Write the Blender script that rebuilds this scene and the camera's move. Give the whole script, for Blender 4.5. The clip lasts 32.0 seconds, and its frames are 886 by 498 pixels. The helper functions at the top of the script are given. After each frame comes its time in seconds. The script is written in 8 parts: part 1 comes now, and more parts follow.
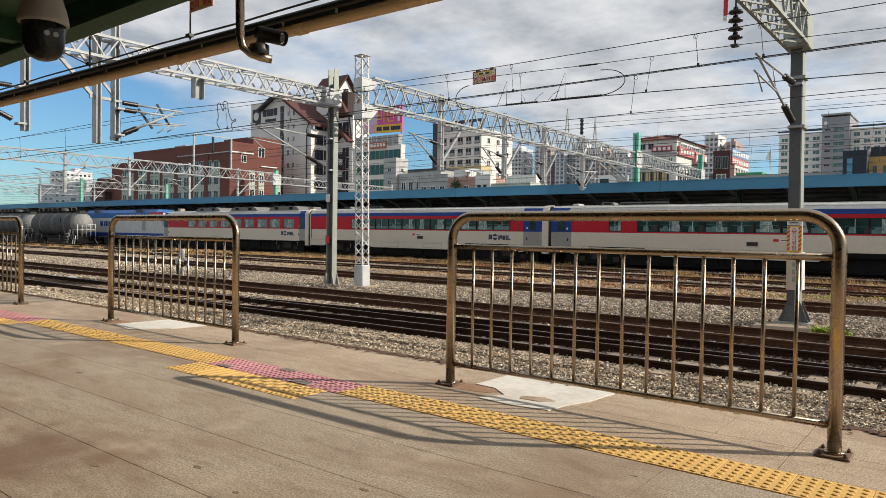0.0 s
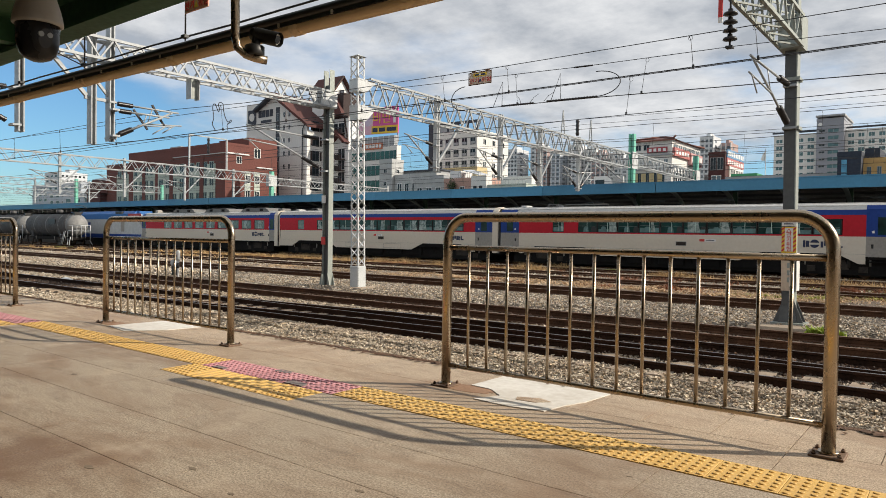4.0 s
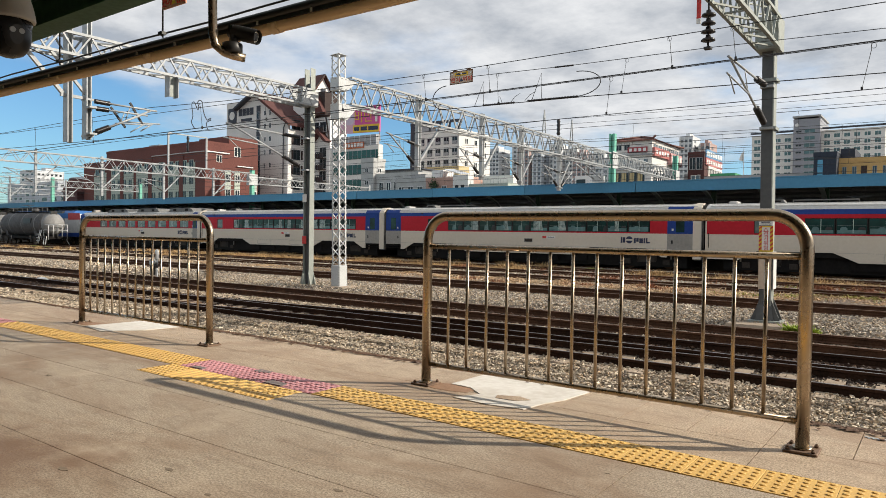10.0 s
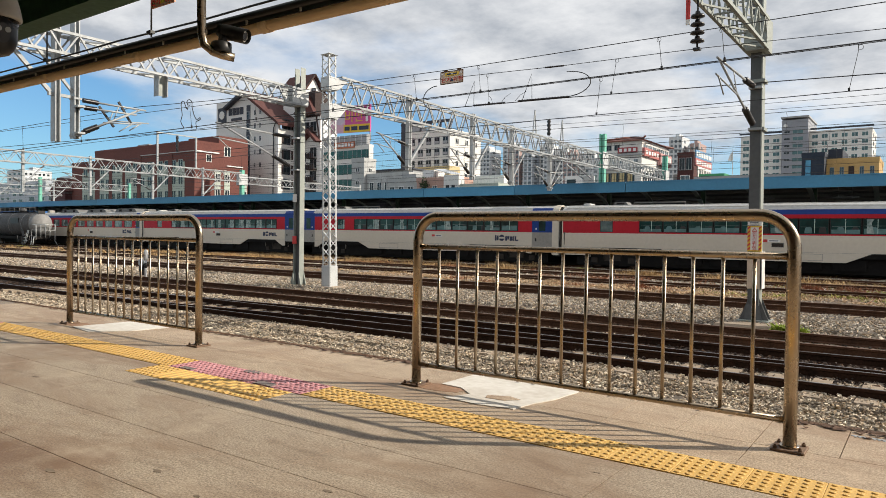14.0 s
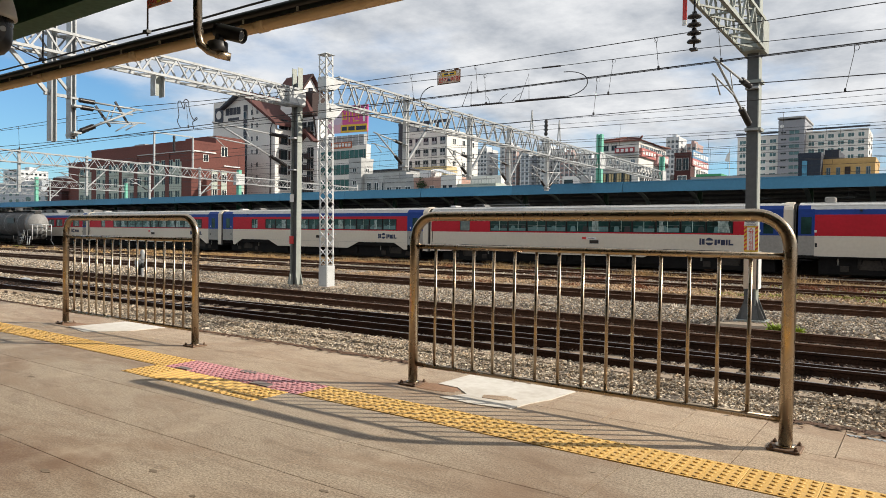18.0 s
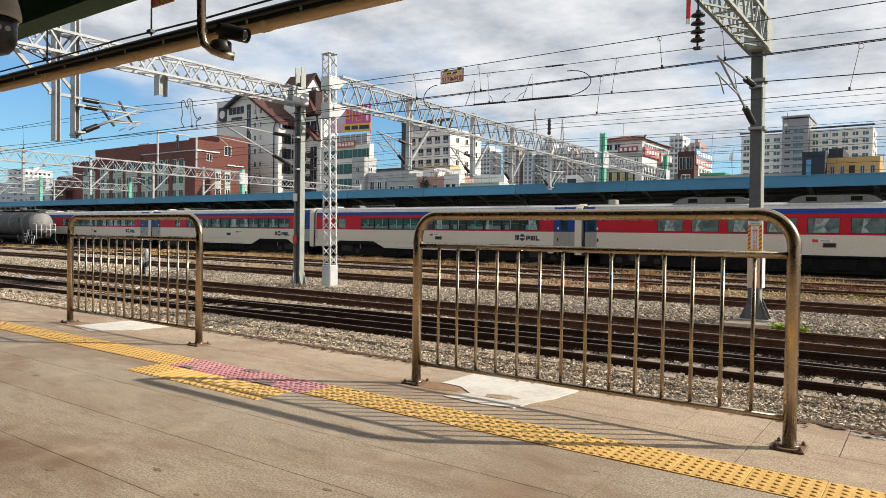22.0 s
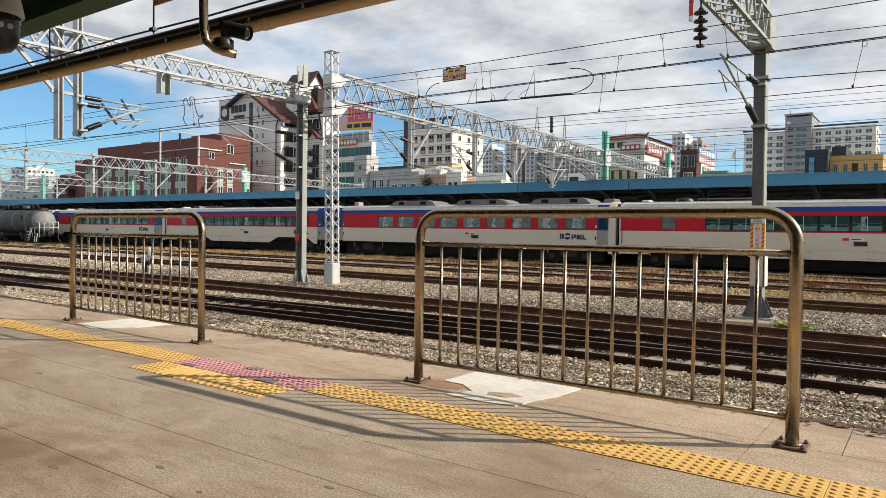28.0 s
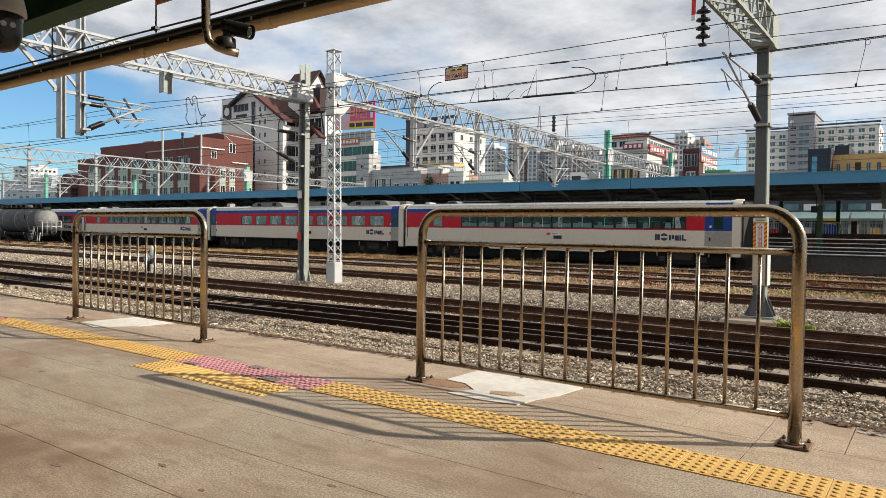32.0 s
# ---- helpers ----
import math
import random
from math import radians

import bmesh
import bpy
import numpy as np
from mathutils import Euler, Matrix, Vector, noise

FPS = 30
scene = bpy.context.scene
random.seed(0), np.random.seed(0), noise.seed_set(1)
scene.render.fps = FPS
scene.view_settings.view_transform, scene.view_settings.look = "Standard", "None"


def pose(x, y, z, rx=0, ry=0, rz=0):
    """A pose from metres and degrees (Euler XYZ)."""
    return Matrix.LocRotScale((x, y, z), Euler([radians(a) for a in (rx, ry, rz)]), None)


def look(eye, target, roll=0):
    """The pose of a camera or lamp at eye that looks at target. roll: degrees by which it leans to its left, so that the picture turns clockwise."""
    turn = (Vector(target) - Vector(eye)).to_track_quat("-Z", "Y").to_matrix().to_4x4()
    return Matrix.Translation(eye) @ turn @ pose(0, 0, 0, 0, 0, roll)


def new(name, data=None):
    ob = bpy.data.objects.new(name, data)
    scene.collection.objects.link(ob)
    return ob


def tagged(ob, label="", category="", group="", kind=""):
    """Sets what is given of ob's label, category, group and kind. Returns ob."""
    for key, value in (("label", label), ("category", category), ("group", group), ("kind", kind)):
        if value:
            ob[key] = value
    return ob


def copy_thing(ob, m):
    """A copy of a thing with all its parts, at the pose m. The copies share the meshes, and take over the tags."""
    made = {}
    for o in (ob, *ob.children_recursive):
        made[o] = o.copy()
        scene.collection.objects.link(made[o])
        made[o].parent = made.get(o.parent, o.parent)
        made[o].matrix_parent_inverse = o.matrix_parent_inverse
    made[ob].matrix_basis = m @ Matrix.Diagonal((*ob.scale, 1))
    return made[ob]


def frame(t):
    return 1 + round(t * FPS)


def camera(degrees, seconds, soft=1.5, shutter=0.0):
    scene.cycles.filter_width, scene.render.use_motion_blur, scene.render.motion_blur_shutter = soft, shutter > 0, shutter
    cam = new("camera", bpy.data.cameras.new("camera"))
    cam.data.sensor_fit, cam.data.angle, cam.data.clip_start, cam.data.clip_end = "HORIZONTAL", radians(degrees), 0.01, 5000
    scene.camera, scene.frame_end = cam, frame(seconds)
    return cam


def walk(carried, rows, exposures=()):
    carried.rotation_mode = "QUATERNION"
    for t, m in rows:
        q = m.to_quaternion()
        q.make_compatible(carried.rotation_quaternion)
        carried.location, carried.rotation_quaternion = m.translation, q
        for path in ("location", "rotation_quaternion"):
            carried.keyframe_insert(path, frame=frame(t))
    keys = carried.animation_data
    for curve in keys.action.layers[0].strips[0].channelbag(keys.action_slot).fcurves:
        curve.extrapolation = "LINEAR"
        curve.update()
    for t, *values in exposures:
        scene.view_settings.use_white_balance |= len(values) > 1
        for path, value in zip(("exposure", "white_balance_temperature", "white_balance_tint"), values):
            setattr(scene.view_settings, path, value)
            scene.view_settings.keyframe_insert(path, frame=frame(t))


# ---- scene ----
# the camera: a phone held by someone sitting on the platform
cam = camera(65.75, 32.0, soft=0.5)


def view(yaw, pitch, roll, x, y, z):
    a, b = radians(yaw), radians(pitch)
    eye = Vector((x, y, z))
    way = Vector((-math.sin(a) * math.cos(b), math.cos(a) * math.cos(b), math.sin(b)))
    return look(eye, eye + way, roll)


walk(cam, [
    (0, view(38.104, -1.266, 0.899, -0.018, -0.008, 1.061)),
    (0.5, view(38.090, -1.270, 0.885, -0.018, -0.008, 1.061)),
    (1, view(38.056, -1.267, 0.887, -0.017, -0.008, 1.061)),
    (1.5, view(38.023, -1.247, 0.882, -0.017, -0.008, 1.061)),
    (2, view(37.974, -1.220, 0.874, -0.017, -0.008, 1.061)),
    (2.5, view(37.886, -1.202, 0.871, -0.016, -0.008, 1.061)),
    (3, view(37.831, -1.193, 0.878, -0.016, -0.007, 1.061)),
    (3.5, view(37.835, -1.191, 0.872, -0.016, -0.008, 1.061)),
    (5.5, view(37.159, -1.064, 0.850, -0.007, -0.005, 1.061)),
    (6, view(36.930, -1.087, 0.850, -0.006, -0.003, 1.061)),
    (6.5, view(36.588, -1.088, 0.858, -0.006, -0.003, 1.061)),
    (7, view(36.250, -1.068, 0.860, -0.006, -0.002, 1.061)),
    (7.5, view(36.009, -1.077, 0.859, -0.005, -0.002, 1.061)),
    (8, view(35.956, -1.107, 0.863, -0.004, -0.001, 1.061)),
    (8.5, view(36.058, -1.145, 0.861, -0.004, -0.001, 1.060)),
    (9, view(36.210, -1.167, 0.858, -0.003, -0.001, 1.060)),
    (9.5, view(36.293, -1.170, 0.853, -0.003, -0.001, 1.060)),
    (10, view(36.259, -1.212, 0.853, -0.003, -0.001, 1.059)),
    (10.5, view(36.179, -1.279, 0.849, -0.002, -0.001, 1.059)),
    (11, view(36.098, -1.311, 0.840, -0.002, -0.001, 1.059)),
    (11.5, view(35.996, -1.319, 0.847, -0.001, -0.001, 1.059)),
    (12, view(35.902, -1.304, 0.856, -0.001, -0.000, 1.059)),
    (12.5, view(35.859, -1.245, 0.853, -0.001, -0.000, 1.059)),
    (13, view(35.805, -1.184, 0.850, 0.000, 0.001, 1.059)),
    (13.5, view(35.689, -1.176, 0.862, 0.001, 0.001, 1.060)),
    (14, view(35.487, -1.203, 0.851, 0.001, 0.001, 1.060)),
    (14.5, view(35.300, -1.214, 0.841, 0.001, 0.001, 1.060)),
    (16.5, view(35.110, -1.178, 0.858, 0.004, 0.004, 1.058)),
    (17, view(35.187, -1.204, 0.861, 0.004, 0.004, 1.059)),
    (17.5, view(35.252, -1.222, 0.873, 0.004, 0.004, 1.059)),
    (18, view(35.257, -1.188, 0.872, 0.004, 0.004, 1.058)),
    (18.5, view(35.257, -1.134, 0.868, 0.004, 0.003, 1.058)),
    (19, view(35.302, -1.121, 0.863, 0.004, 0.003, 1.058)),
    (19.5, view(35.386, -1.149, 0.859, 0.004, 0.003, 1.058)),
    (20, view(35.458, -1.167, 0.845, 0.004, 0.003, 1.058)),
    (20.5, view(35.484, -1.186, 0.846, 0.004, 0.003, 1.058)),
    (21, view(35.484, -1.214, 0.847, 0.004, 0.003, 1.058)),
    (21.5, view(35.495, -1.241, 0.851, 0.004, 0.002, 1.058)),
    (22, view(35.519, -1.263, 0.854, 0.004, 0.002, 1.058)),
    (22.5, view(35.532, -1.258, 0.857, 0.004, 0.002, 1.059)),
    (23, view(35.531, -1.261, 0.861, 0.004, 0.002, 1.058)),
    (23.5, view(35.543, -1.286, 0.861, 0.004, 0.003, 1.058)),
    (24, view(35.575, -1.295, 0.859, 0.004, 0.003, 1.059)),
    (24.5, view(35.608, -1.277, 0.849, 0.003, 0.003, 1.059)),
    (25, view(35.648, -1.251, 0.844, 0.003, 0.003, 1.059)),
    (25.5, view(35.686, -1.243, 0.837, 0.003, 0.003, 1.059)),
    (27.5, view(35.693, -1.436, 0.870, 0.003, 0.002, 1.057)),
    (28, view(35.694, -1.426, 0.866, 0.003, 0.003, 1.057)),
    (28.5, view(35.676, -1.416, 0.861, 0.003, 0.003, 1.057)),
    (29, view(35.655, -1.433, 0.861, 0.003, 0.003, 1.057)),
    (29.5, view(35.668, -1.450, 0.859, 0.003, 0.002, 1.056)),
    (30, view(35.707, -1.442, 0.855, 0.003, 0.003, 1.056)),
    (30.5, view(35.746, -1.453, 0.859, 0.003, 0.003, 1.056)),
    (31, view(35.779, -1.488, 0.868, 0.003, 0.003, 1.055)),
    (31.5, view(35.829, -1.504, 0.872, 0.003, 0.003, 1.055)),
    (32, view(35.875, -1.503, 0.874, 0.003, 0.004, 1.055)),
], exposures=[(0.0, 0.12), (3.0, 0.15), (7.0, 0.21), (13.0, 0.24), (20.0, 0.28), (25.0, 0.32), (28.0, 0.28), (32.0, 0.25)])

# daylight: a low sun beyond the tracks, thin cloud over half the sky
SUN = Vector((1.69, 1.17, 1.2)).normalized()
sun = new("sun", bpy.data.lights.new("sun", "SUN"))
sun.data.energy, sun.data.angle, sun.data.color = 4.8, radians(0.6), (1.0, 0.9, 0.76)
sun.matrix_world = look((0, 0, 60), Vector((0, 0, 60)) - SUN)

world = bpy.data.worlds.new("sky")
scene.world = world
world.use_nodes = True
wn, wl = world.node_tree.nodes, world.node_tree.links
bg = wn["Background"]
sky = wn.new("ShaderNodeTexSky")
sky.sky_type, sky.sun_disc = "NISHITA", False
sky.sun_elevation, sky.sun_rotation = math.asin(SUN.z), math.atan2(SUN.x, SUN.y)
sky.air_density, sky.dust_density, sky.ozone_density = 1.0, 0.6, 2.0


def wnode(kind, **kw):
    n = wn.new(kind)
    for k, v in kw.items():
        n.inputs[k].default_value = v
    return n


co = wn.new("ShaderNodeTexCoord")
sep = wn.new("ShaderNodeSeparateXYZ")
wl.new(co.outputs["Generated"], sep.inputs[0])
# clouds lie on a flat sheet overhead: direction divided by its height
hgt = wn.new("ShaderNodeMath"); hgt.operation = "ADD"; hgt.inputs[1].default_value = 0.16
wl.new(sep.outputs[2], hgt.inputs[0])
dv = wn.new("ShaderNodeVectorMath"); dv.operation = "DIVIDE"
comb = wn.new("ShaderNodeCombineXYZ"); comb.inputs[2].default_value = 1.0
wl.new(hgt.outputs[0], comb.inputs[0]); wl.new(hgt.outputs[0], comb.inputs[1])
wl.new(co.outputs["Generated"], dv.inputs[0]); wl.new(comb.outputs[0], dv.inputs[1])
n1 = wnode("ShaderNodeTexNoise", Scale=0.9, Detail=7.0, Roughness=0.55)
n2 = wnode("ShaderNodeTexNoise", Scale=2.2, Detail=8.0, Roughness=0.62)
wl.new(dv.outputs[0], n1.inputs["Vector"]); wl.new(dv.outputs[0], n2.inputs["Vector"])
# more cloud towards the sun's side of the sky
dot = wn.new("ShaderNodeVectorMath"); dot.operation = "DOT_PRODUCT"; dot.inputs[1].default_value = (0.35, 0.0, 1.9)
wl.new(co.outputs["Generated"], dot.inputs[0])
cover = wn.new("ShaderNodeMath"); cover.operation = "MULTIPLY_ADD"
cover.inputs[1].default_value, cover.inputs[2].default_value = 1.0, 0.0
wl.new(dot.outputs["Value"], cover.inputs[0])
add = wn.new("ShaderNodeMath"); add.operation = "ADD"
wl.new(n1.outputs[0], add.inputs[0]); wl.new(cover.outputs[0], add.inputs[1])
ramp = wn.new("ShaderNodeMapRange"); ramp.interpolation_type = "SMOOTHSTEP"
ramp.inputs[1].default_value, ramp.inputs[2].default_value = 0.53, 0.80
wl.new(add.outputs[0], ramp.inputs[0])
ccol = wn.new("ShaderNodeMix"); ccol.data_type = "RGBA"
ccol.inputs[6].default_value, ccol.inputs[7].default_value = (0.38, 0.41, 0.455, 1), (0.71, 0.72, 0.735, 1)
cr = wn.new("ShaderNodeMapRange"); cr.inputs[1].default_value, cr.inputs[2].default_value = 0.36, 0.62
wl.new(n2.outputs[0], cr.inputs[0]); wl.new(cr.outputs[0], ccol.inputs[0])
skys = wn.new("ShaderNodeVectorMath"); skys.operation = "MULTIPLY"; skys.inputs[1].default_value = (0.073, 0.105, 0.126)
wl.new(sky.outputs[0], skys.inputs[0])
mx = wn.new("ShaderNodeMix"); mx.data_type = "RGBA"
wl.new(ramp.outputs[0], mx.inputs[0]); wl.new(skys.outputs[0], mx.inputs[6]); wl.new(ccol.outputs[2], mx.inputs[7])
wl.new(mx.outputs[2], bg.inputs[0])
bg.inputs[1].default_value = 1.0

# ---------------------------------------------------------------- materials
def surf(name, col, col2=None, rough=0.7, metal=0.0, fine=40.0, big=1.5, mixb=0.5, bump=0.15, bscale=None, vary=0.0,
         island=False, spec=0.5, streak=None, wf=0.55, con=0.2, tints=None):
    """A worn surface: two colours mixed by a coarse and a fine noise, roughness and relief by the fine one."""
    m = bpy.data.materials.new(name)
    m.use_nodes = True
    n, l = m.node_tree.nodes, m.node_tree.links
    b = n["Principled BSDF"]
    col2 = col2 or tuple(c * 0.72 for c in col)
    tc = n.new("ShaderNodeTexCoord")
    src = tc.outputs["Object"]
    if streak:
        mp = n.new("ShaderNodeMapping")
        mp.inputs["Scale"].default_value = streak
        l.new(src, mp.inputs[0])
        src = mp.outputs[0]
    a = n.new("ShaderNodeTexNoise"); a.inputs["Scale"].default_value = big; a.inputs["Detail"].default_value = 5
    f = n.new("ShaderNodeTexNoise"); f.inputs["Scale"].default_value = fine; f.inputs["Detail"].default_value = 3
    l.new(src, a.inputs["Vector"]); l.new(tc.outputs["Object"], f.inputs["Vector"])
    s = n.new("ShaderNodeMath"); s.operation = "MULTIPLY_ADD"; s.inputs[1].default_value = wf
    l.new(f.outputs[0], s.inputs[0])
    k = n.new("ShaderNodeMath"); k.operation = "MULTIPLY"; k.inputs[1].default_value = 0.45 + mixb * 0.4
    l.new(a.outputs[0], k.inputs[0]); l.new(k.outputs[0], s.inputs[2])
    r = n.new("ShaderNodeMapRange"); mid_ = 0.5 * (wf + 0.45 + mixb * 0.4)
    r.inputs[1].default_value, r.inputs[2].default_value = mid_ - con, mid_ + con
    l.new(s.outputs[0], r.inputs[0])
    mx = n.new("ShaderNodeMix"); mx.data_type = "RGBA"
    mx.inputs[6].default_value, mx.inputs[7].default_value = (*col, 1), (*col2, 1)
    l.new(r.outputs[0], mx.inputs[0])
    out = mx.outputs[2]
    if vary:
        if island:
            o = n.new("ShaderNodeNewGeometry"); rnd = o.outputs["Random Per Island"]
        else:
            o = n.new("ShaderNodeObjectInfo"); rnd = o.outputs["Random"]
        h = n.new("ShaderNodeHueSaturation")
        v = n.new("ShaderNodeMapRange"); v.inputs[3].default_value, v.inputs[4].default_value = 1 - vary, 1 + vary
        l.new(rnd, v.inputs[0]); l.new(v.outputs[0], h.inputs["Value"]); l.new(out, h.inputs["Color"])
        out = h.outputs[0]
    if tints:
        ig = n.new("ShaderNodeNewGeometry")
        mu = n.new("ShaderNodeMath"); mu.operation = "MULTIPLY"; mu.inputs[1].default_value = 7.31
        fr = n.new("ShaderNodeMath"); fr.operation = "FRACT"
        cr_ = n.new("ShaderNodeValToRGB"); cr_.color_ramp.interpolation = "CONSTANT"
        while len(cr_.color_ramp.elements) < len(tints):
            cr_.color_ramp.elements.new(0.5)
        for e, (pos, tc_) in zip(cr_.color_ramp.elements, tints):
            e.position, e.color = pos, (*tc_, 1)
        l.new(ig.outputs["Random Per Island"], mu.inputs[0]); l.new(mu.outputs[0], fr.inputs[0]); l.new(fr.outputs[0], cr_.inputs[0])
        mm = n.new("ShaderNodeMix"); mm.data_type = "RGBA"; mm.blend_type = "MULTIPLY"; mm.inputs[0].default_value = 1.0
        l.new(out, mm.inputs[6]); l.new(cr_.outputs[0], mm.inputs[7])
        out = mm.outputs[2]
    l.new(out, b.inputs["Base Color"])
    rr = n.new("ShaderNodeMapRange"); rr.inputs[3].default_value, rr.inputs[4].default_value = max(rough - 0.12, 0.03), min(rough + 0.12, 1)
    l.new(f.outputs[0], rr.inputs[0]); l.new(rr.outputs[0], b.inputs["Roughness"])
    b.inputs["Metallic"].default_value = metal
    b.inputs["Specular IOR Level"].default_value = spec
    if bump:
        bp = n.new("ShaderNodeBump"); bp.inputs["Strength"].default_value = bump; bp.inputs["Distance"].default_value = 0.01
        hs = f.outputs[0]
        if bscale:
            g = n.new("ShaderNodeTexNoise"); g.inputs["Scale"].default_value = bscale
            l.new(tc.outputs["Object"], g.inputs["Vector"]); hs = g.outputs[0]
        l.new(hs, bp.inputs["Height"]); l.new(bp.outputs[0], b.inputs["Normal"])
    return m


def glass(name, col, rough=0.05):
    """Dark window glass: what is behind it is too dim to see, so it shows gloss over a deep tint."""
    m = surf(name, col, tuple(c * 0.5 for c in col), rough=rough + 0.1, fine=1.2, big=0.4, bump=0.0, spec=0.28)
    return m


M = {}


def paving(name, pale, dark, wear, spill, vary=0.05):
    """Flamed granite: salt-and-pepper grain, brown wear in drifts that run over the joints, and a dark spill."""
    m = bpy.data.materials.new(name)
    m.use_nodes = True
    n, l = m.node_tree.nodes, m.node_tree.links
    b = n["Principled BSDF"]
    geo = n.new("ShaderNodeNewGeometry")

    def noise_at(scale, detail, rough, lo, hi, top=1.0, stretch=None, warp=0.0):
        t = n.new("ShaderNodeTexNoise")
        t.inputs["Scale"].default_value, t.inputs["Detail"].default_value, t.inputs["Roughness"].default_value = scale, detail, rough
        t.inputs["Distortion"].default_value = warp
        src = geo.outputs["Position"]
        if stretch:
            mp = n.new("ShaderNodeMapping"); mp.inputs["Scale"].default_value = stretch; mp.inputs["Rotation"].default_value = (0, 0, 0.25)
            l.new(src, mp.inputs[0]); src = mp.outputs[0]
        l.new(src, t.inputs["Vector"])
        r = n.new("ShaderNodeMapRange")
        r.inputs[1].default_value, r.inputs[2].default_value, r.inputs[4].default_value = lo, hi, top
        l.new(t.outputs[0], r.inputs[0])
        return r.outputs[0], t.outputs[0]

    def over(fac, under, col):
        x = n.new("ShaderNodeMix"); x.data_type = "RGBA"
        l.new(fac, x.inputs[0])
        if isinstance(under, tuple):
            x.inputs[6].default_value = (*under, 1)
        else:
            l.new(under, x.inputs[6])
        x.inputs[7].default_value = (*col, 1)
        return x.outputs[2]

    grain, raw = noise_at(95.0, 4.0, 0.8, 0.41, 0.59)
    out = over(grain, dark, pale)
    speck, _ = noise_at(70.0, 2.0, 0.6, 0.60, 0.68, 0.55)
    out = over(speck, out, tuple(c * 0.45 for c in dark))
    drift, _ = noise_at(1.1, 9.0, 0.66, 0.45, 0.66, 0.8, (0.55, 1.3, 1), 0.8)
    out = over(drift, out, wear)
    fine_dirt, _ = noise_at(6.0, 8.0, 0.72, 0.50, 0.70, 0.5, (0.5, 1.6, 1))
    out = over(fine_dirt, out, tuple(c * 0.55 for c in wear))
    pale_rub, _ = noise_at(2.6, 8.0, 0.6, 0.56, 0.70, 0.35)
    out = over(pale_rub, out, tuple(min(c * 1.12, 0.8) for c in pale))
    for (px, py, pr), pc in spill:
        dn = n.new("ShaderNodeVectorMath"); dn.operation = "DISTANCE"; dn.inputs[1].default_value = (px, py, 0)
        l.new(geo.outputs["Position"], dn.inputs[0])
        _, nn = noise_at(4.0, 9.0, 0.7, 0, 1)
        ad = n.new("ShaderNodeMath"); ad.operation = "MULTIPLY_ADD"; ad.inputs[1].default_value = 1.6
        l.new(nn, ad.inputs[0]); l.new(dn.outputs["Value"], ad.inputs[2])
        rg = n.new("ShaderNodeMapRange"); rg.inputs[1].default_value, rg.inputs[2].default_value, rg.inputs[4].default_value = pr + 0.85, pr + 0.35, 0.75
        l.new(ad.outputs[0], rg.inputs[0])
        out = over(rg.outputs[0], out, pc)
    o = n.new("ShaderNodeObjectInfo")
    h = n.new("ShaderNodeHueSaturation")
    v = n.new("ShaderNodeMapRange"); v.inputs[3].default_value, v.inputs[4].default_value = 1 - vary, 1 + vary
    l.new(o.outputs["Random"], v.inputs[0]); l.new(v.outputs[0], h.inputs["Value"]); l.new(out, h.inputs["Color"])
    l.new(h.outputs[0], b.inputs["Base Color"])
    rr = n.new("ShaderNodeMapRange"); rr.inputs[3].default_value, rr.inputs[4].default_value = 0.55, 0.8
    l.new(raw, rr.inputs[0]); l.new(rr.outputs[0], b.inputs["Roughness"])
    bp = n.new("ShaderNodeBump"); bp.inputs["Strength"].default_value, bp.inputs["Distance"].default_value = 0.12, 0.004
    l.new(raw, bp.inputs["Height"]); l.new(bp.outputs[0], b.inputs["Normal"])
    return m


M["slab"] = paving("granite slab", (0.54, 0.445, 0.335), (0.225, 0.178, 0.128), (0.24, 0.155, 0.095), [((-3.5, 1.25, 0.55), (0.17, 0.095, 0.055)), ((-4.6, 0.9, 0.5), (0.19, 0.12, 0.075))])
M["slab_edge"] = paving("edge slab", (0.59, 0.465, 0.335), (0.265, 0.20, 0.136), (0.275, 0.172, 0.104), [((-7.4, 3.9, 0.2), (0.26, 0.15, 0.085)), ((-2.3, 3.75, 0.1), (0.28, 0.155, 0.085))])
M["joint"] = surf("dirty joint", (0.12, 0.095, 0.07), (0.07, 0.056, 0.045), rough=0.9)
M["scuff"] = surf("trodden dirt", (0.25, 0.195, 0.14), (0.16, 0.125, 0.09), rough=0.9)
M["concrete"] = surf("concrete", (0.34, 0.31, 0.27), (0.2, 0.175, 0.15), rough=0.85, fine=30, big=0.8, bump=0.3)
# darkened copy of the concrete: shade under the far canopy is in its colour
M["far_conc"] = surf("shade-dark concrete", (0.085, 0.078, 0.07), (0.05, 0.045, 0.04), rough=0.9, fine=8, big=0.5, bump=0.2)
M["cement"] = surf("white cement", (0.74, 0.72, 0.67), (0.55, 0.51, 0.45), rough=0.8, fine=18, big=2.5, bump=0.2)
M["tact_y"] = surf("yellow tactile", (0.74, 0.475, 0.14), (0.58, 0.35, 0.10), rough=0.6, fine=90, big=2.0, bump=0.05, vary=0.06)
M["tact_p"] = surf("faded pink tactile", (0.60, 0.29, 0.30), (0.44, 0.19, 0.21), rough=0.6, fine=50, big=3.0, bump=0.1, vary=0.1)
M["tact_g"] = surf("grey tactile", (0.13, 0.12, 0.115), (0.26, 0.20, 0.18), rough=0.7, fine=30, big=3, bump=0.1)
M["steel"] = surf("brushed stainless", (0.47, 0.385, 0.285), (0.34, 0.27, 0.19), rough=0.28, metal=1.0, fine=14, big=2, bump=0.0, con=0.4, streak=(1, 1, 0.25))
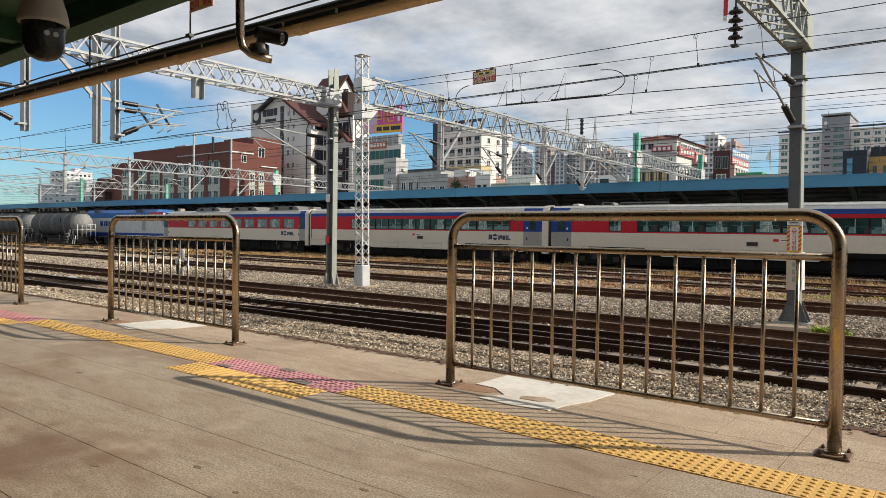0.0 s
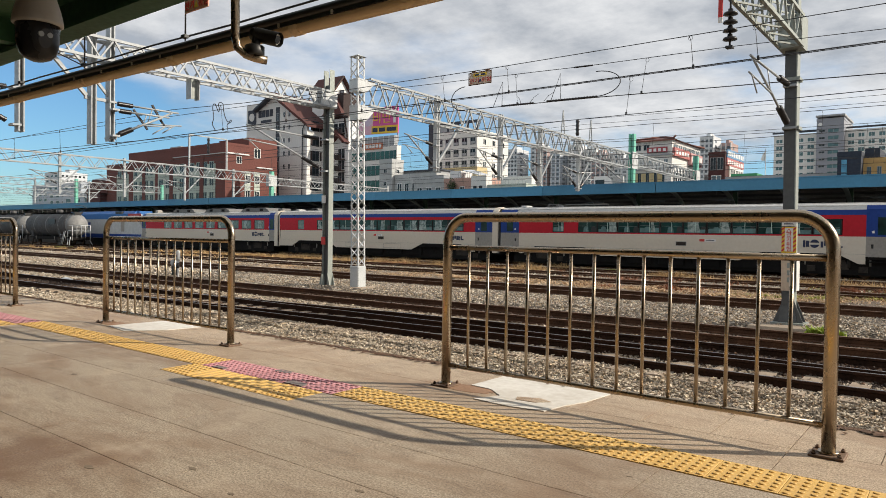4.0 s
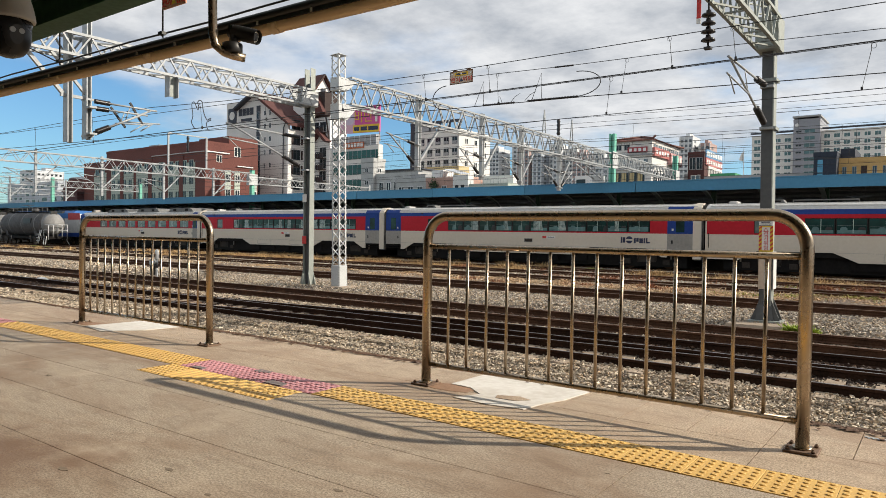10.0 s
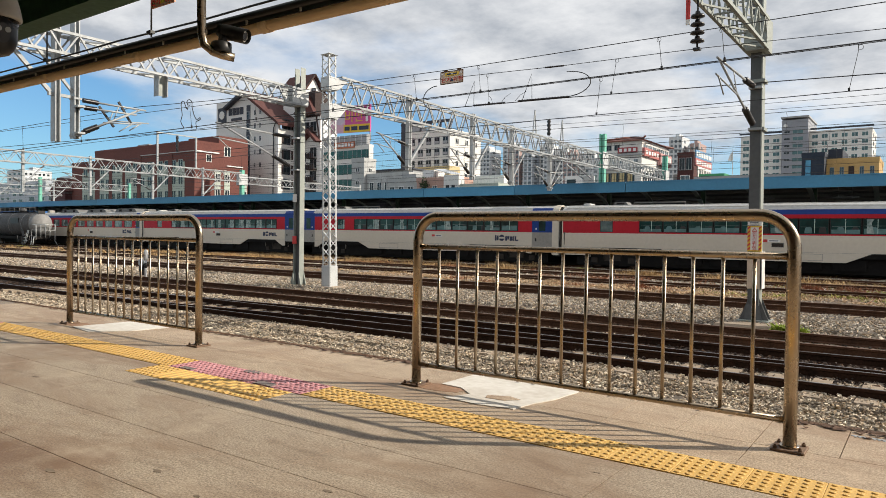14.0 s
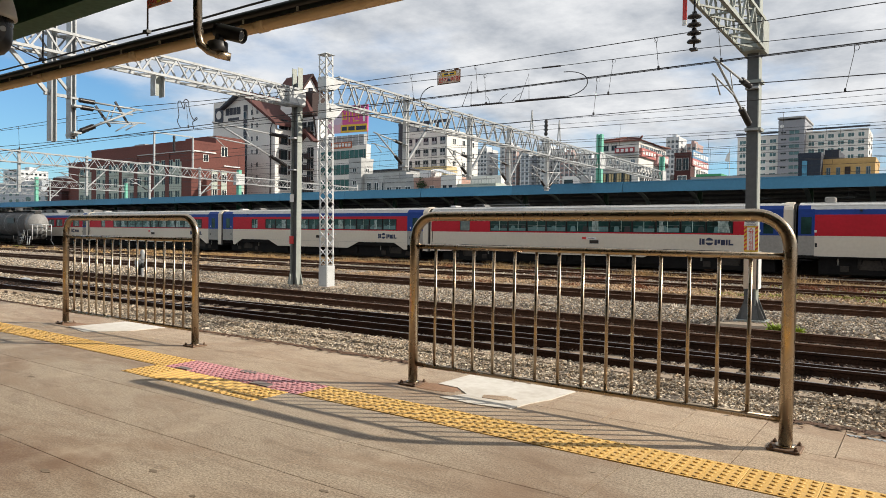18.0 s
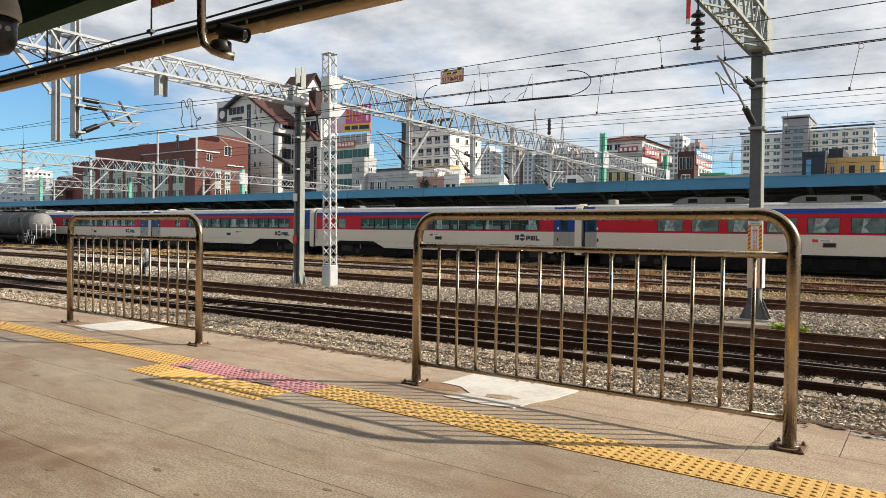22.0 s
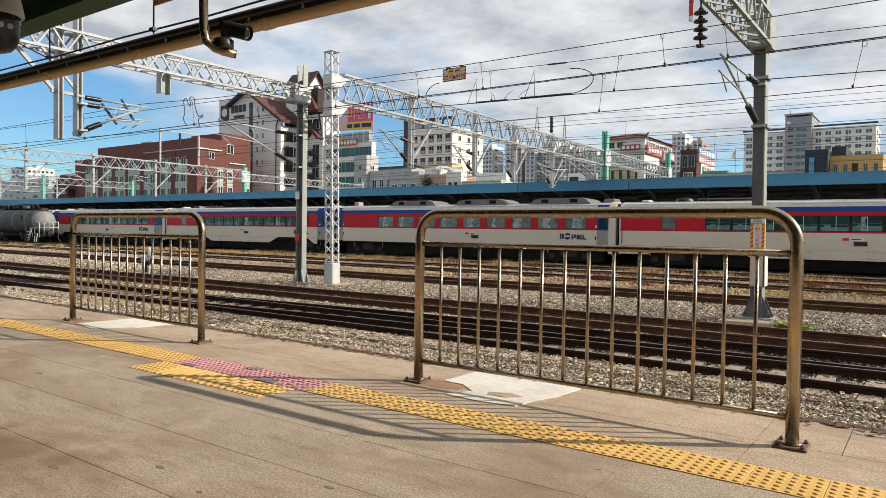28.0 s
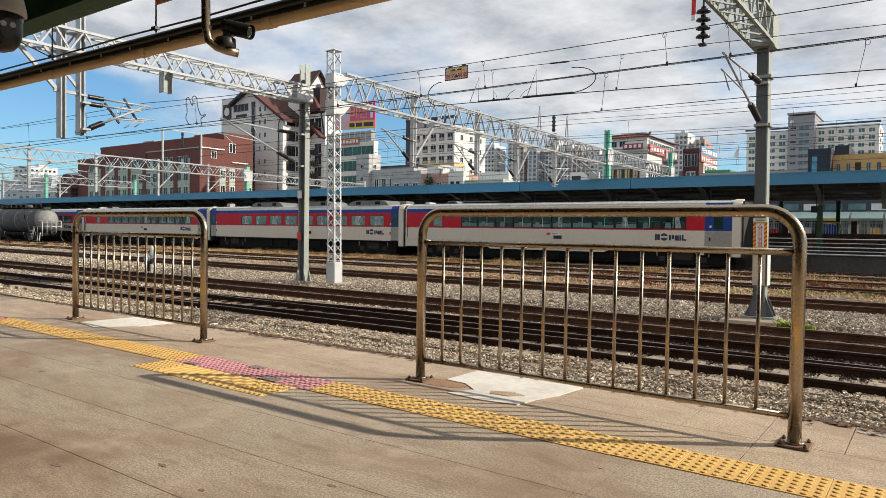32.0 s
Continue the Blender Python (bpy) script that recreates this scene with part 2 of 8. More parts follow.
M["base"] = surf("rusty base plate", (0.23, 0.145, 0.09), (0.10, 0.06, 0.04), rough=0.75, metal=0.15, fine=40, big=8)
M["rail_rust"] = surf("rusty rail", (0.062, 0.031, 0.019), (0.018, 0.011, 0.008), rough=0.85, spec=0.1, fine=30, big=2)
M["rail_brown"] = surf("brown rusty rail", (0.115, 0.058, 0.034), (0.045, 0.025, 0.016), rough=0.85, spec=0.1, fine=30, big=2)
# paler rust for rail tops: sunlight is painted in, the sides stay darker
M["rail_top"] = surf("sunlit rust rail head", (0.24, 0.14, 0.09), (0.13, 0.075, 0.05), rough=0.55, metal=0.25, fine=30, big=2, bump=0.02)
M["sleeper"] = surf("concrete sleeper", (0.38, 0.305, 0.22), (0.22, 0.165, 0.12), rough=0.85, fine=40, big=4, vary=0.15)
# kept dark so its colour gives the shade in gaps between the stones
M["bed"] = surf("ballast bed", (0.13, 0.10, 0.075), (0.035, 0.028, 0.022), rough=0.95, fine=16, big=0.35, bump=1.0, bscale=14)
M["bed_far"] = surf("weedy ballast bed", (0.27, 0.205, 0.145), (0.06, 0.042, 0.03), rough=0.95, fine=14, big=0.5, bump=1.0, bscale=14)
M["stone_dark"] = surf("oily ballast stone", (0.20, 0.145, 0.108), (0.09, 0.066, 0.052), rough=0.9, fine=25, big=3, bump=0.2, vary=0.4, island=True, tints=((0.0, (0.45, 0.42, 0.40)), (0.5, (0.3, 0.28, 0.27)), (0.72, (1.0, 0.72, 0.5)), (0.86, (1.6, 1.6, 1.6))))
M["rail_bright"] = surf("bright worn rail head", (0.44, 0.43, 0.43), (0.16, 0.13, 0.12), rough=0.34, metal=0.9, fine=30, big=0.7, bump=0.02)
M["stone"] = surf("ballast stone", (0.66, 0.615, 0.545), (0.46, 0.415, 0.355), rough=0.9, fine=25, big=1.2, bump=0.2, vary=0.4, island=True, tints=((0.0, (0.66, 0.63, 0.59)), (0.3, (0.70, 0.58, 0.44)), (0.5, (0.36, 0.33, 0.30)), (0.72, (0.54, 0.44, 0.34)), (0.86, (0.98, 0.94, 0.86))))
M["stone_near"] = surf("warm ballast stone", (0.70, 0.63, 0.53), (0.48, 0.42, 0.345), rough=0.9, fine=25, big=1.2, bump=0.2, vary=0.4, island=True, tints=((0.0, (0.74, 0.70, 0.64)), (0.34, (0.74, 0.63, 0.50)), (0.46, (0.33, 0.31, 0.29)), (0.68, (0.55, 0.47, 0.39)), (0.80, (1.0, 0.97, 0.90))))
M["pod"] = surf("dusty roof unit", (0.185, 0.183, 0.178), (0.115, 0.113, 0.108), rough=0.7, fine=6, big=0.8)
M["ground"] = surf("bare ground", (0.25, 0.21, 0.17), (0.15, 0.13, 0.11), rough=0.95, fine=3, big=0.1, bump=0.3)
M["galv"] = surf("galvanised steel", (0.40, 0.42, 0.43), (0.27, 0.287, 0.297), rough=0.5, metal=0.15, fine=12, big=1.5, bump=0.04)
M["white_paint"] = surf("white painted steel", (0.58, 0.60, 0.605), (0.42, 0.437, 0.44), rough=0.55, fine=20, big=2, bump=0.05)
M["pole"] = surf("green-grey pole", (0.33, 0.36, 0.33), (0.25, 0.27, 0.25), rough=0.6, metal=0.2, fine=12, big=1)
M["pole_dark"] = surf("dark grey pole", (0.105, 0.11, 0.11), (0.075, 0.078, 0.08), rough=0.55, metal=0.1, fine=12, big=1)
M["insul"] = surf("black-brown insulator", (0.022, 0.019, 0.02), (0.014, 0.012, 0.012), rough=0.35, fine=30, big=3, bump=0.0)
M["wire"] = surf("black wire", (0.03, 0.03, 0.032), (0.02, 0.02, 0.02), rough=0.6, bump=0)
M["green_steel"] = surf("dark green painted steel", (0.026, 0.095, 0.042), (0.017, 0.062, 0.028), rough=0.5, fine=15, big=1)
M["under"] = surf("canopy underside", (0.32, 0.27, 0.21), (0.22, 0.18, 0.14), rough=0.7, fine=10, big=1)
M["gutter"] = surf("tan plastic gutter pipe", (0.66, 0.49, 0.29), (0.59, 0.43, 0.245), rough=0.5, fine=10, big=2, streak=(0.3, 1, 1))
M["black"] = surf("black painted metal", (0.02, 0.02, 0.021), (0.012, 0.012, 0.012), rough=0.45, fine=20, big=2, bump=0.02)
M["grey_plastic"] = surf("warm grey plastic", (0.40, 0.37, 0.31), (0.31, 0.285, 0.24), rough=0.5, fine=20, big=3, bump=0.02)
M["dome"] = surf("black dome glass", (0.012, 0.012, 0.013), (0.02, 0.02, 0.02), rough=0.28, fine=10, big=2, bump=0, spec=0.3)
M["teal"] = surf("teal painted steel", (0.17, 0.50, 0.38), (0.12, 0.40, 0.30), rough=0.55, fine=10, big=1)
M["blue_fascia"] = surf("blue sheet fascia", (0.06, 0.235, 0.39), (0.047, 0.19, 0.315), rough=0.5, fine=6, big=0.4, bump=0.03, vary=0.12)
M["bracket"] = surf("grey-green painted bracket", (0.30, 0.33, 0.30), (0.22, 0.25, 0.23), rough=0.6, fine=6, big=0.6)
M["roof_grey"] = surf("grey roof sheet", (0.2, 0.22, 0.24), (0.14, 0.15, 0.17), rough=0.6, fine=5, big=0.4)
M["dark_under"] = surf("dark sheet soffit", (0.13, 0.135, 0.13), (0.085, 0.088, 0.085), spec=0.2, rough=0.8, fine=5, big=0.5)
M["t_white"] = surf("cream car paint", (0.70, 0.635, 0.53), (0.56, 0.495, 0.40), rough=0.5, spec=0.3, con=0.35, fine=6, big=0.5, bump=0.02, streak=(0.5, 1, 2))
M["t_red"] = surf("red car paint", (0.52, 0.012, 0.028), (0.40, 0.01, 0.02), rough=0.5, spec=0.25, fine=6, big=0.6, bump=0.02)
M["t_blue"] = surf("blue car paint", (0.012, 0.05, 0.26), (0.01, 0.038, 0.19), rough=0.5, spec=0.25, fine=6, big=0.6, bump=0.02)
M["loco_blue"] = surf("bright blue loco paint", (0.035, 0.15, 0.42), (0.028, 0.12, 0.34), rough=0.5, spec=0.3, fine=6, big=0.6, bump=0.02)
M["loco_red"] = surf("faded red loco paint", (0.50, 0.06, 0.06), (0.40, 0.045, 0.045), rough=0.5, spec=0.3, fine=6, big=0.6, bump=0.02)
M["t_roof"] = surf("silver grey car roof", (0.55, 0.55, 0.53), (0.40, 0.39, 0.37), rough=0.5, metal=0.1, fine=5, big=0.5, bump=0.03, streak=(0.3, 1, 1))
M["t_grey"] = surf("grey door panel", (0.35, 0.33, 0.295), (0.25, 0.235, 0.21), rough=0.45, fine=8, big=1, bump=0.02)
# near black: the shadow beneath the cars is put into this colour
M["t_dark"] = surf("shadow-black underframe", (0.014, 0.0125, 0.011), (0.008, 0.007, 0.007), spec=0.15, rough=0.85, fine=10, big=2)
M["t_bogie"] = surf("dusty brown bogie steel", (0.055, 0.045, 0.036), (0.025, 0.021, 0.018), spec=0.2, rough=0.8, fine=10, big=2)
# dark green glass, lightened with teal in place of the reflections on it
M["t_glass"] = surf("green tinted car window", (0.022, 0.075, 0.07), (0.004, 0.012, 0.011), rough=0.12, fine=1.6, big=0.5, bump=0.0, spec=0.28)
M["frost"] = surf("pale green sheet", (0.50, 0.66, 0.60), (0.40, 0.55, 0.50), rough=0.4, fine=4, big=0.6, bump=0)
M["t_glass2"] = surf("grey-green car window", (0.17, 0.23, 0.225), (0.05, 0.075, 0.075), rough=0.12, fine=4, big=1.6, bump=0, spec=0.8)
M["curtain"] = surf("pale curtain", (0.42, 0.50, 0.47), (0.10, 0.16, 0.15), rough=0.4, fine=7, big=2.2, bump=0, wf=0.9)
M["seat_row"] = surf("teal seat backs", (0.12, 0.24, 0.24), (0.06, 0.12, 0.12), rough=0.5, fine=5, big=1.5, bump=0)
M["bellows"] = surf("grey gangway bellows", (0.085, 0.08, 0.072), (0.05, 0.047, 0.043), rough=0.8, fine=12, big=2)
M["t_rubber"] = surf("gangway rubber", (0.02, 0.02, 0.02), rough=0.8)
M["mark"] = surf("dark blue lettering bar", (0.02, 0.03, 0.08), (0.015, 0.02, 0.05), rough=0.5, bump=0)
# the barrel's shade and the sun on its end are in these greys
M["tank"] = surf("dusty grey tank", (0.115, 0.115, 0.117), (0.055, 0.055, 0.055), rough=0.7, spec=0.2, fine=6, big=0.8)
M["tank_end"] = surf("sunlit tank end", (0.25, 0.25, 0.245), (0.15, 0.149, 0.145), rough=0.6, fine=6, big=0.8)
M["win"] = glass("dark window glass", (0.03, 0.042, 0.048))
M["win_pale"] = glass("pale window glass", (0.16, 0.22, 0.26))
M["win_blue"] = glass("blue-grey window glass", (0.06, 0.12, 0.16))
# far windows: the haze of distance is mixed into their glass colour
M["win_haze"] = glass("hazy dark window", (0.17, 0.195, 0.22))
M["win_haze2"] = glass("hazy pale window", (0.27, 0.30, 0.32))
M["win_green"] = glass("green window band", (0.045, 0.14, 0.115))
M["win_sky"] = glass("sky blue window strip", (0.12, 0.36, 0.55))
M["win_teal"] = glass("muted teal window", (0.13, 0.235, 0.25))
M["red"] = surf("sign red", (0.6, 0.04, 0.035), (0.5, 0.035, 0.03), rough=0.5, bump=0)
M["yellow"] = surf("sign yellow", (0.75, 0.5, 0.03), (0.62, 0.4, 0.03), rough=0.5, bump=0)
M["white"] = surf("sign white", (0.78, 0.77, 0.74), (0.66, 0.65, 0.62), rough=0.5, bump=0)
M["grass"] = surf("dry grass", (0.52, 0.36, 0.17), (0.34, 0.21, 0.09), rough=0.9, fine=8, big=0.8, bump=0, vary=0.4, island=True)
M["straw"] = surf("matted straw", (0.58, 0.42, 0.26), (0.38, 0.25, 0.14), rough=0.9, fine=8, big=0.8, bump=0, vary=0.35, island=True)
M["weed"] = surf("green weed", (0.22, 0.30, 0.04), (0.34, 0.30, 0.06), rough=0.8, fine=8, big=0.8, bump=0, vary=0.4, island=True)
M["redweed"] = surf("rusty red weed", (0.30, 0.11, 0.05), (0.20, 0.08, 0.04), rough=0.9, fine=8, big=0.8, bump=0, vary=0.4, island=True)
M["leafweed"] = surf("fresh green weed", (0.24, 0.36, 0.03), (0.34, 0.40, 0.05), rough=0.8, fine=8, big=0.8, bump=0, vary=0.4, island=True)
M["board"] = surf("faded cream board", (0.62, 0.50, 0.38), (0.50, 0.39, 0.29), rough=0.6, fine=12, big=3, bump=0.02)
M["rust_dirt"] = surf("rusty dirt", (0.16, 0.085, 0.045), (0.08, 0.045, 0.03), rough=0.95, fine=20, big=3, bump=0.6)


# ---------------------------------------------------------------- mesh helpers
class Mesh:
    """Faces gathered by simple calls and linked as one mesh."""

    def __init__(self):
        self.v, self.f, self.s = [], [], []

    def add(self, vs, fs, smooth=False):
        k = len(self.v)
        self.v += [tuple(p) for p in vs]
        self.f += [tuple(i + k for i in q) for q in fs]
        self.s += [smooth] * len(fs)
        return self

    def box(self, a, b, bevel=0.0):
        x0, y0, z0 = a
        x1, y1, z1 = b
        if bevel <= 0:
            vs = [(x, y, z) for x in (x0, x1) for y in (y0, y1) for z in (z0, z1)]
            return self.add(vs, [(0, 1, 3, 2), (4, 6, 7, 5), (0, 4, 5, 1), (2, 3, 7, 6), (0, 2, 6, 4), (1, 5, 7, 3)])
        c = bevel
        lo = [(x0 + c, y0, z0), (x1 - c, y0, z0), (x1, y0 + c, z0), (x1, y1 - c, z0), (x1 - c, y1, z0), (x0 + c, y1, z0), (x0, y1 - c, z0), (x0, y0 + c, z0)]
        mid = [(x, y, z1 - c) for x, y, z in lo]
        top = [(x0 + c, y0 + c, z1), (x1 - c, y0 + c, z1), (x1 - c, y0 + c, z1), (x1 - c, y1 - c, z1), (x1 - c, y1 - c, z1), (x0 + c, y1 - c, z1), (x0 + c, y1 - c, z1), (x0 + c, y0 + c, z1)]
        fs = [tuple(range(7, -1, -1))]
        for i in range(8):
            j = (i + 1) % 8
            fs.append((i, j, j + 8, i + 8))
        vs = lo + mid
        k = len(vs)
        vs += [top[0], top[1], top[3], top[5]]
        fs += [(8, 9, k + 1, k), (9, 10, k + 1), (10, 11, k + 2, k + 1), (11, 12, k + 2), (12, 13, k + 3, k + 2), (13, 14, k + 3), (14, 15, k, k + 3), (15, 8, k), (k, k + 1, k + 2, k + 3)]
        return self.add(vs, fs)

    def beam(self, p, q, w, h=None, up=(0, 0, 1)):
        """A straight bar of rectangular section from p to q."""
        h = h or w
        p, q = Vector(p), Vector(q)
        d = (q - p).normalized()
        u = Vector(up)
        if abs(d.dot(u)) > 0.98:
            u = Vector((1, 0, 0))
        s = d.cross(u).normalized() * w / 2
        t = s.cross(d).normalized() * h / 2
        vs = [e + a * s + b * t for e in (p, q) for a, b in ((-1, -1), (1, -1), (1, 1), (-1, 1))]
        return self.add(vs, [(3, 2, 1, 0), (4, 5, 6, 7), (0, 1, 5, 4), (1, 2, 6, 5), (2, 3, 7, 6), (3, 0, 4, 7)])

    def tube(self, pts, r, n=8, cap=True):
        """A round bar along points; r is one radius or one for each point."""
        pts = [Vector(p) for p in pts]
        rs = r if isinstance(r, (list, tuple)) else [r] * len(pts)
        k, vs, fs = 0, [], []
        last = None
        for i, p in enumerate(pts):
            d = (pts[min(i + 1, len(pts) - 1)] - pts[max(i - 1, 0)]).normalized()
            if last is None:
                ref = Vector((0, 0, 1)) if abs(d.z) < 0.9 else Vector((1, 0, 0))
                a = d.cross(ref).normalized()
            else:
                a = (last - d * last.dot(d)).normalized()
            last = a
            b = d.cross(a)
            vs += [p + rs[i] * (math.cos(2 * math.pi * j / n) * a + math.sin(2 * math.pi * j / n) * b) for j in range(n)]
        for i in range(len(pts) - 1):
            for j in range(n):
                m = (j + 1) % n
                fs.append((i * n + j, i * n + m, (i + 1) * n + m, (i + 1) * n + j))
        self.add(vs, fs, True)
        if cap:
            e = (len(pts) - 1) * n
            self.f += [tuple(len(self.v) - len(vs) + j for j in range(n - 1, -1, -1)), tuple(len(self.v) - len(vs) + e + j for j in range(n))]
            self.s += [False, False]
        return self

    def prism(self, prof, p, q, axis="x", smooth=False):
        """A closed outline swept along one axis from p to q; outline in the other two axes."""
        n = len(prof)
        if axis == "x":
            vs = [(t, a, b) for t in (p, q) for a, b in prof]
        elif axis == "y":
            vs = [(a, t, b) for t in (p, q) for a, b in prof]
        else:
            vs = [(a, b, t) for t in (p, q) for a, b in prof]
        fs = [(i, (i + 1) % n, (i + 1) % n + n, i + n) for i in range(n)]
        self.add(vs, fs, smooth)
        self.f += [tuple(len(self.v) - 2 * n + i for i in range(n - 1, -1, -1)), tuple(len(self.v) - n + i for i in range(n))]
        self.s += [False, False]
        return self

    def ring(self, a, b, t, f=None):
        """A flat rectangular frame from corner a to corner b (x, y, z), y its depth, t its width; f maps each corner."""
        x0, y0, z0 = a
        x1, y1, z1 = b
        o = [(x0, z0), (x1, z0), (x1, z1), (x0, z1)]
        n = [(x0 + t, z0 + t), (x1 - t, z0 + t), (x1 - t, z1 - t), (x0 + t, z1 - t)]
        vs = [(u, y0, w) for u, w in o + n] + [(u, y1, w) for u, w in o + n]
        fs = []
        for i in range(4):
            j = (i + 1) % 4
            fs += [(i, j, j + 4, i + 4), (i + 12, j + 12, j + 8, i + 8), (i + 8, j + 8, j, i), (i + 4, j + 4, j + 12, i + 12)]
        return self.add([f(*v) for v in vs] if f else vs, fs)

    def data(self, name, mat):
        me = bpy.data.meshes.new(name)
        me.from_pydata(self.v, [], self.f)
        me.polygons.foreach_set("use_smooth", self.s)
        me.materials.append(mat)
        me.update()
        return me


def part(name, bm, material, parent=None, label="", at=None):
    """Links a Mesh (or ready mesh data) as one object under parent."""
    me = bm.data(name, material) if isinstance(bm, Mesh) else bm
    ob = new(name, me)
    if parent is not None:
        ob.parent = parent
    if at is not None:
        ob.matrix_basis = at
    if label:
        ob["label"] = label
    return ob


def thing(name, label, category, group="", kind="", at=None):
    ob = new(name)
    if at is not None:
        ob.matrix_basis = at
    return tagged(ob, label, category, group, kind)


def letters(name, body, size, material, parent, at, depth=0.004):
    """Raised lettering in the built-in font, turned into a mesh; it stands in the local XZ plane and faces -Y."""
    cu = bpy.data.curves.new(name, "FONT")
    cu.body, cu.size, cu.extrude, cu.align_x, cu.align_y = body, size, depth, "CENTER", "CENTER"
    tmp = bpy.data.objects.new(name, cu)
    me = bpy.data.meshes.new_from_object(tmp)
    bpy.data.objects.remove(tmp)
    bpy.data.curves.remove(cu)
    me.materials.clear()
    me.materials.append(material)
    me.transform(Matrix.Rotation(radians(90), 4, "X"))
    return part(name, me, material, parent, at=at)


rng = np.random.default_rng(7)

# ---------------------------------------------------------------- ground and platforms
RAIL = -0.79          # top of the rails
BED = RAIL - 0.20     # top of the ballast

g = Mesh()
g.add([(-2500, -2500, BED - 0.35), (2500, -2500, BED - 0.35), (2500, 3500, BED - 0.35), (-2500, 3500, BED - 0.35)], [(0, 1, 2, 3)])
tagged(part("ground", g, M["ground"]), "bare brown earth and town ground", "ground", kind="structure")


def mound(y):
    """How far the ballast rises along the line of the masts, and sinks again towards the tracks beside it."""
    u = np.clip((np.asarray(y) - 15.6) / 1.2, 0, 1) * np.clip((20.9 - np.asarray(y)) / 1.6, 0, 1)
    return 0.15 * u * u * (3 - 2 * u)


def bed_sheet(name, mat, y0, y1, x0, x1, step, amp, label, dz=0.0):
    """A ballast bed as one uneven sheet with skirts."""
    xs = np.arange(x0, x1 + step, step); ys = np.arange(y0, y1 + step / 2, step)
    vs, fs = [], []
    for i, x in enumerate(xs):
        for j, y in enumerate(ys):
            z = BED + dz + float(mound(y)) + amp * noise.noise((x * 0.6, y * 0.6, 3.0)) + amp * 0.6 * noise.noise((x * 2.3, y * 2.3, 1.0))
            if j in (0, len(ys) - 1):
                z = BED - 0.4
            vs.append((x, y, z))
    n = len(ys)
    for i in range(len(xs) - 1):
        for j in range(n - 1):
            fs.append((i * n + j, (i + 1) * n + j, (i + 1) * n + j + 1, i * n + j + 1))
    return tagged(part(name, Mesh().add(vs, fs, True), mat), label, "ballast", kind="structure")


bed_sheet("ballast_bed", M["bed"], 4.3, 23.5, -60, 8, 0.4, 0.05, "grey crushed stone ballast between the rails")
bed_sheet("ballast_bed_far", M["bed_far"], 23.5, 43.0, -170, 24, 0.5, 0.05, "brown weedy ballast of the farther sidings", 0.10)
bed_sheet("ballast_bed_side", M["bed"], 4.3, 23.5, -170, -60, 1.0, 0.05, "grey crushed stone ballast running into the distance")

EDGE = 4.43
pf = Mesh()
pf.box((-60, -9, -1.3), (12, EDGE - 0.03, -0.035))
platform = tagged(part("platform", pf, M["joint"]), "low station platform paved with worn granite slabs", "platform", kind="structure")
wall = Mesh()
wall.box((-60, EDGE - 0.03, -1.3), (12, EDGE, -0.06))
part("platform_face", wall, M["concrete"], platform)
rd = Mesh()
rd.prism([(EDGE + 0.001, -0.006), (EDGE + 0.07, -0.010), (EDGE + 0.13, -0.045), (EDGE + 0.13, -0.30), (EDGE + 0.001, -0.30)], -40, 6)
part("dirt_ledge", rd, M["rust_dirt"], platform, "strip of rusty dirt along the platform edge")

# back wall of the station behind the camera, plain, closes the place
bw = Mesh()
bw.box((-60, -9.4, -1.0), (12, -9.0, 6.5))
tagged(part("wall_back", bw, M["concrete"]), "plain concrete station wall behind the platform", "wall", kind="structure")

# ---------------------------------------------------------------- far platform with its blue canopy
FY = 43.0
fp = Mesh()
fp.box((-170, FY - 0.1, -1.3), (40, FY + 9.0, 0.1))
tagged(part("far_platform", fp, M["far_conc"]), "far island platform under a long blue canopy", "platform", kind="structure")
can = thing("platform_canopy", "long blue-edged canopy with dark soffit and curved brackets", "canopy")
for k in range(26):
    x = -172 + k * 8.2
    b = Mesh().box((x, FY, 3.98), (x + 8.16, FY + 0.08, 4.66))
    b.box((x, FY - 0.03, 4.60), (x + 8.16, FY, 4.66)); b.box((x, FY - 0.02, 3.98), (x + 8.16, FY, 4.02))
    part("fascia_panel", b, M["blue_fascia"], can)
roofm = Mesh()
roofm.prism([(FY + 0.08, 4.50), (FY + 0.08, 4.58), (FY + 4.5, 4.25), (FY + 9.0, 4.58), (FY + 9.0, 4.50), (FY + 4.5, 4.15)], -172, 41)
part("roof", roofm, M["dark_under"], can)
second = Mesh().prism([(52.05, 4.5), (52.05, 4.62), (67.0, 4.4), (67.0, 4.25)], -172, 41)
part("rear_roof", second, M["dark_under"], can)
# added dark wall, stands for the deep shade below the canopy
part("rear_shade_wall", Mesh().box((-172, 67.2, 0.1), (-40, 67.4, 4.3)), M["far_conc"], can)
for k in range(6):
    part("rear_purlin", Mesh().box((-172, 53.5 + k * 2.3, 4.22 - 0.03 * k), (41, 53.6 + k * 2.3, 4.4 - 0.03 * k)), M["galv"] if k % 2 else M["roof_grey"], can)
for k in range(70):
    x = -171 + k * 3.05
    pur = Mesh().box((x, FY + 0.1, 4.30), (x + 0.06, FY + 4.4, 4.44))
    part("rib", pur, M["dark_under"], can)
for k in range(9):
    pu = Mesh().box((-172, FY + 0.4 + k * 0.45, 4.20 + 0.02 * (k % 2)), (41, FY + 0.48 + k * 0.45, 4.30))
    part("purlin", pu, M["galv"] if k % 3 == 1 else M["roof_grey"], can)
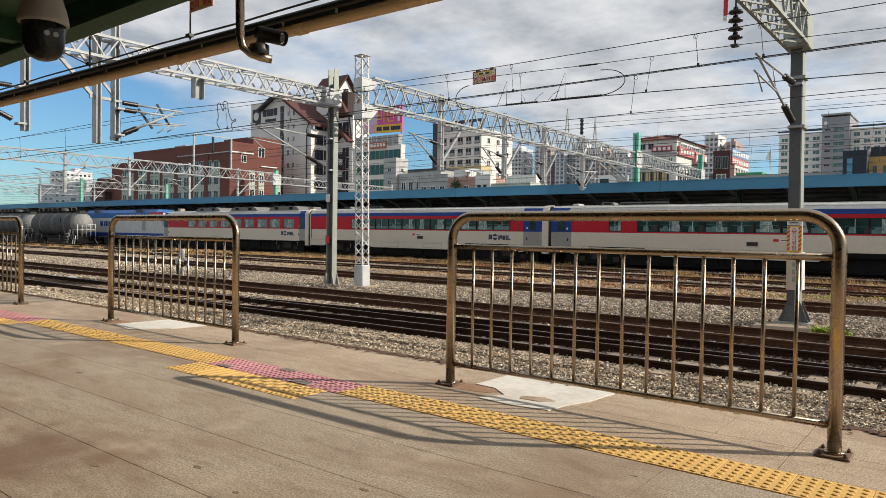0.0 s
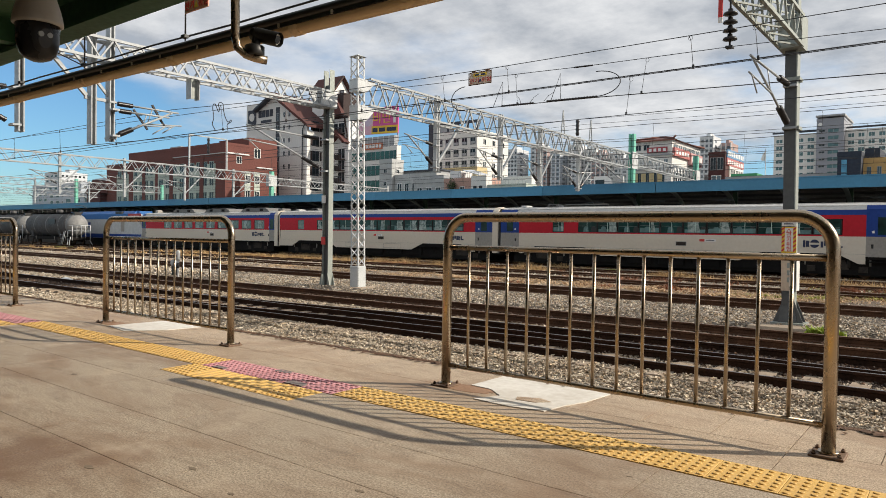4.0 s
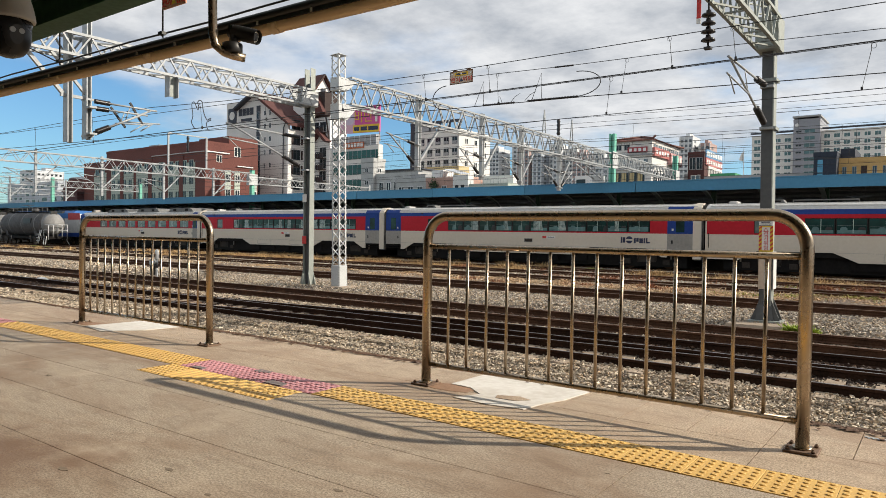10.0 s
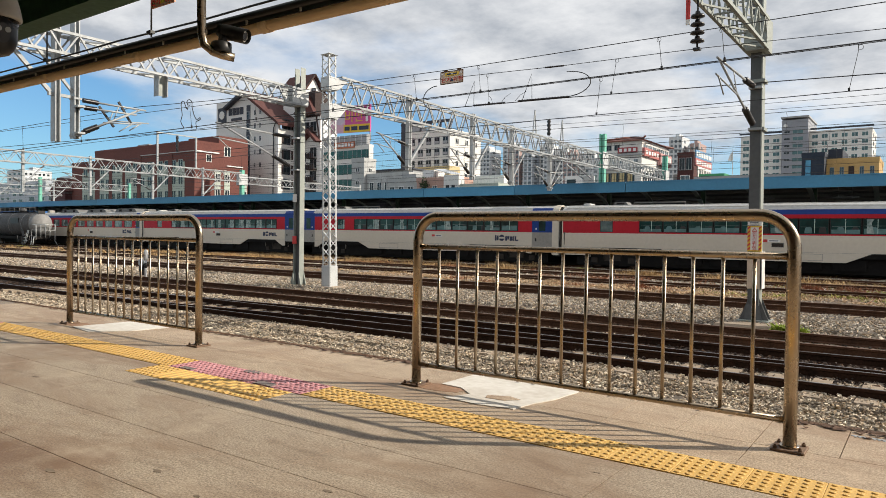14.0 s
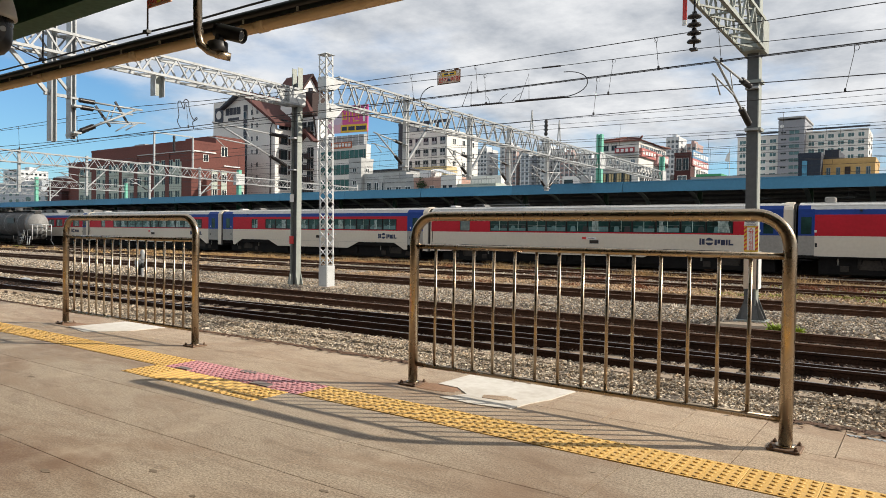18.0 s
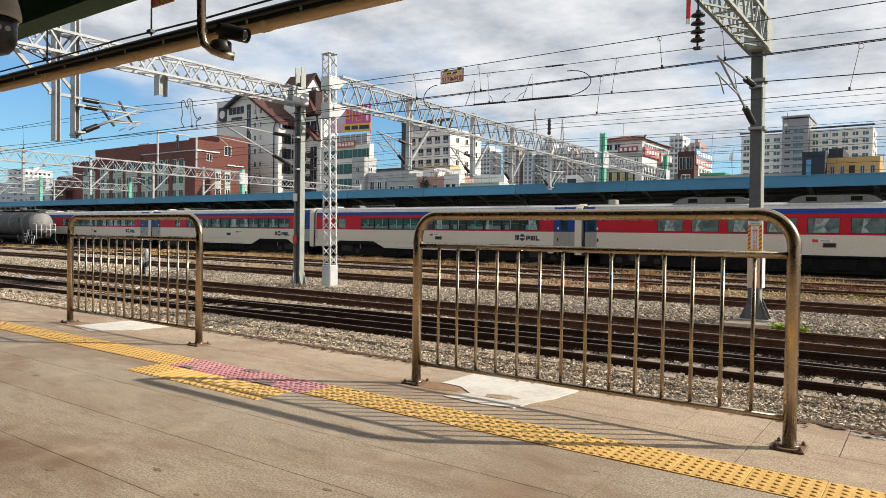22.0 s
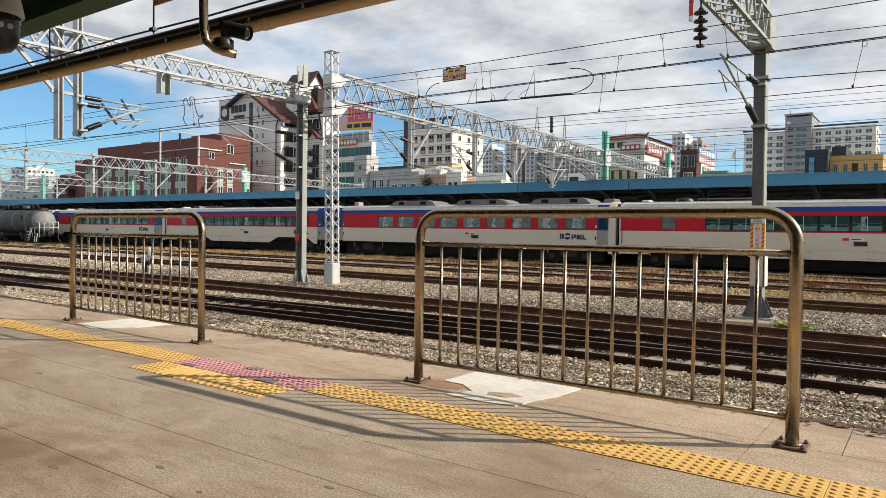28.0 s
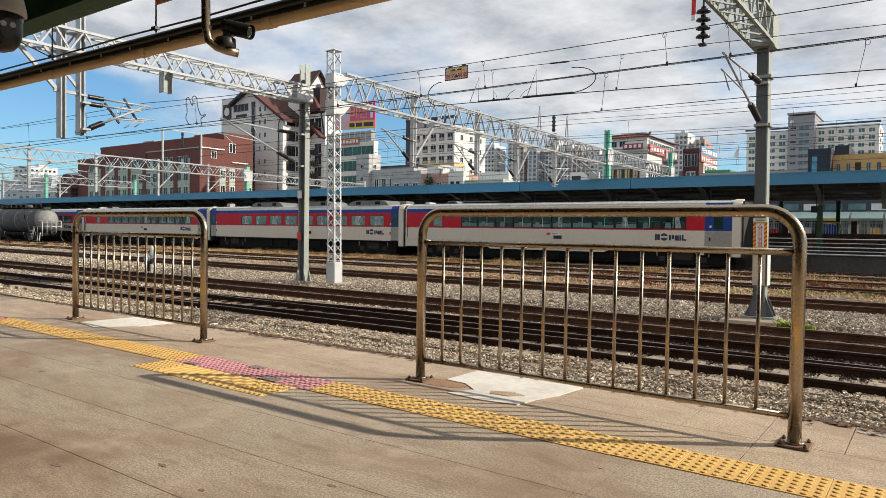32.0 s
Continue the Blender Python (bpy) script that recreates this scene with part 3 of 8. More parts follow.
# curved brackets, two to a column
for k in range(62):
    x = -169.9 + k * 3.28
    arc = [(FY + 4.2 - 3.95 * (1 - math.cos(a)), 2.75 + 1.45 * math.sin(a)) for a in np.linspace(0.0, 1.5, 9)]
    br = Mesh().prism(arc + [(y + 0.2 - 0.02 * i, z + 0.05 + 0.01 * i) for i, (y, z) in reversed(list(enumerate(arc)))], x - 0.06, x + 0.06)
    br.prism([(y + dy, z + dz) for (y, z), dy, dz in [(p, -0.02, -0.03) for p in arc] + [(p, 0.02, 0.01) for p in reversed(arc)]], x - 0.13, x + 0.13)
    part("bracket", br, M["bracket"], can)
    if k % 2 == 0:
        part("column", Mesh().box((x - 0.14, FY + 4.1, 0.1), (x + 0.14, FY + 4.4, 4.3)), M["green_steel"], can)
for k in range(18):
    x = -40 + k * 4.4
    lt = Mesh().box((x, FY + 2.9, 3.55), (x + 1.3, FY + 3.02, 3.63))
    lt.tube([(x + 0.3, FY + 2.96, 3.63), (x + 0.3, FY + 2.96, 4.3)], 0.012, 5); lt.tube([(x + 1.0, FY + 2.96, 3.63), (x + 1.0, FY + 2.96, 4.3)], 0.012, 5)
    part("light_fitting", lt, M["roof_grey"], can)

# parapet, railings and pipes seen under the far canopy once the train has gone
bwall = thing("platform_parapet", "dark brown parapet with pale slatted railing beyond the far platform", "railing")
for k in range(22):
    x = -39.21 + k * 2.04
    part("panel", Mesh().box((x, FY + 9.0, 0.1), (x + 2.04, FY + 9.12, 1.27)), M["rust_dirt"], bwall)
    for j in range(11):
        part("slat", Mesh().box((x + 0.27 + j * 0.15, FY + 9.04, 1.27), (x + 0.31 + j * 0.15, FY + 9.07, 1.96)), M["white_paint"], bwall)
    part("top_rail", Mesh().box((x + 0.2, FY + 9.03, 1.96), (x + 1.85, FY + 9.08, 2.03)), M["white_paint"], bwall)
    part("pier", Mesh().box((x - 0.17, FY + 8.93, 0.1), (x + 0.17, FY + 9.2, 2.1)), M["rust_dirt"], bwall)
pipes = thing("edge_pipes", "grey pipes running along the far platform edge", "pipe")
for z_, r_ in ((0.93, 0.035), (0.70, 0.025), (0.47, 0.04), (0.27, 0.03), (0.08, 0.045)):
    part("pipe", Mesh().tube([(-170, FY - 0.2, z_), (40, FY - 0.2, z_)], r_, 6), M["galv"], pipes)
for k in range(20):
    part("pipe_bracket", Mesh().box((-50 + k * 3.4, FY - 0.15, -0.9), (-49.92 + k * 3.4, FY - 0.1, 1.0)), M["far_conc"], pipes)
yb = thing("station_sign", "small yellow board standing beyond the far platform", "sign", at=pose(-8.0, 70.0, 0.15))
part("board", Mesh().box((-0.9, 0, 2.05), (0.9, 0.05, 2.55)), M["yellow"], yb)
part("text_bar", Mesh().box((-0.5, -0.01, 2.2), (0.5, 0, 2.34)), M["mark"], yb)
for u_ in (-0.6, 0.6):
    part("leg", Mesh().tube([(u_, 0.02, -1.5), (u_, 0.02, 2.05)], 0.03, 6), M["galv"], yb)
for x in (-9.4, -6.2, -1.9):
    sb_ = thing("speaker_box", "black box hung under the far canopy", "loudspeaker", "canopy boxes", at=pose(x, FY + 5.0, 0))
    part("box", Mesh().box((-0.28, -0.2, 2.55), (0.28, 0.2, 2.95), 0.03), M["black"], sb_)
    part("hanger", Mesh().tube([(0, 0, 2.95), (0, 0, 4.4)], 0.03, 6), M["black"], sb_)
for k in range(9):
    cl = thing("canopy_post", "dark steel post of the rear canopy", "post", "rear canopy posts", at=pose(-33 + k * 4.35, 66.0, 0))
    part("shaft", Mesh().box((-0.15, -0.15, -1.3), (0.15, 0.15, 4.33)), M["green_steel"], cl)

# ---------------------------------------------------------------- tracks
RPROF = [(-0.07, -0.17), (0.07, -0.17), (0.07, -0.155), (0.012, -0.13), (0.012, -0.05), (0.036, -0.035), (0.036, -0.002),
         (-0.036, -0.002), (-0.036, -0.035), (-0.012, -0.05), (-0.012, -0.13), (-0.07, -0.155)]
SLEEP = Mesh().prism([(-1.25, -0.26), (1.25, -0.26), (1.23, -0.145), (0.45, -0.175), (-0.45, -0.175), (-1.23, -0.145)], -0.12, 0.12).data("sleeper", M["sleeper"])


def rail_mesh(x0, x1, worn=False):
    a = Mesh().prism([(u, v) for u, v in RPROF], x0, x1)
    w = 0.018 if worn else 0.034
    b = Mesh().box((x0, -w, -0.002), (x1, w, 0.002))
    return a, b


def track(yc, x0, x1, label, sleepers=True, s0=-22.0, s1=3.5, bright=(), lift=0.0, rust="rail_brown"):
    tr = thing("track", label, "railway track", "railway tracks", "structure", pose(0, yc, RAIL))
    for s in (-0.75, 0.75):
        a, b = rail_mesh(x0, x1, s in bright)
        r = part("rail", a, M[rust], tr, at=pose(0, s, 0))
        part("rail_head", b, M["rail_bright"] if s in bright else M["rail_top"], r)
    if sleepers:
        k = 0
        x = s0
        while x < s1:
            part("sleeper", SLEEP, None, tr, at=pose(x, 0, lift))
            x += 0.6
    return tr


track(6.0, -170, 20, "platform track with rusty rails on concrete sleepers", False)
TA = track(10.80, -170, 20, "first track beyond the platform, dark rusty rails on pale sleepers", True, -24, 3, bright=(-0.75, 0.75), lift=0.05, rust="rail_rust")
TB = track(14.50, -170, 20, "second track with brown rusty rails", True, -28, 3)
track(22.1, -170, 30, "third track behind the masts", True, -40, 4)
track(27.95, -170, 40, "weed-grown siding with brown rails", True, -50, 6)
track(32.05, -170, 40, "siding half hidden in dry grass", False)
track(36.2, -170, 40, "weed-grown brown siding beside the moving train", False)
track(40.6, -170, 60, "main line track that the train runs on", False)
# rail clips and bolts on the nearest tracks
CLIP = Mesh().box((-0.035, -0.04, 0.0), (0.035, 0.04, 0.022)).box((-0.012, -0.012, 0.022), (0.012, 0.012, 0.04)).data("rail_clip", M["rail_top"])
for tr_, x_a, n_ in ((TA, -17.3, 30), (TB, -17.3, 26)):
    for k in range(n_):
        for s_ in (-0.87, 0.63, -0.63, 0.87):
            part("rail_clip", CLIP, None, tr_, at=pose(x_a + 0.6 * k, s_, -0.155, 0, 0, 0.7 * (k % 3)))
# turnout leading away from the first track
tn = thing("turnout", "turnout with closely spaced dark rails", "turnout", kind="structure", at=pose(0, 0, RAIL))
LEAD = [(20.0, 14.05), (6.0, 13.15), (-4.2, 12.57), (-10.9, 12.19), (-15.6, 11.75), (-18.6, 11.56)]
runs = [(p, q) for p, q in zip(LEAD, LEAD[1:])] + [((p[0], p[1] - 1.48), (q[0], q[1] - 1.48)) for p, q in zip(LEAD, LEAD[1:])]
for (xb, yb_), (xa, ya) in runs:
    d_ = Vector((xb - xa, yb_ - ya, 0)); ln = d_.length
    a, b = rail_mesh(0, ln, True)
    mt = Matrix.Translation((xa, ya, 0)) @ Matrix.Rotation(math.atan2(d_.y, d_.x), 4, "Z")
    r = part("rail", a, M["rail_rust"], tn, at=mt)
    part("rail_head", b, M["rail_bright"], r)
# rods and slide chairs of the switch
for x_ in (-18.2, -17.0):
    part("stretcher_rod", Mesh().tube([(x_, 9.6, -0.12), (x_, 11.6, -0.12)], 0.02, 6), M["rail_rust"], tn)
for k in range(14):
    for y_ in (10.05, 11.55):
        part("slide_chair", Mesh().box((-18.3 + k * 0.6, y_ - 0.16, -0.165), (-18.12 + k * 0.6, y_ + 0.16, -0.135)), M["rail_top"], tn)

# ---------------------------------------------------------------- the train
TY0 = 39.1            # near side of the cars
TC_Y = TY0 + 1.5
L = 23.3              # length over a car with its gangway
Z0 = -0.79
# heights of the car side over the ground
ZB, ZS, ZW0, ZR1, ZBL, ZT = 0.16, 1.29, 1.36, 2.36, 2.62, 3.04


def bogie(par, x):
    b = part("bogie", Mesh().box((x - 1.7, -1.15, Z0 + 0.35), (x + 1.7, -1.0, Z0 + 0.75), 0.04), M["t_bogie"], par)
    for dx in (-1.15, 1.15):
        part("wheel", Mesh().tube([(x + dx, -0.82, Z0 + 0.44), (x + dx, -0.68, Z0 + 0.44)], 0.44, 18), M["t_bogie"], b)
        part("tyre", Mesh().tube([(x + dx, -0.825, Z0 + 0.44), (x + dx, -0.815, Z0 + 0.44)], [0.40, 0.43], 18), M["rail_top"], b)
        part("axle_box", Mesh().box((x + dx - 0.2, -1.3, Z0 + 0.3), (x + dx + 0.2, -1.12, Z0 + 0.6), 0.03), M["t_bogie"], b)
        part("damper", Mesh().tube([(x + dx * 1.25, -1.26, Z0 + 0.62), (x + dx * 1.25, -1.26, Z0 + 1.05)], 0.045, 8), M["t_grey"], b)
        part("spring", Mesh().tube([(x + dx * 0.45, -1.2, Z0 + 0.5), (x + dx * 0.45, -1.2, Z0 + 0.95)], 0.1, 8), M["t_bogie"], b)
    part("bolster", Mesh().prism([(x - 0.55, Z0 + 0.42), (x + 0.55, Z0 + 0.42), (x + 0.35, Z0 + 0.9), (x - 0.35, Z0 + 0.9)], -1.28, -1.0, axis="y"), M["t_bogie"], b)
    return b


def word_bars(par, x, z, mat):
    """The operator's mark as plain dark shapes: a run of upright bars and a disc."""
    q = 0.85
    for dx, wd, lo, hi in ((0.0, 0.12, 0, 0.42), (0.15, 0.18, 0.02, 0.40), (0.94, 0.14, 0, 0.36), (1.12, 0.17, 0.1, 0.36), (1.33, 0.26, 0, 0.34), (1.63, 0.11, 0, 0.36), (1.79, 0.11, 0, 0.36), (1.90, 0.18, 0, 0.1)):
        part("mark_bar", Mesh().box((x + q * dx, -1.512, z + q * lo), (x + q * (dx + wd), -1.5, z + q * hi)), mat, par)
    for k in range(2):
        vs = [(x + q * (0.62 + 0.25 * math.cos(a)), -1.513, z + q * (0.22 + 0.25 * math.sin(a))) for a in np.linspace(0.25 + k * math.pi, math.pi - 0.25 + k * math.pi, 10)]
        part("mark_half_disc", Mesh().add(vs, [tuple(range(len(vs)))]), mat, par)


def coach(name, label, kind_, door_l, door_r):
    """A passenger car, local X along the train, its near side at y = -1.5; X runs from 0 to the car's length."""
    c = thing(name, label, "railway car", "cars of the moving train")
    x0, x1 = 0.06, L - 0.6
    dw = 0.76 if kind_ == "box" else 1.45
    xl = x0 + (dw if door_l else 0.0)
    xr = x1 - (dw if door_r else 0.0)
    # body shell, a closed box a little behind the side panels
    part("body_shell", Mesh().prism([(-1.46, ZB), (1.46, ZB), (1.46, 2.5), (1.2, 2.86), (-1.2, 2.86), (-1.46, 2.5)], x0, x1), M["t_dark"], c)
    lower = Mesh()
    zl = 0.42 if kind_ == "strip" else 0.26
    lower.prism([(-1.5, zl), (-1.46, zl), (-1.46, ZS), (-1.5, ZS)], xl, xr)
    part("lower_side", lower, M["t_white"], c, "cream lower side, dust-streaked")
    # skirts with a sloping notch over each bogie
    a, b = x0 + 7.3, x1 - 7.3
    skirted = kind_ == "strip"   # the other cars end in a straight lower edge
    for q0, q1, s0, s1 in ((a, b, 1.1, 1.1), (xl, x0 + 1.75, 0.0, 0.9), (x1 - 1.75, xr, 0.9, 0.0)) if skirted else ():
        sk = Mesh().prism([(q0, -0.06), (q1, -0.06), (q1 + s1, 0.418), (q0 - s0, 0.418)], -1.5, -1.45, axis="y")
        part("skirt", sk, M["t_white"], c, "cream skirt beside the bogie")
    for dx in (8.4, 12.6) if skirted else ():
        part("skirt_hatch", Mesh().ring((dx, -1.506, 0.02), (dx + 1.8, -1.5, 0.36), 0.02), M["t_grey"], c)
    part("drain_stain", Mesh().box((xl, -1.503, zl - 0.002), (xr, -1.5, zl + 0.01)), M["t_grey"], c)
    red = Mesh()
    red.box((xl, -1.5, ZR1 - 0.2), (xr, -1.46, ZR1))                       # above the windows
    red.box((xl, -1.5, ZS), (xr, -1.46, ZW0))                              # below them
    wins = []
    if kind_ == "strip":
        w0, w1 = xl + 4.3, xr - (1.0 if door_r else 3.9)
        if not door_l:
            w0 = xl + 4.9
        wins.append((xl + 2.5, xl + 3.3, "t_glass2" if not door_l else "t_glass"))
        n = 11
        seg_w = (w1 - w0) / n
        for i in range(n):
            wins.append((w0 + i * seg_w, w0 + (i + 1) * seg_w - 0.05, "t_glass"))
        solid = [(xl, xl + 2.5), (xl + 3.3, w0), (w1, xr)]
    else:
        n, w0 = 9, 4.48
        stp = 1.915
        solid = [(xl, w0)]
        for i in range(n):
            wins.append((w0 + i * stp, w0 + i * stp + stp * 0.762, "t_glass2"))
            solid.append((w0 + i * stp + stp * 0.762, w0 + (i + 1) * stp))
        solid.append((w0 + n * stp, xr))
    for s0, s1 in solid:
        red.box((s0, -1.5, ZW0), (s1, -1.46, ZR1 - 0.2))
    part("red_band", red, M["t_red"], c, "deep red window band")
    for s0, s1, gm in wins:
        w = part("window", Mesh().box((s0 + 0.02, -1.478, ZW0), (s1 - 0.02, -1.468, ZR1 - 0.2)), M[gm], c)
        fr = Mesh().ring((s0, -1.488, ZW0), (s1, -1.466, ZR1 - 0.2), 0.028)
        part("window_frame", fr, M["t_rubber"], w)
        if gm == "t_glass":
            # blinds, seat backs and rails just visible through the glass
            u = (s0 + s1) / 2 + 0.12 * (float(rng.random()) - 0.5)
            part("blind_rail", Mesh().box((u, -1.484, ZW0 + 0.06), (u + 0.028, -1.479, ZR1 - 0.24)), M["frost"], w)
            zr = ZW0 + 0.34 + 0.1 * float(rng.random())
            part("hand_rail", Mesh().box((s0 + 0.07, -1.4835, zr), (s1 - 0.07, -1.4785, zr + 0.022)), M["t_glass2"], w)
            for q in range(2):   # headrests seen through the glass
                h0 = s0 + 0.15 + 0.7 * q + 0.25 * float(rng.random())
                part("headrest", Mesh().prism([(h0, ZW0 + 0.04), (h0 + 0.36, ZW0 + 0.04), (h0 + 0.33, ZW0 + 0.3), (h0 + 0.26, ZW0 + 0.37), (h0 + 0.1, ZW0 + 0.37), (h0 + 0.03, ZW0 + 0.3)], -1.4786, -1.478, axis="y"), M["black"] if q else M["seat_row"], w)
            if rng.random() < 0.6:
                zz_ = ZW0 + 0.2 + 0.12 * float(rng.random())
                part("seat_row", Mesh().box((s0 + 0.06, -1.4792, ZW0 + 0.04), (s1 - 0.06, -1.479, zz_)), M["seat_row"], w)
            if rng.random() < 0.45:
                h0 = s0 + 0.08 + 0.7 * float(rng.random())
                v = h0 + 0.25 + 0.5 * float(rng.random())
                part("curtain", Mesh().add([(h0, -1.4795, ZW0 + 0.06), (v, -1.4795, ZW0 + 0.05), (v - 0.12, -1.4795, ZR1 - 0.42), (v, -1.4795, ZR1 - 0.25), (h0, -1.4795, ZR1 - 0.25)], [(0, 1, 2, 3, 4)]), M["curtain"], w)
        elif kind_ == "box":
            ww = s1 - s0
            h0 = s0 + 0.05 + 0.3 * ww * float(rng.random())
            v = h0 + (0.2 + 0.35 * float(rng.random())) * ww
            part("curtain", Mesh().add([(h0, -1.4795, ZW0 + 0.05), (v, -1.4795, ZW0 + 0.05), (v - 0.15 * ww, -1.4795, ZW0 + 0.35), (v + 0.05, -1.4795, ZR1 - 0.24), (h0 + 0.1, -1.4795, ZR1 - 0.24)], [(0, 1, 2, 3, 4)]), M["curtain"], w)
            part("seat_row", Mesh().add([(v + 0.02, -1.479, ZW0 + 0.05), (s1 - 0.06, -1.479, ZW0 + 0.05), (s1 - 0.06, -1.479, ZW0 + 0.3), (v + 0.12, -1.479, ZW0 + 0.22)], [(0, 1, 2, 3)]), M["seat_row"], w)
    bl = Mesh().prism([(-1.5, ZR1), (-1.46, ZR1), (-1.40, ZBL), (-1.455, ZBL)], xl, xr)
    part("blue_band", bl, M["t_blue"], c, "blue cantrail band")
    # roof in a shallow arch
    prof = [(-1.455, ZBL), (-1.37, ZBL + 0.13), (-1.15, ZBL + 0.27), (-0.75, ZT - 0.05), (0, ZT), (0.75, ZT - 0.05), (1.15, ZBL + 0.27), (1.455, ZBL), (1.3, ZBL - 0.05), (-1.3, ZBL - 0.05)]
    part("roof", Mesh().prism(prof, x0, x1, smooth=False), M["t_roof"], c)
    for yy, zz in ((-1.30, ZBL + 0.185), (-0.95, ZT - 0.085)):
        part("roof_seam", Mesh().box((x0 + 0.2, yy - 0.012, zz), (x1 - 0.2, yy + 0.012, zz + 0.03)), M["t_roof"], c)
    for has, e0, e1, hx in ((door_l, x0, xl, 1), (door_r, xr, x1, -1)):
        if has:
            d = part("door", Mesh().box((e0, -1.497, ZS), (e1, -1.46, ZBL + 0.02)), M["t_blue"], c, "blue entrance door with grey lower panel")
            part("door_panel", Mesh().box((e0, -1.499, 0.30), (e1, -1.46, ZS)), M["t_grey"], d)
            part("door_head", Mesh().prism([(-1.47, ZBL + 0.02), (-1.32, ZBL + 0.22), (-1.25, ZBL + 0.2), (-1.4, ZBL)], e0, e1 - 0.2 * hx), M["t_blue"], d)
            mid = (e0 + e1) / 2
            part("door_window", Mesh().box((mid - 0.24, -1.504, ZW0 + 0.02), (mid + 0.24, -1.497, ZR1 - 0.12)), M["t_glass"], d)
            part("door_handle", Mesh().box((mid + 0.45 * hx - 0.05, -1.507, 0.72), (mid + 0.45 * hx + 0.05, -1.497, 0.92)), M["t_rubber"], d)
            part("door_plate", Mesh().box((mid + 0.42 * hx - 0.05, -1.503, ZW0 + 0.1), (mid + 0.42 * hx + 0.05, -1.497, ZW0 + 0.22)), M["white"], d)
            part("step", Mesh().box((e0 + 0.1, -1.5, 0.02), (e1 - 0.1, -1.3, 0.08)), M["t_dark"], c)
        else:
            u = e0 + 0.18 if hx > 0 else e1 - 0.2
            part("grab_rail", Mesh().tube([(u, -1.53, 0.55), (u, -1.53, ZW0 + 0.0)], 0.018, 6), M["t_dark"], c)
            part("edge_trim", Mesh().box((e0 if hx > 0 else e1 - 0.07, -1.508, -0.1), (e0 + 0.07 if hx > 0 else e1, -1.46, ZBL)), M["t_white"], c)
    # cream gangway ends
    for e0, e1 in ((x1, L),):
        part("gangway", Mesh().prism([(-1.36, -0.2), (1.36, -0.2), (1.36, 2.5), (1.15, 2.9), (-1.15, 2.9), (-1.36, 2.5)], e0 + 0.06, e1 - 0.06), M["t_rubber"], c)
        for q in range(5):
            u = L - 0.37 + q * 0.072
            part("bellows_fold", Mesh().prism([(-1.41, -0.1), (-1.37, -0.1), (-1.37, 2.5), (-1.12, 2.84), (-1.17, 2.89), (-1.43, 2.54)], u, u + 0.04), M["bellows"], c)
    cre = Mesh().prism([(-1.5, -0.12), (-1.44, -0.12), (-1.44, ZBL - 0.04), (-1.3, ZBL + 0.14), (-1.06, ZT - 0.14), (-0.7, ZT - 0.06), (-0.7, ZT + 0.0), (-1.12, ZT - 0.07), (-1.4, ZBL + 0.16), (-1.505, ZBL)], x1 - 0.02, x1 + 0.42)
    part("end_fairing", cre, M["t_white"], c, "cream fairing round the gangway")
    part("fairing_lip", Mesh().box((x1 + 0.42, -1.49, -0.12), (x1 + 0.46, -1.38, ZBL)), M["t_grey"], c)
    part("jumper_cable", Mesh().tube([(x1 + 0.44, -1.43, 0.9), (x1 + 0.5, -1.45, 0.2), (x1 + 0.56, -1.43, 0.5)], 0.025, 6), M["t_rubber"], c)
    for bx in (3.3, L - 3.3):
        bogie(c, bx)
    # solid black box added to fill the shadow below the floor
    part("underframe", Mesh().box((1.0, -1.25, -0.62), (L - 1.0, 1.25, 0.165)), M["t_dark"], c)
    for q in range(5):
        xx = 7.0 + q * 1.95
        part("equipment_box", Mesh().box((xx, -1.35, -0.45), (xx + 1.5, -0.6, 0.12), 0.03), M["t_dark"], c)
    word_bars(c, (xr - 2.75) if kind_ == "strip" else 19.5, 0.72, M["mark"])
    px = (xl + xr) / 2 + (1.0 if kind_ == "box" else 1.9 if door_l else 0.9)
    pl = part("number_plate", Mesh().box((px, -1.51, 0.92), (px + 0.9, -1.5, 1.06)), M["white"], c, "small white plate with a red end")
    part("plate_end", Mesh().box((px, -1.513, 0.92), (px + 0.28, -1.51, 1.06)), M["red"], pl)
    part("plate_line", Mesh().box((px + 0.36, -1.513, 0.97), (px + 0.8, -1.51, 1.01)), M["mark"], pl)
    vt = part("vent", Mesh().box((px - 1.3 if door_l and kind_ == "strip" else px + 0.5, -1.512, 0.68), (px - 0.75 if door_l and kind_ == "strip" else px + 1.05, -1.5, 0.87)), M["t_bogie"], c, "small dark vent grille")
    part("vent_frame", Mesh().ring((px - 1.33 if door_l and kind_ == "strip" else px + 0.47, -1.516, 0.65), (px - 0.72 if door_l and kind_ == "strip" else px + 1.08, -1.5, 0.90), 0.03), M["t_grey"], vt)
    if kind_ == "box":
        for q in range(3):
            xx = 5.15 + q * 5.93
            pod = Mesh()
            pod.prism([(xx, ZT - 0.12), (xx + 0.35, ZT + 0.16), (xx + 0.8, ZT + 0.28), (xx + 3.6, ZT + 0.28), (xx + 4.0, ZT + 0.16), (xx + 4.3, ZT - 0.12)], -1.0, 1.0, axis="y")
            pd = part("air_conditioner", pod, M["pod"], c, "dusty grey roof unit with dark vents")
            for vx in (0.9, 2.9):
                part("grille", Mesh().box((xx + vx, -1.012, ZT - 0.02), (xx + vx + 0.5, -1.0, ZT + 0.2)), M["t_dark"], pd)
        part("roof_box", Mesh().box((22.0, -0.6, ZT - 0.05), (22.65, 0.4, ZT + 0.2), 0.05), M["pod"], c)
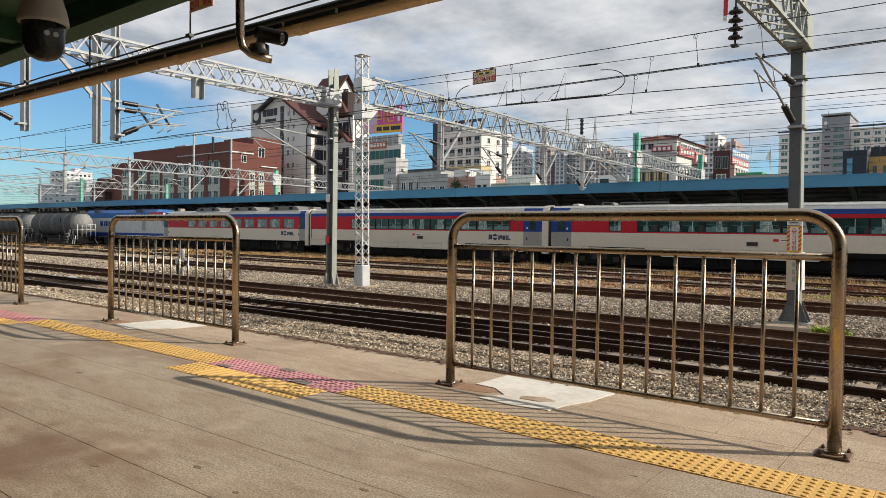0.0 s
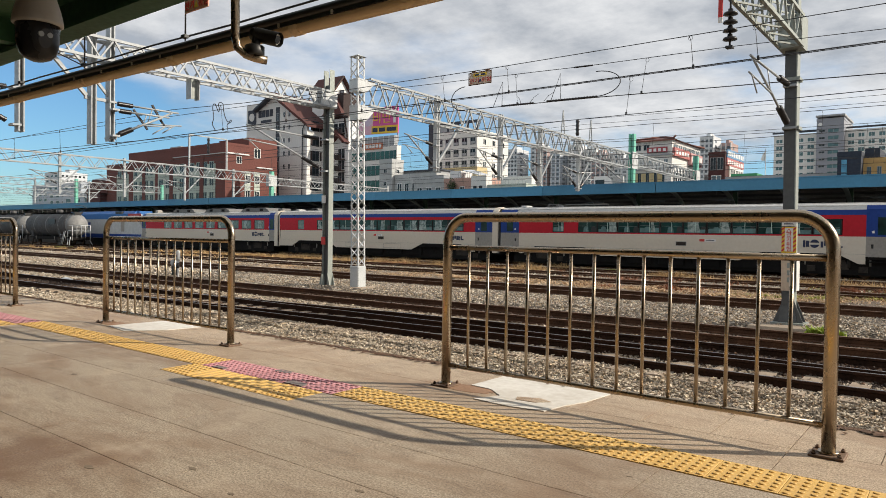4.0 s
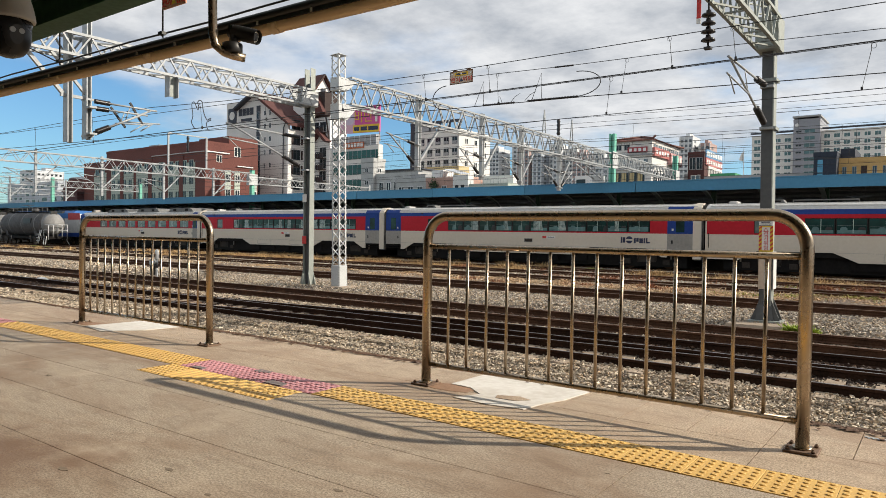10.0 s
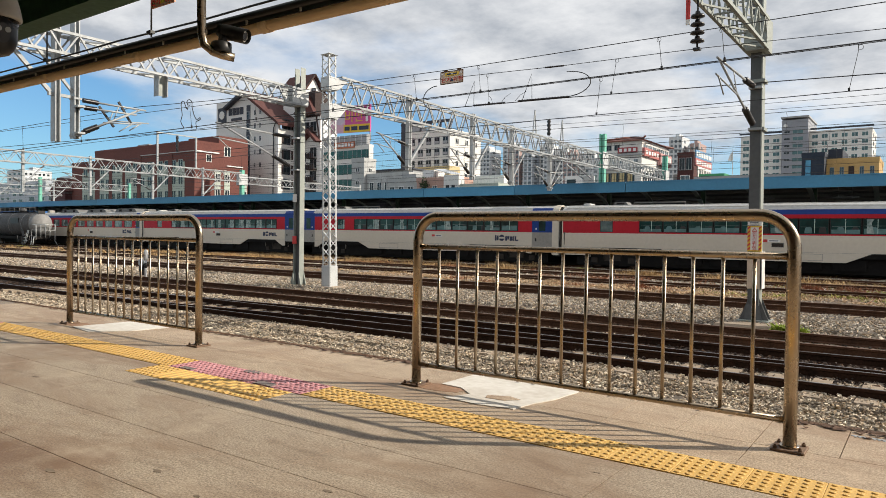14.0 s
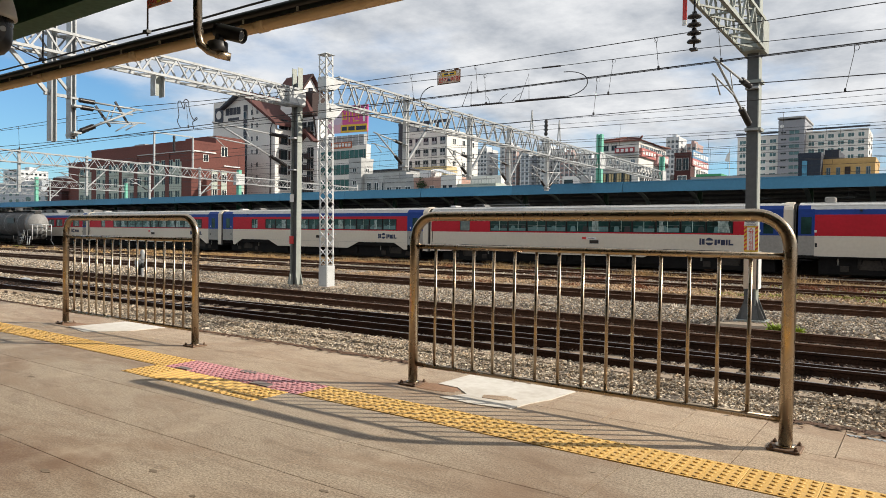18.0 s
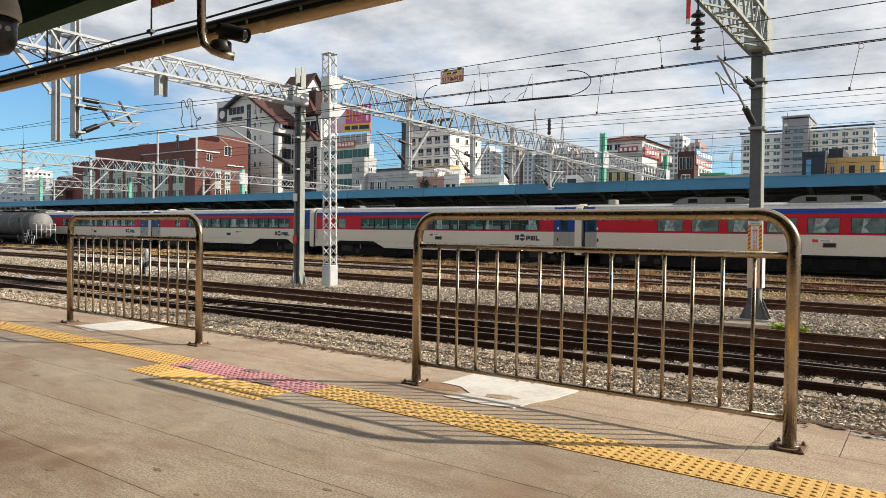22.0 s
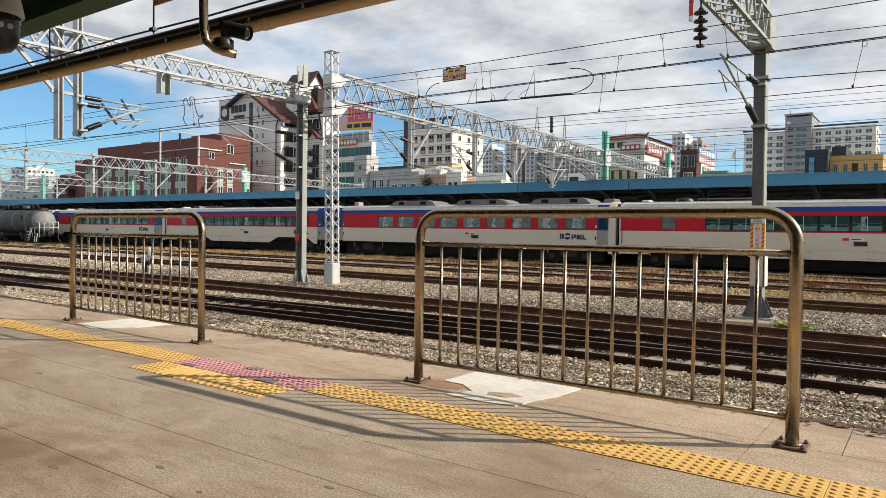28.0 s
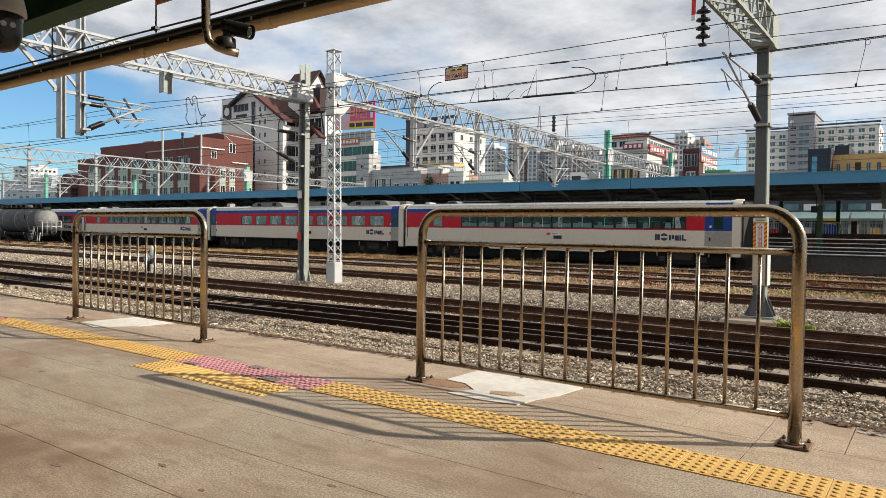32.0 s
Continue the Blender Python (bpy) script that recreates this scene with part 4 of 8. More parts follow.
        part("roof_box", Mesh().box((1.15, -0.6, ZT - 0.05), (1.62, 0.0, ZT + 0.26), 0.04), M["t_grey"], c)
    else:
        part("roof_box", Mesh().box((1.0, -0.45, ZT - 0.04), (1.45, 0.35, ZT + 0.1), 0.05), M["t_roof"], c)
        rb_ = part("roof_box", Mesh().prism([(2.9, ZT - 0.04), (3.0, ZT + 0.16), (3.7, ZT + 0.16), (3.85, ZT - 0.04)], -0.3, 0.4, axis="y"), M["pod"], c)
        part("roof_vent", Mesh().box((3.1, -0.31, ZT + 0.02), (3.6, -0.3, ZT + 0.11)), M["t_dark"], rb_)
        part("roof_pipe", Mesh().tube([(4.2, -0.2, ZT + 0.0), (4.2, -0.2, ZT + 0.12), (7.2, -0.2, ZT + 0.12), (7.2, -0.2, ZT)], 0.03, 6), M["pod"], c)
    part("lamp", Mesh().tube([(xl + 2.0, -1.53, ZBL - 0.06), (xl + 2.0, -1.48, ZBL - 0.06)], 0.06, 8), M["t_rubber"], c)
    return c


CARS = []   # (thing, distance of its left end behind the train's origin)
CARS.append((coach("passenger_car", "red and cream passenger car with separate windows and roof units, moving", "box", True, True), -68.5))
CARS.append((coach("passenger_car", "red and cream passenger car with a long window strip, moving", "strip", False, True), -45.2))
CARS.append((coach("passenger_car", "red and cream passenger car with blue doors at both ends, moving", "strip", True, True), -21.9))
CARS.append((coach("passenger_car", "red and cream passenger car with a long window strip, moving", "strip", False, True), 1.4))
CARS.append((coach("passenger_car", "red and cream passenger car with separate windows and roof units, moving", "box", True, True), 24.7))
CARS.append((coach("passenger_car", "last red and cream passenger car of the moving train", "strip", False, True), 48.0))

lo = thing("locomotive", "white and blue electric locomotive hauling the train", "locomotive")
LL = 20.6
nose = [(0.0, Z0 + 0.9), (0.0, 1.2), (0.9, 2.5), (1.6, 2.85), (LL - 1.6, 2.85), (LL - 0.9, 2.5), (LL, 1.2), (LL, Z0 + 0.9)]
part("body", Mesh().prism(nose, -1.48, 1.48, axis="y"), M["white_paint"], lo)
part("blue_roof_band", Mesh().box((1.4, -1.49, 2.3), (LL - 1.2, -1.40, 2.9)), M["loco_blue"], lo)
part("roof_hump", Mesh().prism([(-1.3, 2.85), (1.3, 2.85), (0.9, 3.25), (-0.9, 3.25)], 2.2, LL - 2.2), M["loco_blue"], lo)
for x_ in (4.4, 14.4):
    part("roof_grille", Mesh().box((x_, -1.31, 2.92), (x_ + 1.4, -1.02, 3.2)), M["black"], lo)
for x_ in (0.2, LL - 3.0):
    part("cab_side", Mesh().box((x_, -1.5, 2.15), (x_ + 2.8, -1.478, 2.92)), M["loco_red"], lo)
part("blue_sole_band", Mesh().box((0.1, -1.495, 0.15), (LL - 0.1, -1.47, 0.62)), M["t_blue"], lo)
part("door", Mesh().box((LL - 4.6, -1.487, 0.9), (LL - 3.8, -1.478, 2.3)), M["t_grey"], lo)
part("cab_window", Mesh().box((1.2, -1.487, 1.6), (2.2, -1.478, 2.15)), M["t_glass"], lo)
w_ = Mesh()
for dx, wd in ((0, 0.7), (0.95, 0.3), (1.35, 0.35), (1.8, 0.15), (2.05, 0.3)):
    w_.box((6.4 + dx, -1.5, 1.35), (6.4 + dx + wd, -1.478, 1.95))
part("mark", w_, M["t_blue"], lo, "blue operator's mark as plain bars")
for bx in (4.2, LL - 4.2):
    bogie(lo, bx)
pg = Mesh()
for p, q in (((3.0, 0, 3.25), (4.6, 0, 3.75)), ((4.6, 0, 3.75), (3.4, 0, 4.05))):
    pg.beam(p, q, 0.07)
pg.box((3.2, -0.8, 4.05), (3.5, 0.8, 4.1))
part("pantograph", pg, M["black"], lo)
CARS.append((lo, -68.5 - LL))

# tank wagons standing on the same line further left
def tank_wagon(x):
    t = thing("tank_wagon", "dusty grey cylindrical tank wagon with white end ladder", "wagon", "tank wagons", at=pose(x, 36.2, 0))
    n = 22
    part("barrel", Mesh().tube([(0.35, 0, 1.55), (0.9, 0, 1.55), (10.9, 0, 1.55), (11.2, 0, 1.55)], [1.2, 1.38, 1.38, 1.28], n), M["tank"], t)
    part("barrel_end", Mesh().tube([(11.2, 0, 1.55), (11.6, 0, 1.55), (11.9, 0, 1.55), (12.0, 0, 1.55)], [1.28, 1.1, 0.66, 0.1], n), M["tank_end"], t)
    for x_ in (3.2, 6.4, 9.6):
        part("strap", Mesh().tube([(x_, 0, 1.55), (x_ + 0.08, 0, 1.55)], 1.395, n), M["tank_end"], t)
    part("frame", Mesh().box((0, -1.25, -0.1), (12.4, 1.25, 0.2)), M["t_dark"], t)
    part("walkway", Mesh().box((1.0, -0.5, 2.95), (11.0, 0.5, 3.0)), M["t_dark"], t)
    hr = Mesh()
    for k in range(9):
        hr.tube([(1 + k * 1.25, -0.5, 2.98), (1 + k * 1.25, -0.5, 3.4)], 0.022, 5)
    hr.tube([(1, -0.5, 3.4), (11, -0.5, 3.4)], 0.022, 5)
    part("handrail", hr, M["tank_end"], t)
    part("hatch", Mesh().tube([(7, 0, 2.9), (7, 0, 3.35)], 0.35, 12), M["tank"], t)
    part("plate", Mesh().box((7.2, -1.42, 1.65), (9.0, -1.30, 2.2)), M["black"], t)
    for y_ in (-1.0, 1.0):
        for p, q in (((11.3, y_, -0.2), (11.3, y_, 1.5)), ((12.4, y_, -0.2), (12.4, y_, 1.5)), ((11.3, y_, 1.5), (12.4, y_, 1.5)), ((11.3, y_, 0.9), (12.4, y_, 0.9))):
            part("railing_tube", Mesh().tube([p, q], 0.042, 6), M["white_paint"], t)
    for p, q in (((12.4, -1.0, 1.5), (12.4, 1.0, 1.5)), ((12.4, -1.0, 0.9), (12.4, 1.0, 0.9)), ((12.4, -0.5, 0.1), (12.4, -0.5, 1.5)), ((12.4, 0.45, 0.1), (12.4, 0.45, 1.5)), ((12.4, 0.0, 0.1), (12.4, 0.0, 1.5))):
        part("railing_tube", Mesh().tube([p, q], 0.036, 6), M["white_paint"], t)
    for p, q in (((11.9, -1.2, 0.2), (12.2, -1.45, -0.7)), ((12.4, -1.2, 0.2), (12.7, -1.45, -0.7)), ((11.9, 1.0, 0.1), (12.5, 1.2, -0.7)), ((10.9, -1.2, 0.9), (10.7, -1.45, -0.6)), ((11.2, -1.2, 0.9), (11.0, -1.45, -0.6))):
        part("step_stay", Mesh().tube([p, q], 0.04, 6), M["white_paint"], t)
    for k, x_ in enumerate((1.3, 2.4, 4.2, 5.3, 7.4, 8.5, 10.3)):
        part("rib", Mesh().tube([(x_, 0, 1.55), (x_ + 0.05, 0, 1.55)], 1.39, n), M["tank"], t)
    part("saddle", Mesh().prism([(-1.1, 0.2), (1.1, 0.2), (1.25, 0.95), (0.0, 0.3), (-1.25, 0.95)], 2.0, 2.5), M["tank"], t)
    part("saddle", Mesh().prism([(-1.1, 0.2), (1.1, 0.2), (1.25, 0.95), (0.0, 0.3), (-1.25, 0.95)], 9.4, 9.9), M["tank"], t)
    part("end_flap", Mesh().box((11.0, -0.35, 2.45), (11.5, 0.35, 3.05)), M["black"], t)
    for z_ in (-0.3, 0.05, 0.4):
        part("step", Mesh().box((10.6, -1.5, z_), (11.1, -1.3, z_ + 0.05)), M["white_paint"], t)

    bogie(t, 2.2); bogie(t, 10.0)
    return t


TANK = tank_wagon(-92.2)
for k in range(1, 4):
    copy_thing(TANK, pose(-92.2 - 13.4 * k, 36.2, 0))

# ---------------------------------------------------------------- overhead line masts, gantries, wires
def truss(par, a, b, zt, zb, w, n, mat, name="girder", chord=0.07, web=0.042):
    """A box truss along Y from a to b: four chords as parts, web members zigzag on each face."""
    x, y0 = a
    _, y1 = b
    for dx in (-w / 2, w / 2):
        for z in (zt, zb):
            part("chord", Mesh().beam((x + dx, y0, z), (x + dx, y1, z), chord), mat, par)
    st = (y1 - y0) / n
    for dx in (-w / 2, w / 2):
        for i in range(n):
            ya, ym, yb = y0 + i * st, y0 + (i + 0.5) * st, y0 + (i + 1) * st
            part("web_member", Mesh().beam((x + dx, ya, zb), (x + dx, ym, zt), web).beam((x + dx, ym, zt), (x + dx, yb, zb), web), mat, par)
    for z in (zt, zb):
        for i in range(n):
            ya, yb = y0 + i * st, y0 + (i + 1) * st
            part("lacing_bar", Mesh().beam((x - w / 2, ya, z), (x + w / 2, yb, z), web * 0.8), mat, par)
            if i % 2 == 0:
                part("cross_bar", Mesh().beam((x - w / 2, ya, z), (x + w / 2, ya, z), web * 0.8), mat, par)


def rod_insulator(mesh, p, q, r=0.07, n=9):
    """A ribbed rod from p to q."""
    p, q = Vector(p), Vector(q)
    pts, rs = [], []
    for i in range(n * 2 + 1):
        pts.append(p.lerp(q, i / (n * 2)))
        rs.append(r if i % 2 else r * 0.62)
    mesh.tube(pts, rs, 8)


def cantilever(par, x, y, z_hi, z_lo, y_tip, z_tip, r=0.028):
    """A swinging bracket on a post: two insulated tubes meeting in a point, a registration arm, all in the plane across the track."""
    tip = Vector((x, y_tip, z_tip))
    side = 1 if y_tip > y else -1
    lo, hi = Vector((x, y, z_lo)), Vector((x, y, z_hi))
    c = part("cantilever", Mesh().tube([hi.lerp(tip, 0.32), tip + Vector((0, side * 0.2, 0.02))], r, 6).tube([lo.lerp(tip, 0.30), tip], r * 1.1, 6), M["galv"], par, "galvanised cantilever bracket")
    m = Mesh()
    rod_insulator(m, hi.lerp(tip, 0.10), hi.lerp(tip, 0.34), 0.07, 12)
    part("insulator", m, M["insul"], c)
    m = Mesh()
    rod_insulator(m, lo.lerp(tip, 0.10), lo.lerp(tip, 0.34), 0.074, 12)
    part("insulator", m, M["insul"], c)
    k = lo.lerp(tip, 0.58)
    m = Mesh().tube([k + Vector((0, -side * 0.15, -0.03)), (x, tip.y + side * 0.3, k.z + 0.06)], r * 0.75, 6).tube([(x, tip.y + side * 0.1, k.z + 0.05), (x, tip.y - side * 0.3, k.z - 0.22)], r * 0.6, 6)
    m.tube([hi.lerp(tip, 0.66), k], r * 0.5, 5)
    part("steady_arm", m, M["galv"], c)
    part("clamp", Mesh().box((x - 0.14, y - 0.1, hi.z - 0.025), (x + 0.14, y + 0.1, hi.z + 0.025)), M["galv"], c)
    part("clamp", Mesh().box((x - 0.14, y - 0.1, lo.z - 0.025), (x + 0.14, y + 0.1, lo.z + 0.025)), M["galv"], c)
    return c


# white lattice mast and the girder across the yard
mast = thing("lattice_mast", "white riveted lattice mast on a solid white foot", "mast", at=pose(-17.12, 17.2, 0, 0, -1.1, 0))
W2 = 0.175
part("foot", Mesh().box((-W2 - 0.03, -W2 - 0.03, -0.80), (W2 + 0.03, W2 + 0.03, -0.08), 0.02), M["white_paint"], mast)
RIVET = Mesh().tube([(0, 0, 0), (0, -0.012, 0)], [0.016, 0.008], 6).data("rivet", M["galv"])
for k in range(8):
    for u_ in (-0.17, 0.17):
        part("rivet", RIVET, None, mast, at=pose(u_, -W2 - 0.03, -0.74 + k * 0.085))
        part("rivet", RIVET, None, mast, at=pose(W2 + 0.03, u_, -0.74 + k * 0.085, 0, 0, 90))
for sx in (-1, 1):
    for sy in (-1, 1):
        part("corner_angle", Mesh().box((min(sx * W2, sx * (W2 - 0.06)), min(sy * W2, sy * (W2 - 0.008)), -0.1), (max(sx * W2, sx * (W2 - 0.06)), max(sy * W2, sy * (W2 - 0.008)), 7.25)).box((min(sx * W2, sx * (W2 - 0.008)), min(sy * (W2 - 0.06), sy * (W2 - 0.008)), -0.1), (max(sx * W2, sx * (W2 - 0.008)), max(sy * (W2 - 0.06), sy * (W2 - 0.008)), 7.25)), M["white_paint"], mast)
zz = -0.05
i = 0
while zz < 7.0:
    for f in range(4):
        m = Mesh()
        c_ = [(-W2, -W2), (W2, -W2), (W2, W2), (-W2, W2)]
        a, b = c_[f], c_[(f + 1) % 4]
        m.beam((*a, zz), (*b, zz + 0.3), 0.05, 0.012).beam((*b, zz + 0.3), (*a, zz + 0.6), 0.05, 0.012)
        part("lacing_bar", m, M["white_paint"], mast)
    zz += 0.6
for z0, z1 in ((6.02, 6.47), (5.02, 5.55)):
    gp = part("gusset_plate", Mesh().box((-W2 - 0.03, -W2 - 0.03, z0), (W2 + 0.03, W2 + 0.05, z1)), M["white_paint"], mast)
    for k in range(6):
        for z_ in (z0 + 0.05, z1 - 0.05):
            part("rivet", RIVET, None, gp, at=pose(-W2 + 0.03 + k * 0.064, -W2 - 0.03, z_))
            part("rivet", RIVET, None, gp, at=pose(W2 + 0.03, -W2 + 0.03 + k * 0.064, z_, 0, 0, 90))
    # splice plates that reach out to the girder's chords
    for x_ in (-W2 - 0.028, W2 + 0.018):
        part("splice_plate", Mesh().prism([(W2, z0 + 0.05), (W2, z1), (W2 + 0.5, z1), (W2 + 0.5, z1 - 0.08), (W2 + 0.1, z0 + 0.05)], x_, x_ + 0.01), M["white_paint"], gp)
part("cap", Mesh().add([(-W2 - 0.05, -W2 - 0.05, 7.25), (W2 + 0.05, -W2 - 0.05, 7.25), (W2 + 0.05, W2 + 0.05, 7.25), (-W2 - 0.05, W2 + 0.05, 7.25), (0, 0, 7.36)], [(0, 1, 4), (1, 2, 4), (2, 3, 4), (3, 0, 4), (3, 2, 1, 0)]), M["white_paint"], mast)
part("plinth", Mesh().box((-0.4, -0.45, -1.2), (0.62, 0.5, -0.80), 0.04), M["sleeper"], mast)

gantry = thing("gantry_girder", "long grey lattice girder carrying the overhead line across the yard", "gantry",
               at=Matrix.Translation((-17.25, 17.2, 0)) @ Matrix.Rotation(0.03, 4, "Z") @ Matrix.Translation((17.12, -17.2, 0)))
truss(gantry, (-17.12, 17.55), (-17.12, 42.5), 6.52, 5.6, 0.55, 26, M["galv"])
truss(gantry, (-17.12, 43.0), (-17.12, 57.4), 6.6, 5.85, 0.5, 18, M["galv"])
for y in (21.88, 26.85, 30.71, 35.28):
    part("drop_post", Mesh().box((-17.21, y - 0.10, 3.65), (-17.03, y - 0.07, 6.7)).box((-17.21, y + 0.07, 3.65), (-17.03, y + 0.10, 6.7)).box((-17.13, y - 0.07, 3.65), (-17.11, y + 0.07, 6.7)), M["white_paint"], gantry)
    part("post_brace", Mesh().beam((-17.12, y + 0.1, 4.0), (-17.12, y + 1.5, 5.55), 0.09), M["galv"], gantry)
    cantilever(gantry, -17.12, y - 0.1, 4.68, 3.8, y - 1.85, 4.9)
cantilever(gantry, -17.12, 35.43, 4.68, 3.8, 37.1, 4.85)
for y in (33.3, 36.9):
    f_ = Mesh()
    for s in (-0.22, 0.22):
        f_.beam((-17.12, y + s, 6.5), (-17.12, y, 7.9), 0.05)
    for z_ in (6.85, 7.2, 7.5):
        u_ = 0.22 * (7.9 - z_) / 1.4
        f_.beam((-17.12, y - u_, z_), (-17.12, y + u_, z_), 0.03)
    part("horn_frame", f_, M["galv"], gantry)
m = Mesh(); rod_insulator(m, (-17.12, 35.1, 6.75), (-17.12, 35.1, 7.65), 0.12, 4)
part("insulator", m, M["insul"], gantry)
# haunch where the girder meets the teal post
for x_ in (-17.4, -16.85):
    part("haunch", Mesh().beam((x_ - 0.6, 39.6, 5.6), (x_ - 0.75, 43.1, 4.85), 0.08).beam((x_ - 0.68, 41.4, 5.6), (x_ - 0.7, 41.7, 5.15), 0.05), M["galv"], gantry)
part("post_shoe", Mesh().box((-18.2, 42.75, 4.7), (-17.4, 43.2, 5.1)), M["white_paint"], gantry)
for gx, y, zt in ((-18.0, 43.42, 7.9), (-18.35, 57.6, 7.9)):
    gp = thing("gantry_post", "teal green steel gantry post", "post", "gantry posts", at=pose(gx, y, 0))
    part("flange", Mesh().box((-0.19, -0.17, 4.4), (-0.05, 0.17, zt)), M["teal"], gp)
    part("flange", Mesh().box((0.05, -0.17, 4.4), (0.19, 0.17, zt)), M["teal"], gp)
    part("web", Mesh().box((-0.05, -0.05, 4.4), (0.05, 0.05, zt - 0.02)), M["teal"], gp)
    part("gusset", Mesh().box((0.19, -0.45, 5.6), (0.22, 0.45, 6.7)), M["white_paint"], gp)

# steel H pole beside the mast with the girder that runs back to the near platform
hp = thing("steel_pole", "grey-green steel H-section pole on a bolted foot", "pole", at=pose(-18.63, 17.14, 0))
for s in (-1, 1):
    part("flange", Mesh().box((s * 0.15 - 0.012, -0.11, -0.84), (s * 0.15 + 0.012, 0.11, 6.95)), M["pole"], hp)
# web in a darker grey: recess shade between the flanges is painted on
part("web", Mesh().box((-0.138, -0.012, -0.84), (0.138, 0.012, 6.42)), M["pole_dark"], hp)
for s in (-1, 1):
    for t in (-0.12, 0.12):
        part("foot_rib", Mesh().add([(s * 0.155, t - 0.012, -0.84), (s * 0.28, t - 0.012, -0.84), (s * 0.155, t - 0.012, -0.38), (s * 0.155, t + 0.012, -0.84), (s * 0.28, t + 0.012, -0.84), (s * 0.155, t + 0.012, -0.38)], [(0, 1, 2), (5, 4, 3), (0, 3, 4, 1), (1, 4, 5, 2), (2, 5, 3, 0)]), M["pole"], hp)
for t in (-0.14, 0.14):
    part("foot_rib", Mesh().prism([(-0.03, -0.84), (0.03, -0.84), (0.008, -0.42), (-0.008, -0.42)], min(t, t * 1.9), max(t, t * 1.9), axis="y"), M["pole"], hp)
part("base_plate", Mesh().box((-0.31, -0.29, -0.87), (0.31, 0.29, -0.84)), M["pole"], hp)
part("plinth", Mesh().box((-0.42, -0.4, -1.25), (0.42, 0.4, -0.871)), M["sleeper"], hp)
for z_, mt in ((2.15, "white"), (0.65, "red")):
    part("plate", Mesh().box((-0.14, -0.175, z_), (0.06, -0.155, z_ + 0.28)), M[mt], hp)
cantilever(hp, 0, -0.16, 4.43, 3.3, -3.36, 4.5)
g2 = thing("gantry_girder", "grey lattice girder from the steel pole back over the near tracks", "gantry")
truss(g2, (-18.63, 5.8), (-18.63, 17.0), 6.15, 5.6, 0.5, 15, M["galv"])
for x_ in (-18.9, -18.39):
    part("end_plate", Mesh().box((x_, 16.55, 5.6), (x_ + 0.03, 17.3, 6.08)), M["white_paint"], g2)
part("end_plate", Mesh().box((-18.87, 16.9, 5.57), (-18.39, 17.3, 5.6)), M["white_paint"], g2)
for y, z in ((6.94, 3.44), (8.68, 3.33), (9.17, 3.46)):
    part("drop_post", Mesh().box((-18.75, y - 0.06, z), (-18.5, y - 0.03, 6.6)).box((-18.75, y + 0.05, z), (-18.5, y + 0.08, 6.6)).box((-18.64, y - 0.03, z), (-18.62, y + 0.05, 6.6)), M["galv"], g2)
part("post_tie", Mesh().beam((-18.63, 8.5, 4.55), (-18.63, 9.3, 4.55), 0.08), M["galv"], g2)
part("post_brace", Mesh().beam((-18.63, 8.55, 4.6), (-18.63, 7.6, 5.6), 0.09), M["galv"], g2)
part("post_brace", Mesh().beam((-18.63, 9.2, 4.6), (-18.63, 8.2, 5.7), 0.07), M["galv"], g2)
cantilever(g2, -18.63, 9.2, 4.52, 3.55, 11.0, 4.5)
cantilever(g2, -18.63, 6.85, 4.5, 3.6, 4.9, 4.5)
for ya, za, yb2, zb2 in ((10.38, 4.64, 10.76, 4.08), (9.83, 4.43, 10.25, 3.92)):
    part("insulated_bar", Mesh().beam((-18.63, ya, za), (-18.63, yb2, zb2), 0.05), M["insul"], g2)
cantilever(g2, -18.45, 9.2, 4.3, 3.6, 10.6, 4.3)
for y_ in (11.52, 11.80):
    part("stub_flange", Mesh().box((-18.75, y_, 5.0), (-18.5, y_ + 0.02, 5.62)), M["galv"], g2)
part("stub_web", Mesh().box((-18.64, 11.54, 5.02), (-18.62, 11.80, 5.62)), M["pole"], g2)

# dark grey pole with its girder towards the camera
rp = thing("steel_pole", "dark grey steel pole with warning sign and splayed foot", "pole", at=pose(-3.28, 17.0, 0, 0, -0.5, 0))
part("shaft", Mesh().box((-0.14, -0.14, -0.7), (0.09, 0.14, 7.6)), M["pole_dark"], rp)
part("flange_edge", Mesh().box((0.09, -0.155, -0.7), (0.115, 0.155, 7.6)), M["pole"], rp)
for s in (-1, 1):
    for t in (-0.14, 0.14):
        part("foot_rib", Mesh().add([(s * 0.12, t - 0.012, -0.78), (s * 0.31, t - 0.012, -0.78), (s * 0.12, t - 0.012, -0.30), (s * 0.12, t + 0.012, -0.78), (s * 0.31, t + 0.012, -0.78), (s * 0.12, t + 0.012, -0.30)], [(0, 1, 2), (5, 4, 3), (0, 3, 4, 1), (1, 4, 5, 2), (2, 5, 3, 0)]), M["pole_dark"], rp)
part("foot_sleeve", Mesh().add([(-0.2, -0.2, -0.78), (0.18, -0.2, -0.78), (0.18, 0.2, -0.78), (-0.2, 0.2, -0.78), (-0.145, -0.15, -0.42), (0.125, -0.15, -0.42), (0.125, 0.15, -0.42), (-0.145, 0.15, -0.42)], [(0, 1, 5, 4), (1, 2, 6, 5), (2, 3, 7, 6), (3, 0, 4, 7)]), M["pole_dark"], rp)
part("base_plate", Mesh().box((-0.34, -0.3, -0.82), (0.34, 0.3, -0.78)), M["pole"], rp)
part("plinth", Mesh().box((-0.7, -0.95, -1.3), (0.85, 0.6, -0.822), 0.05), M["sleeper"], rp)
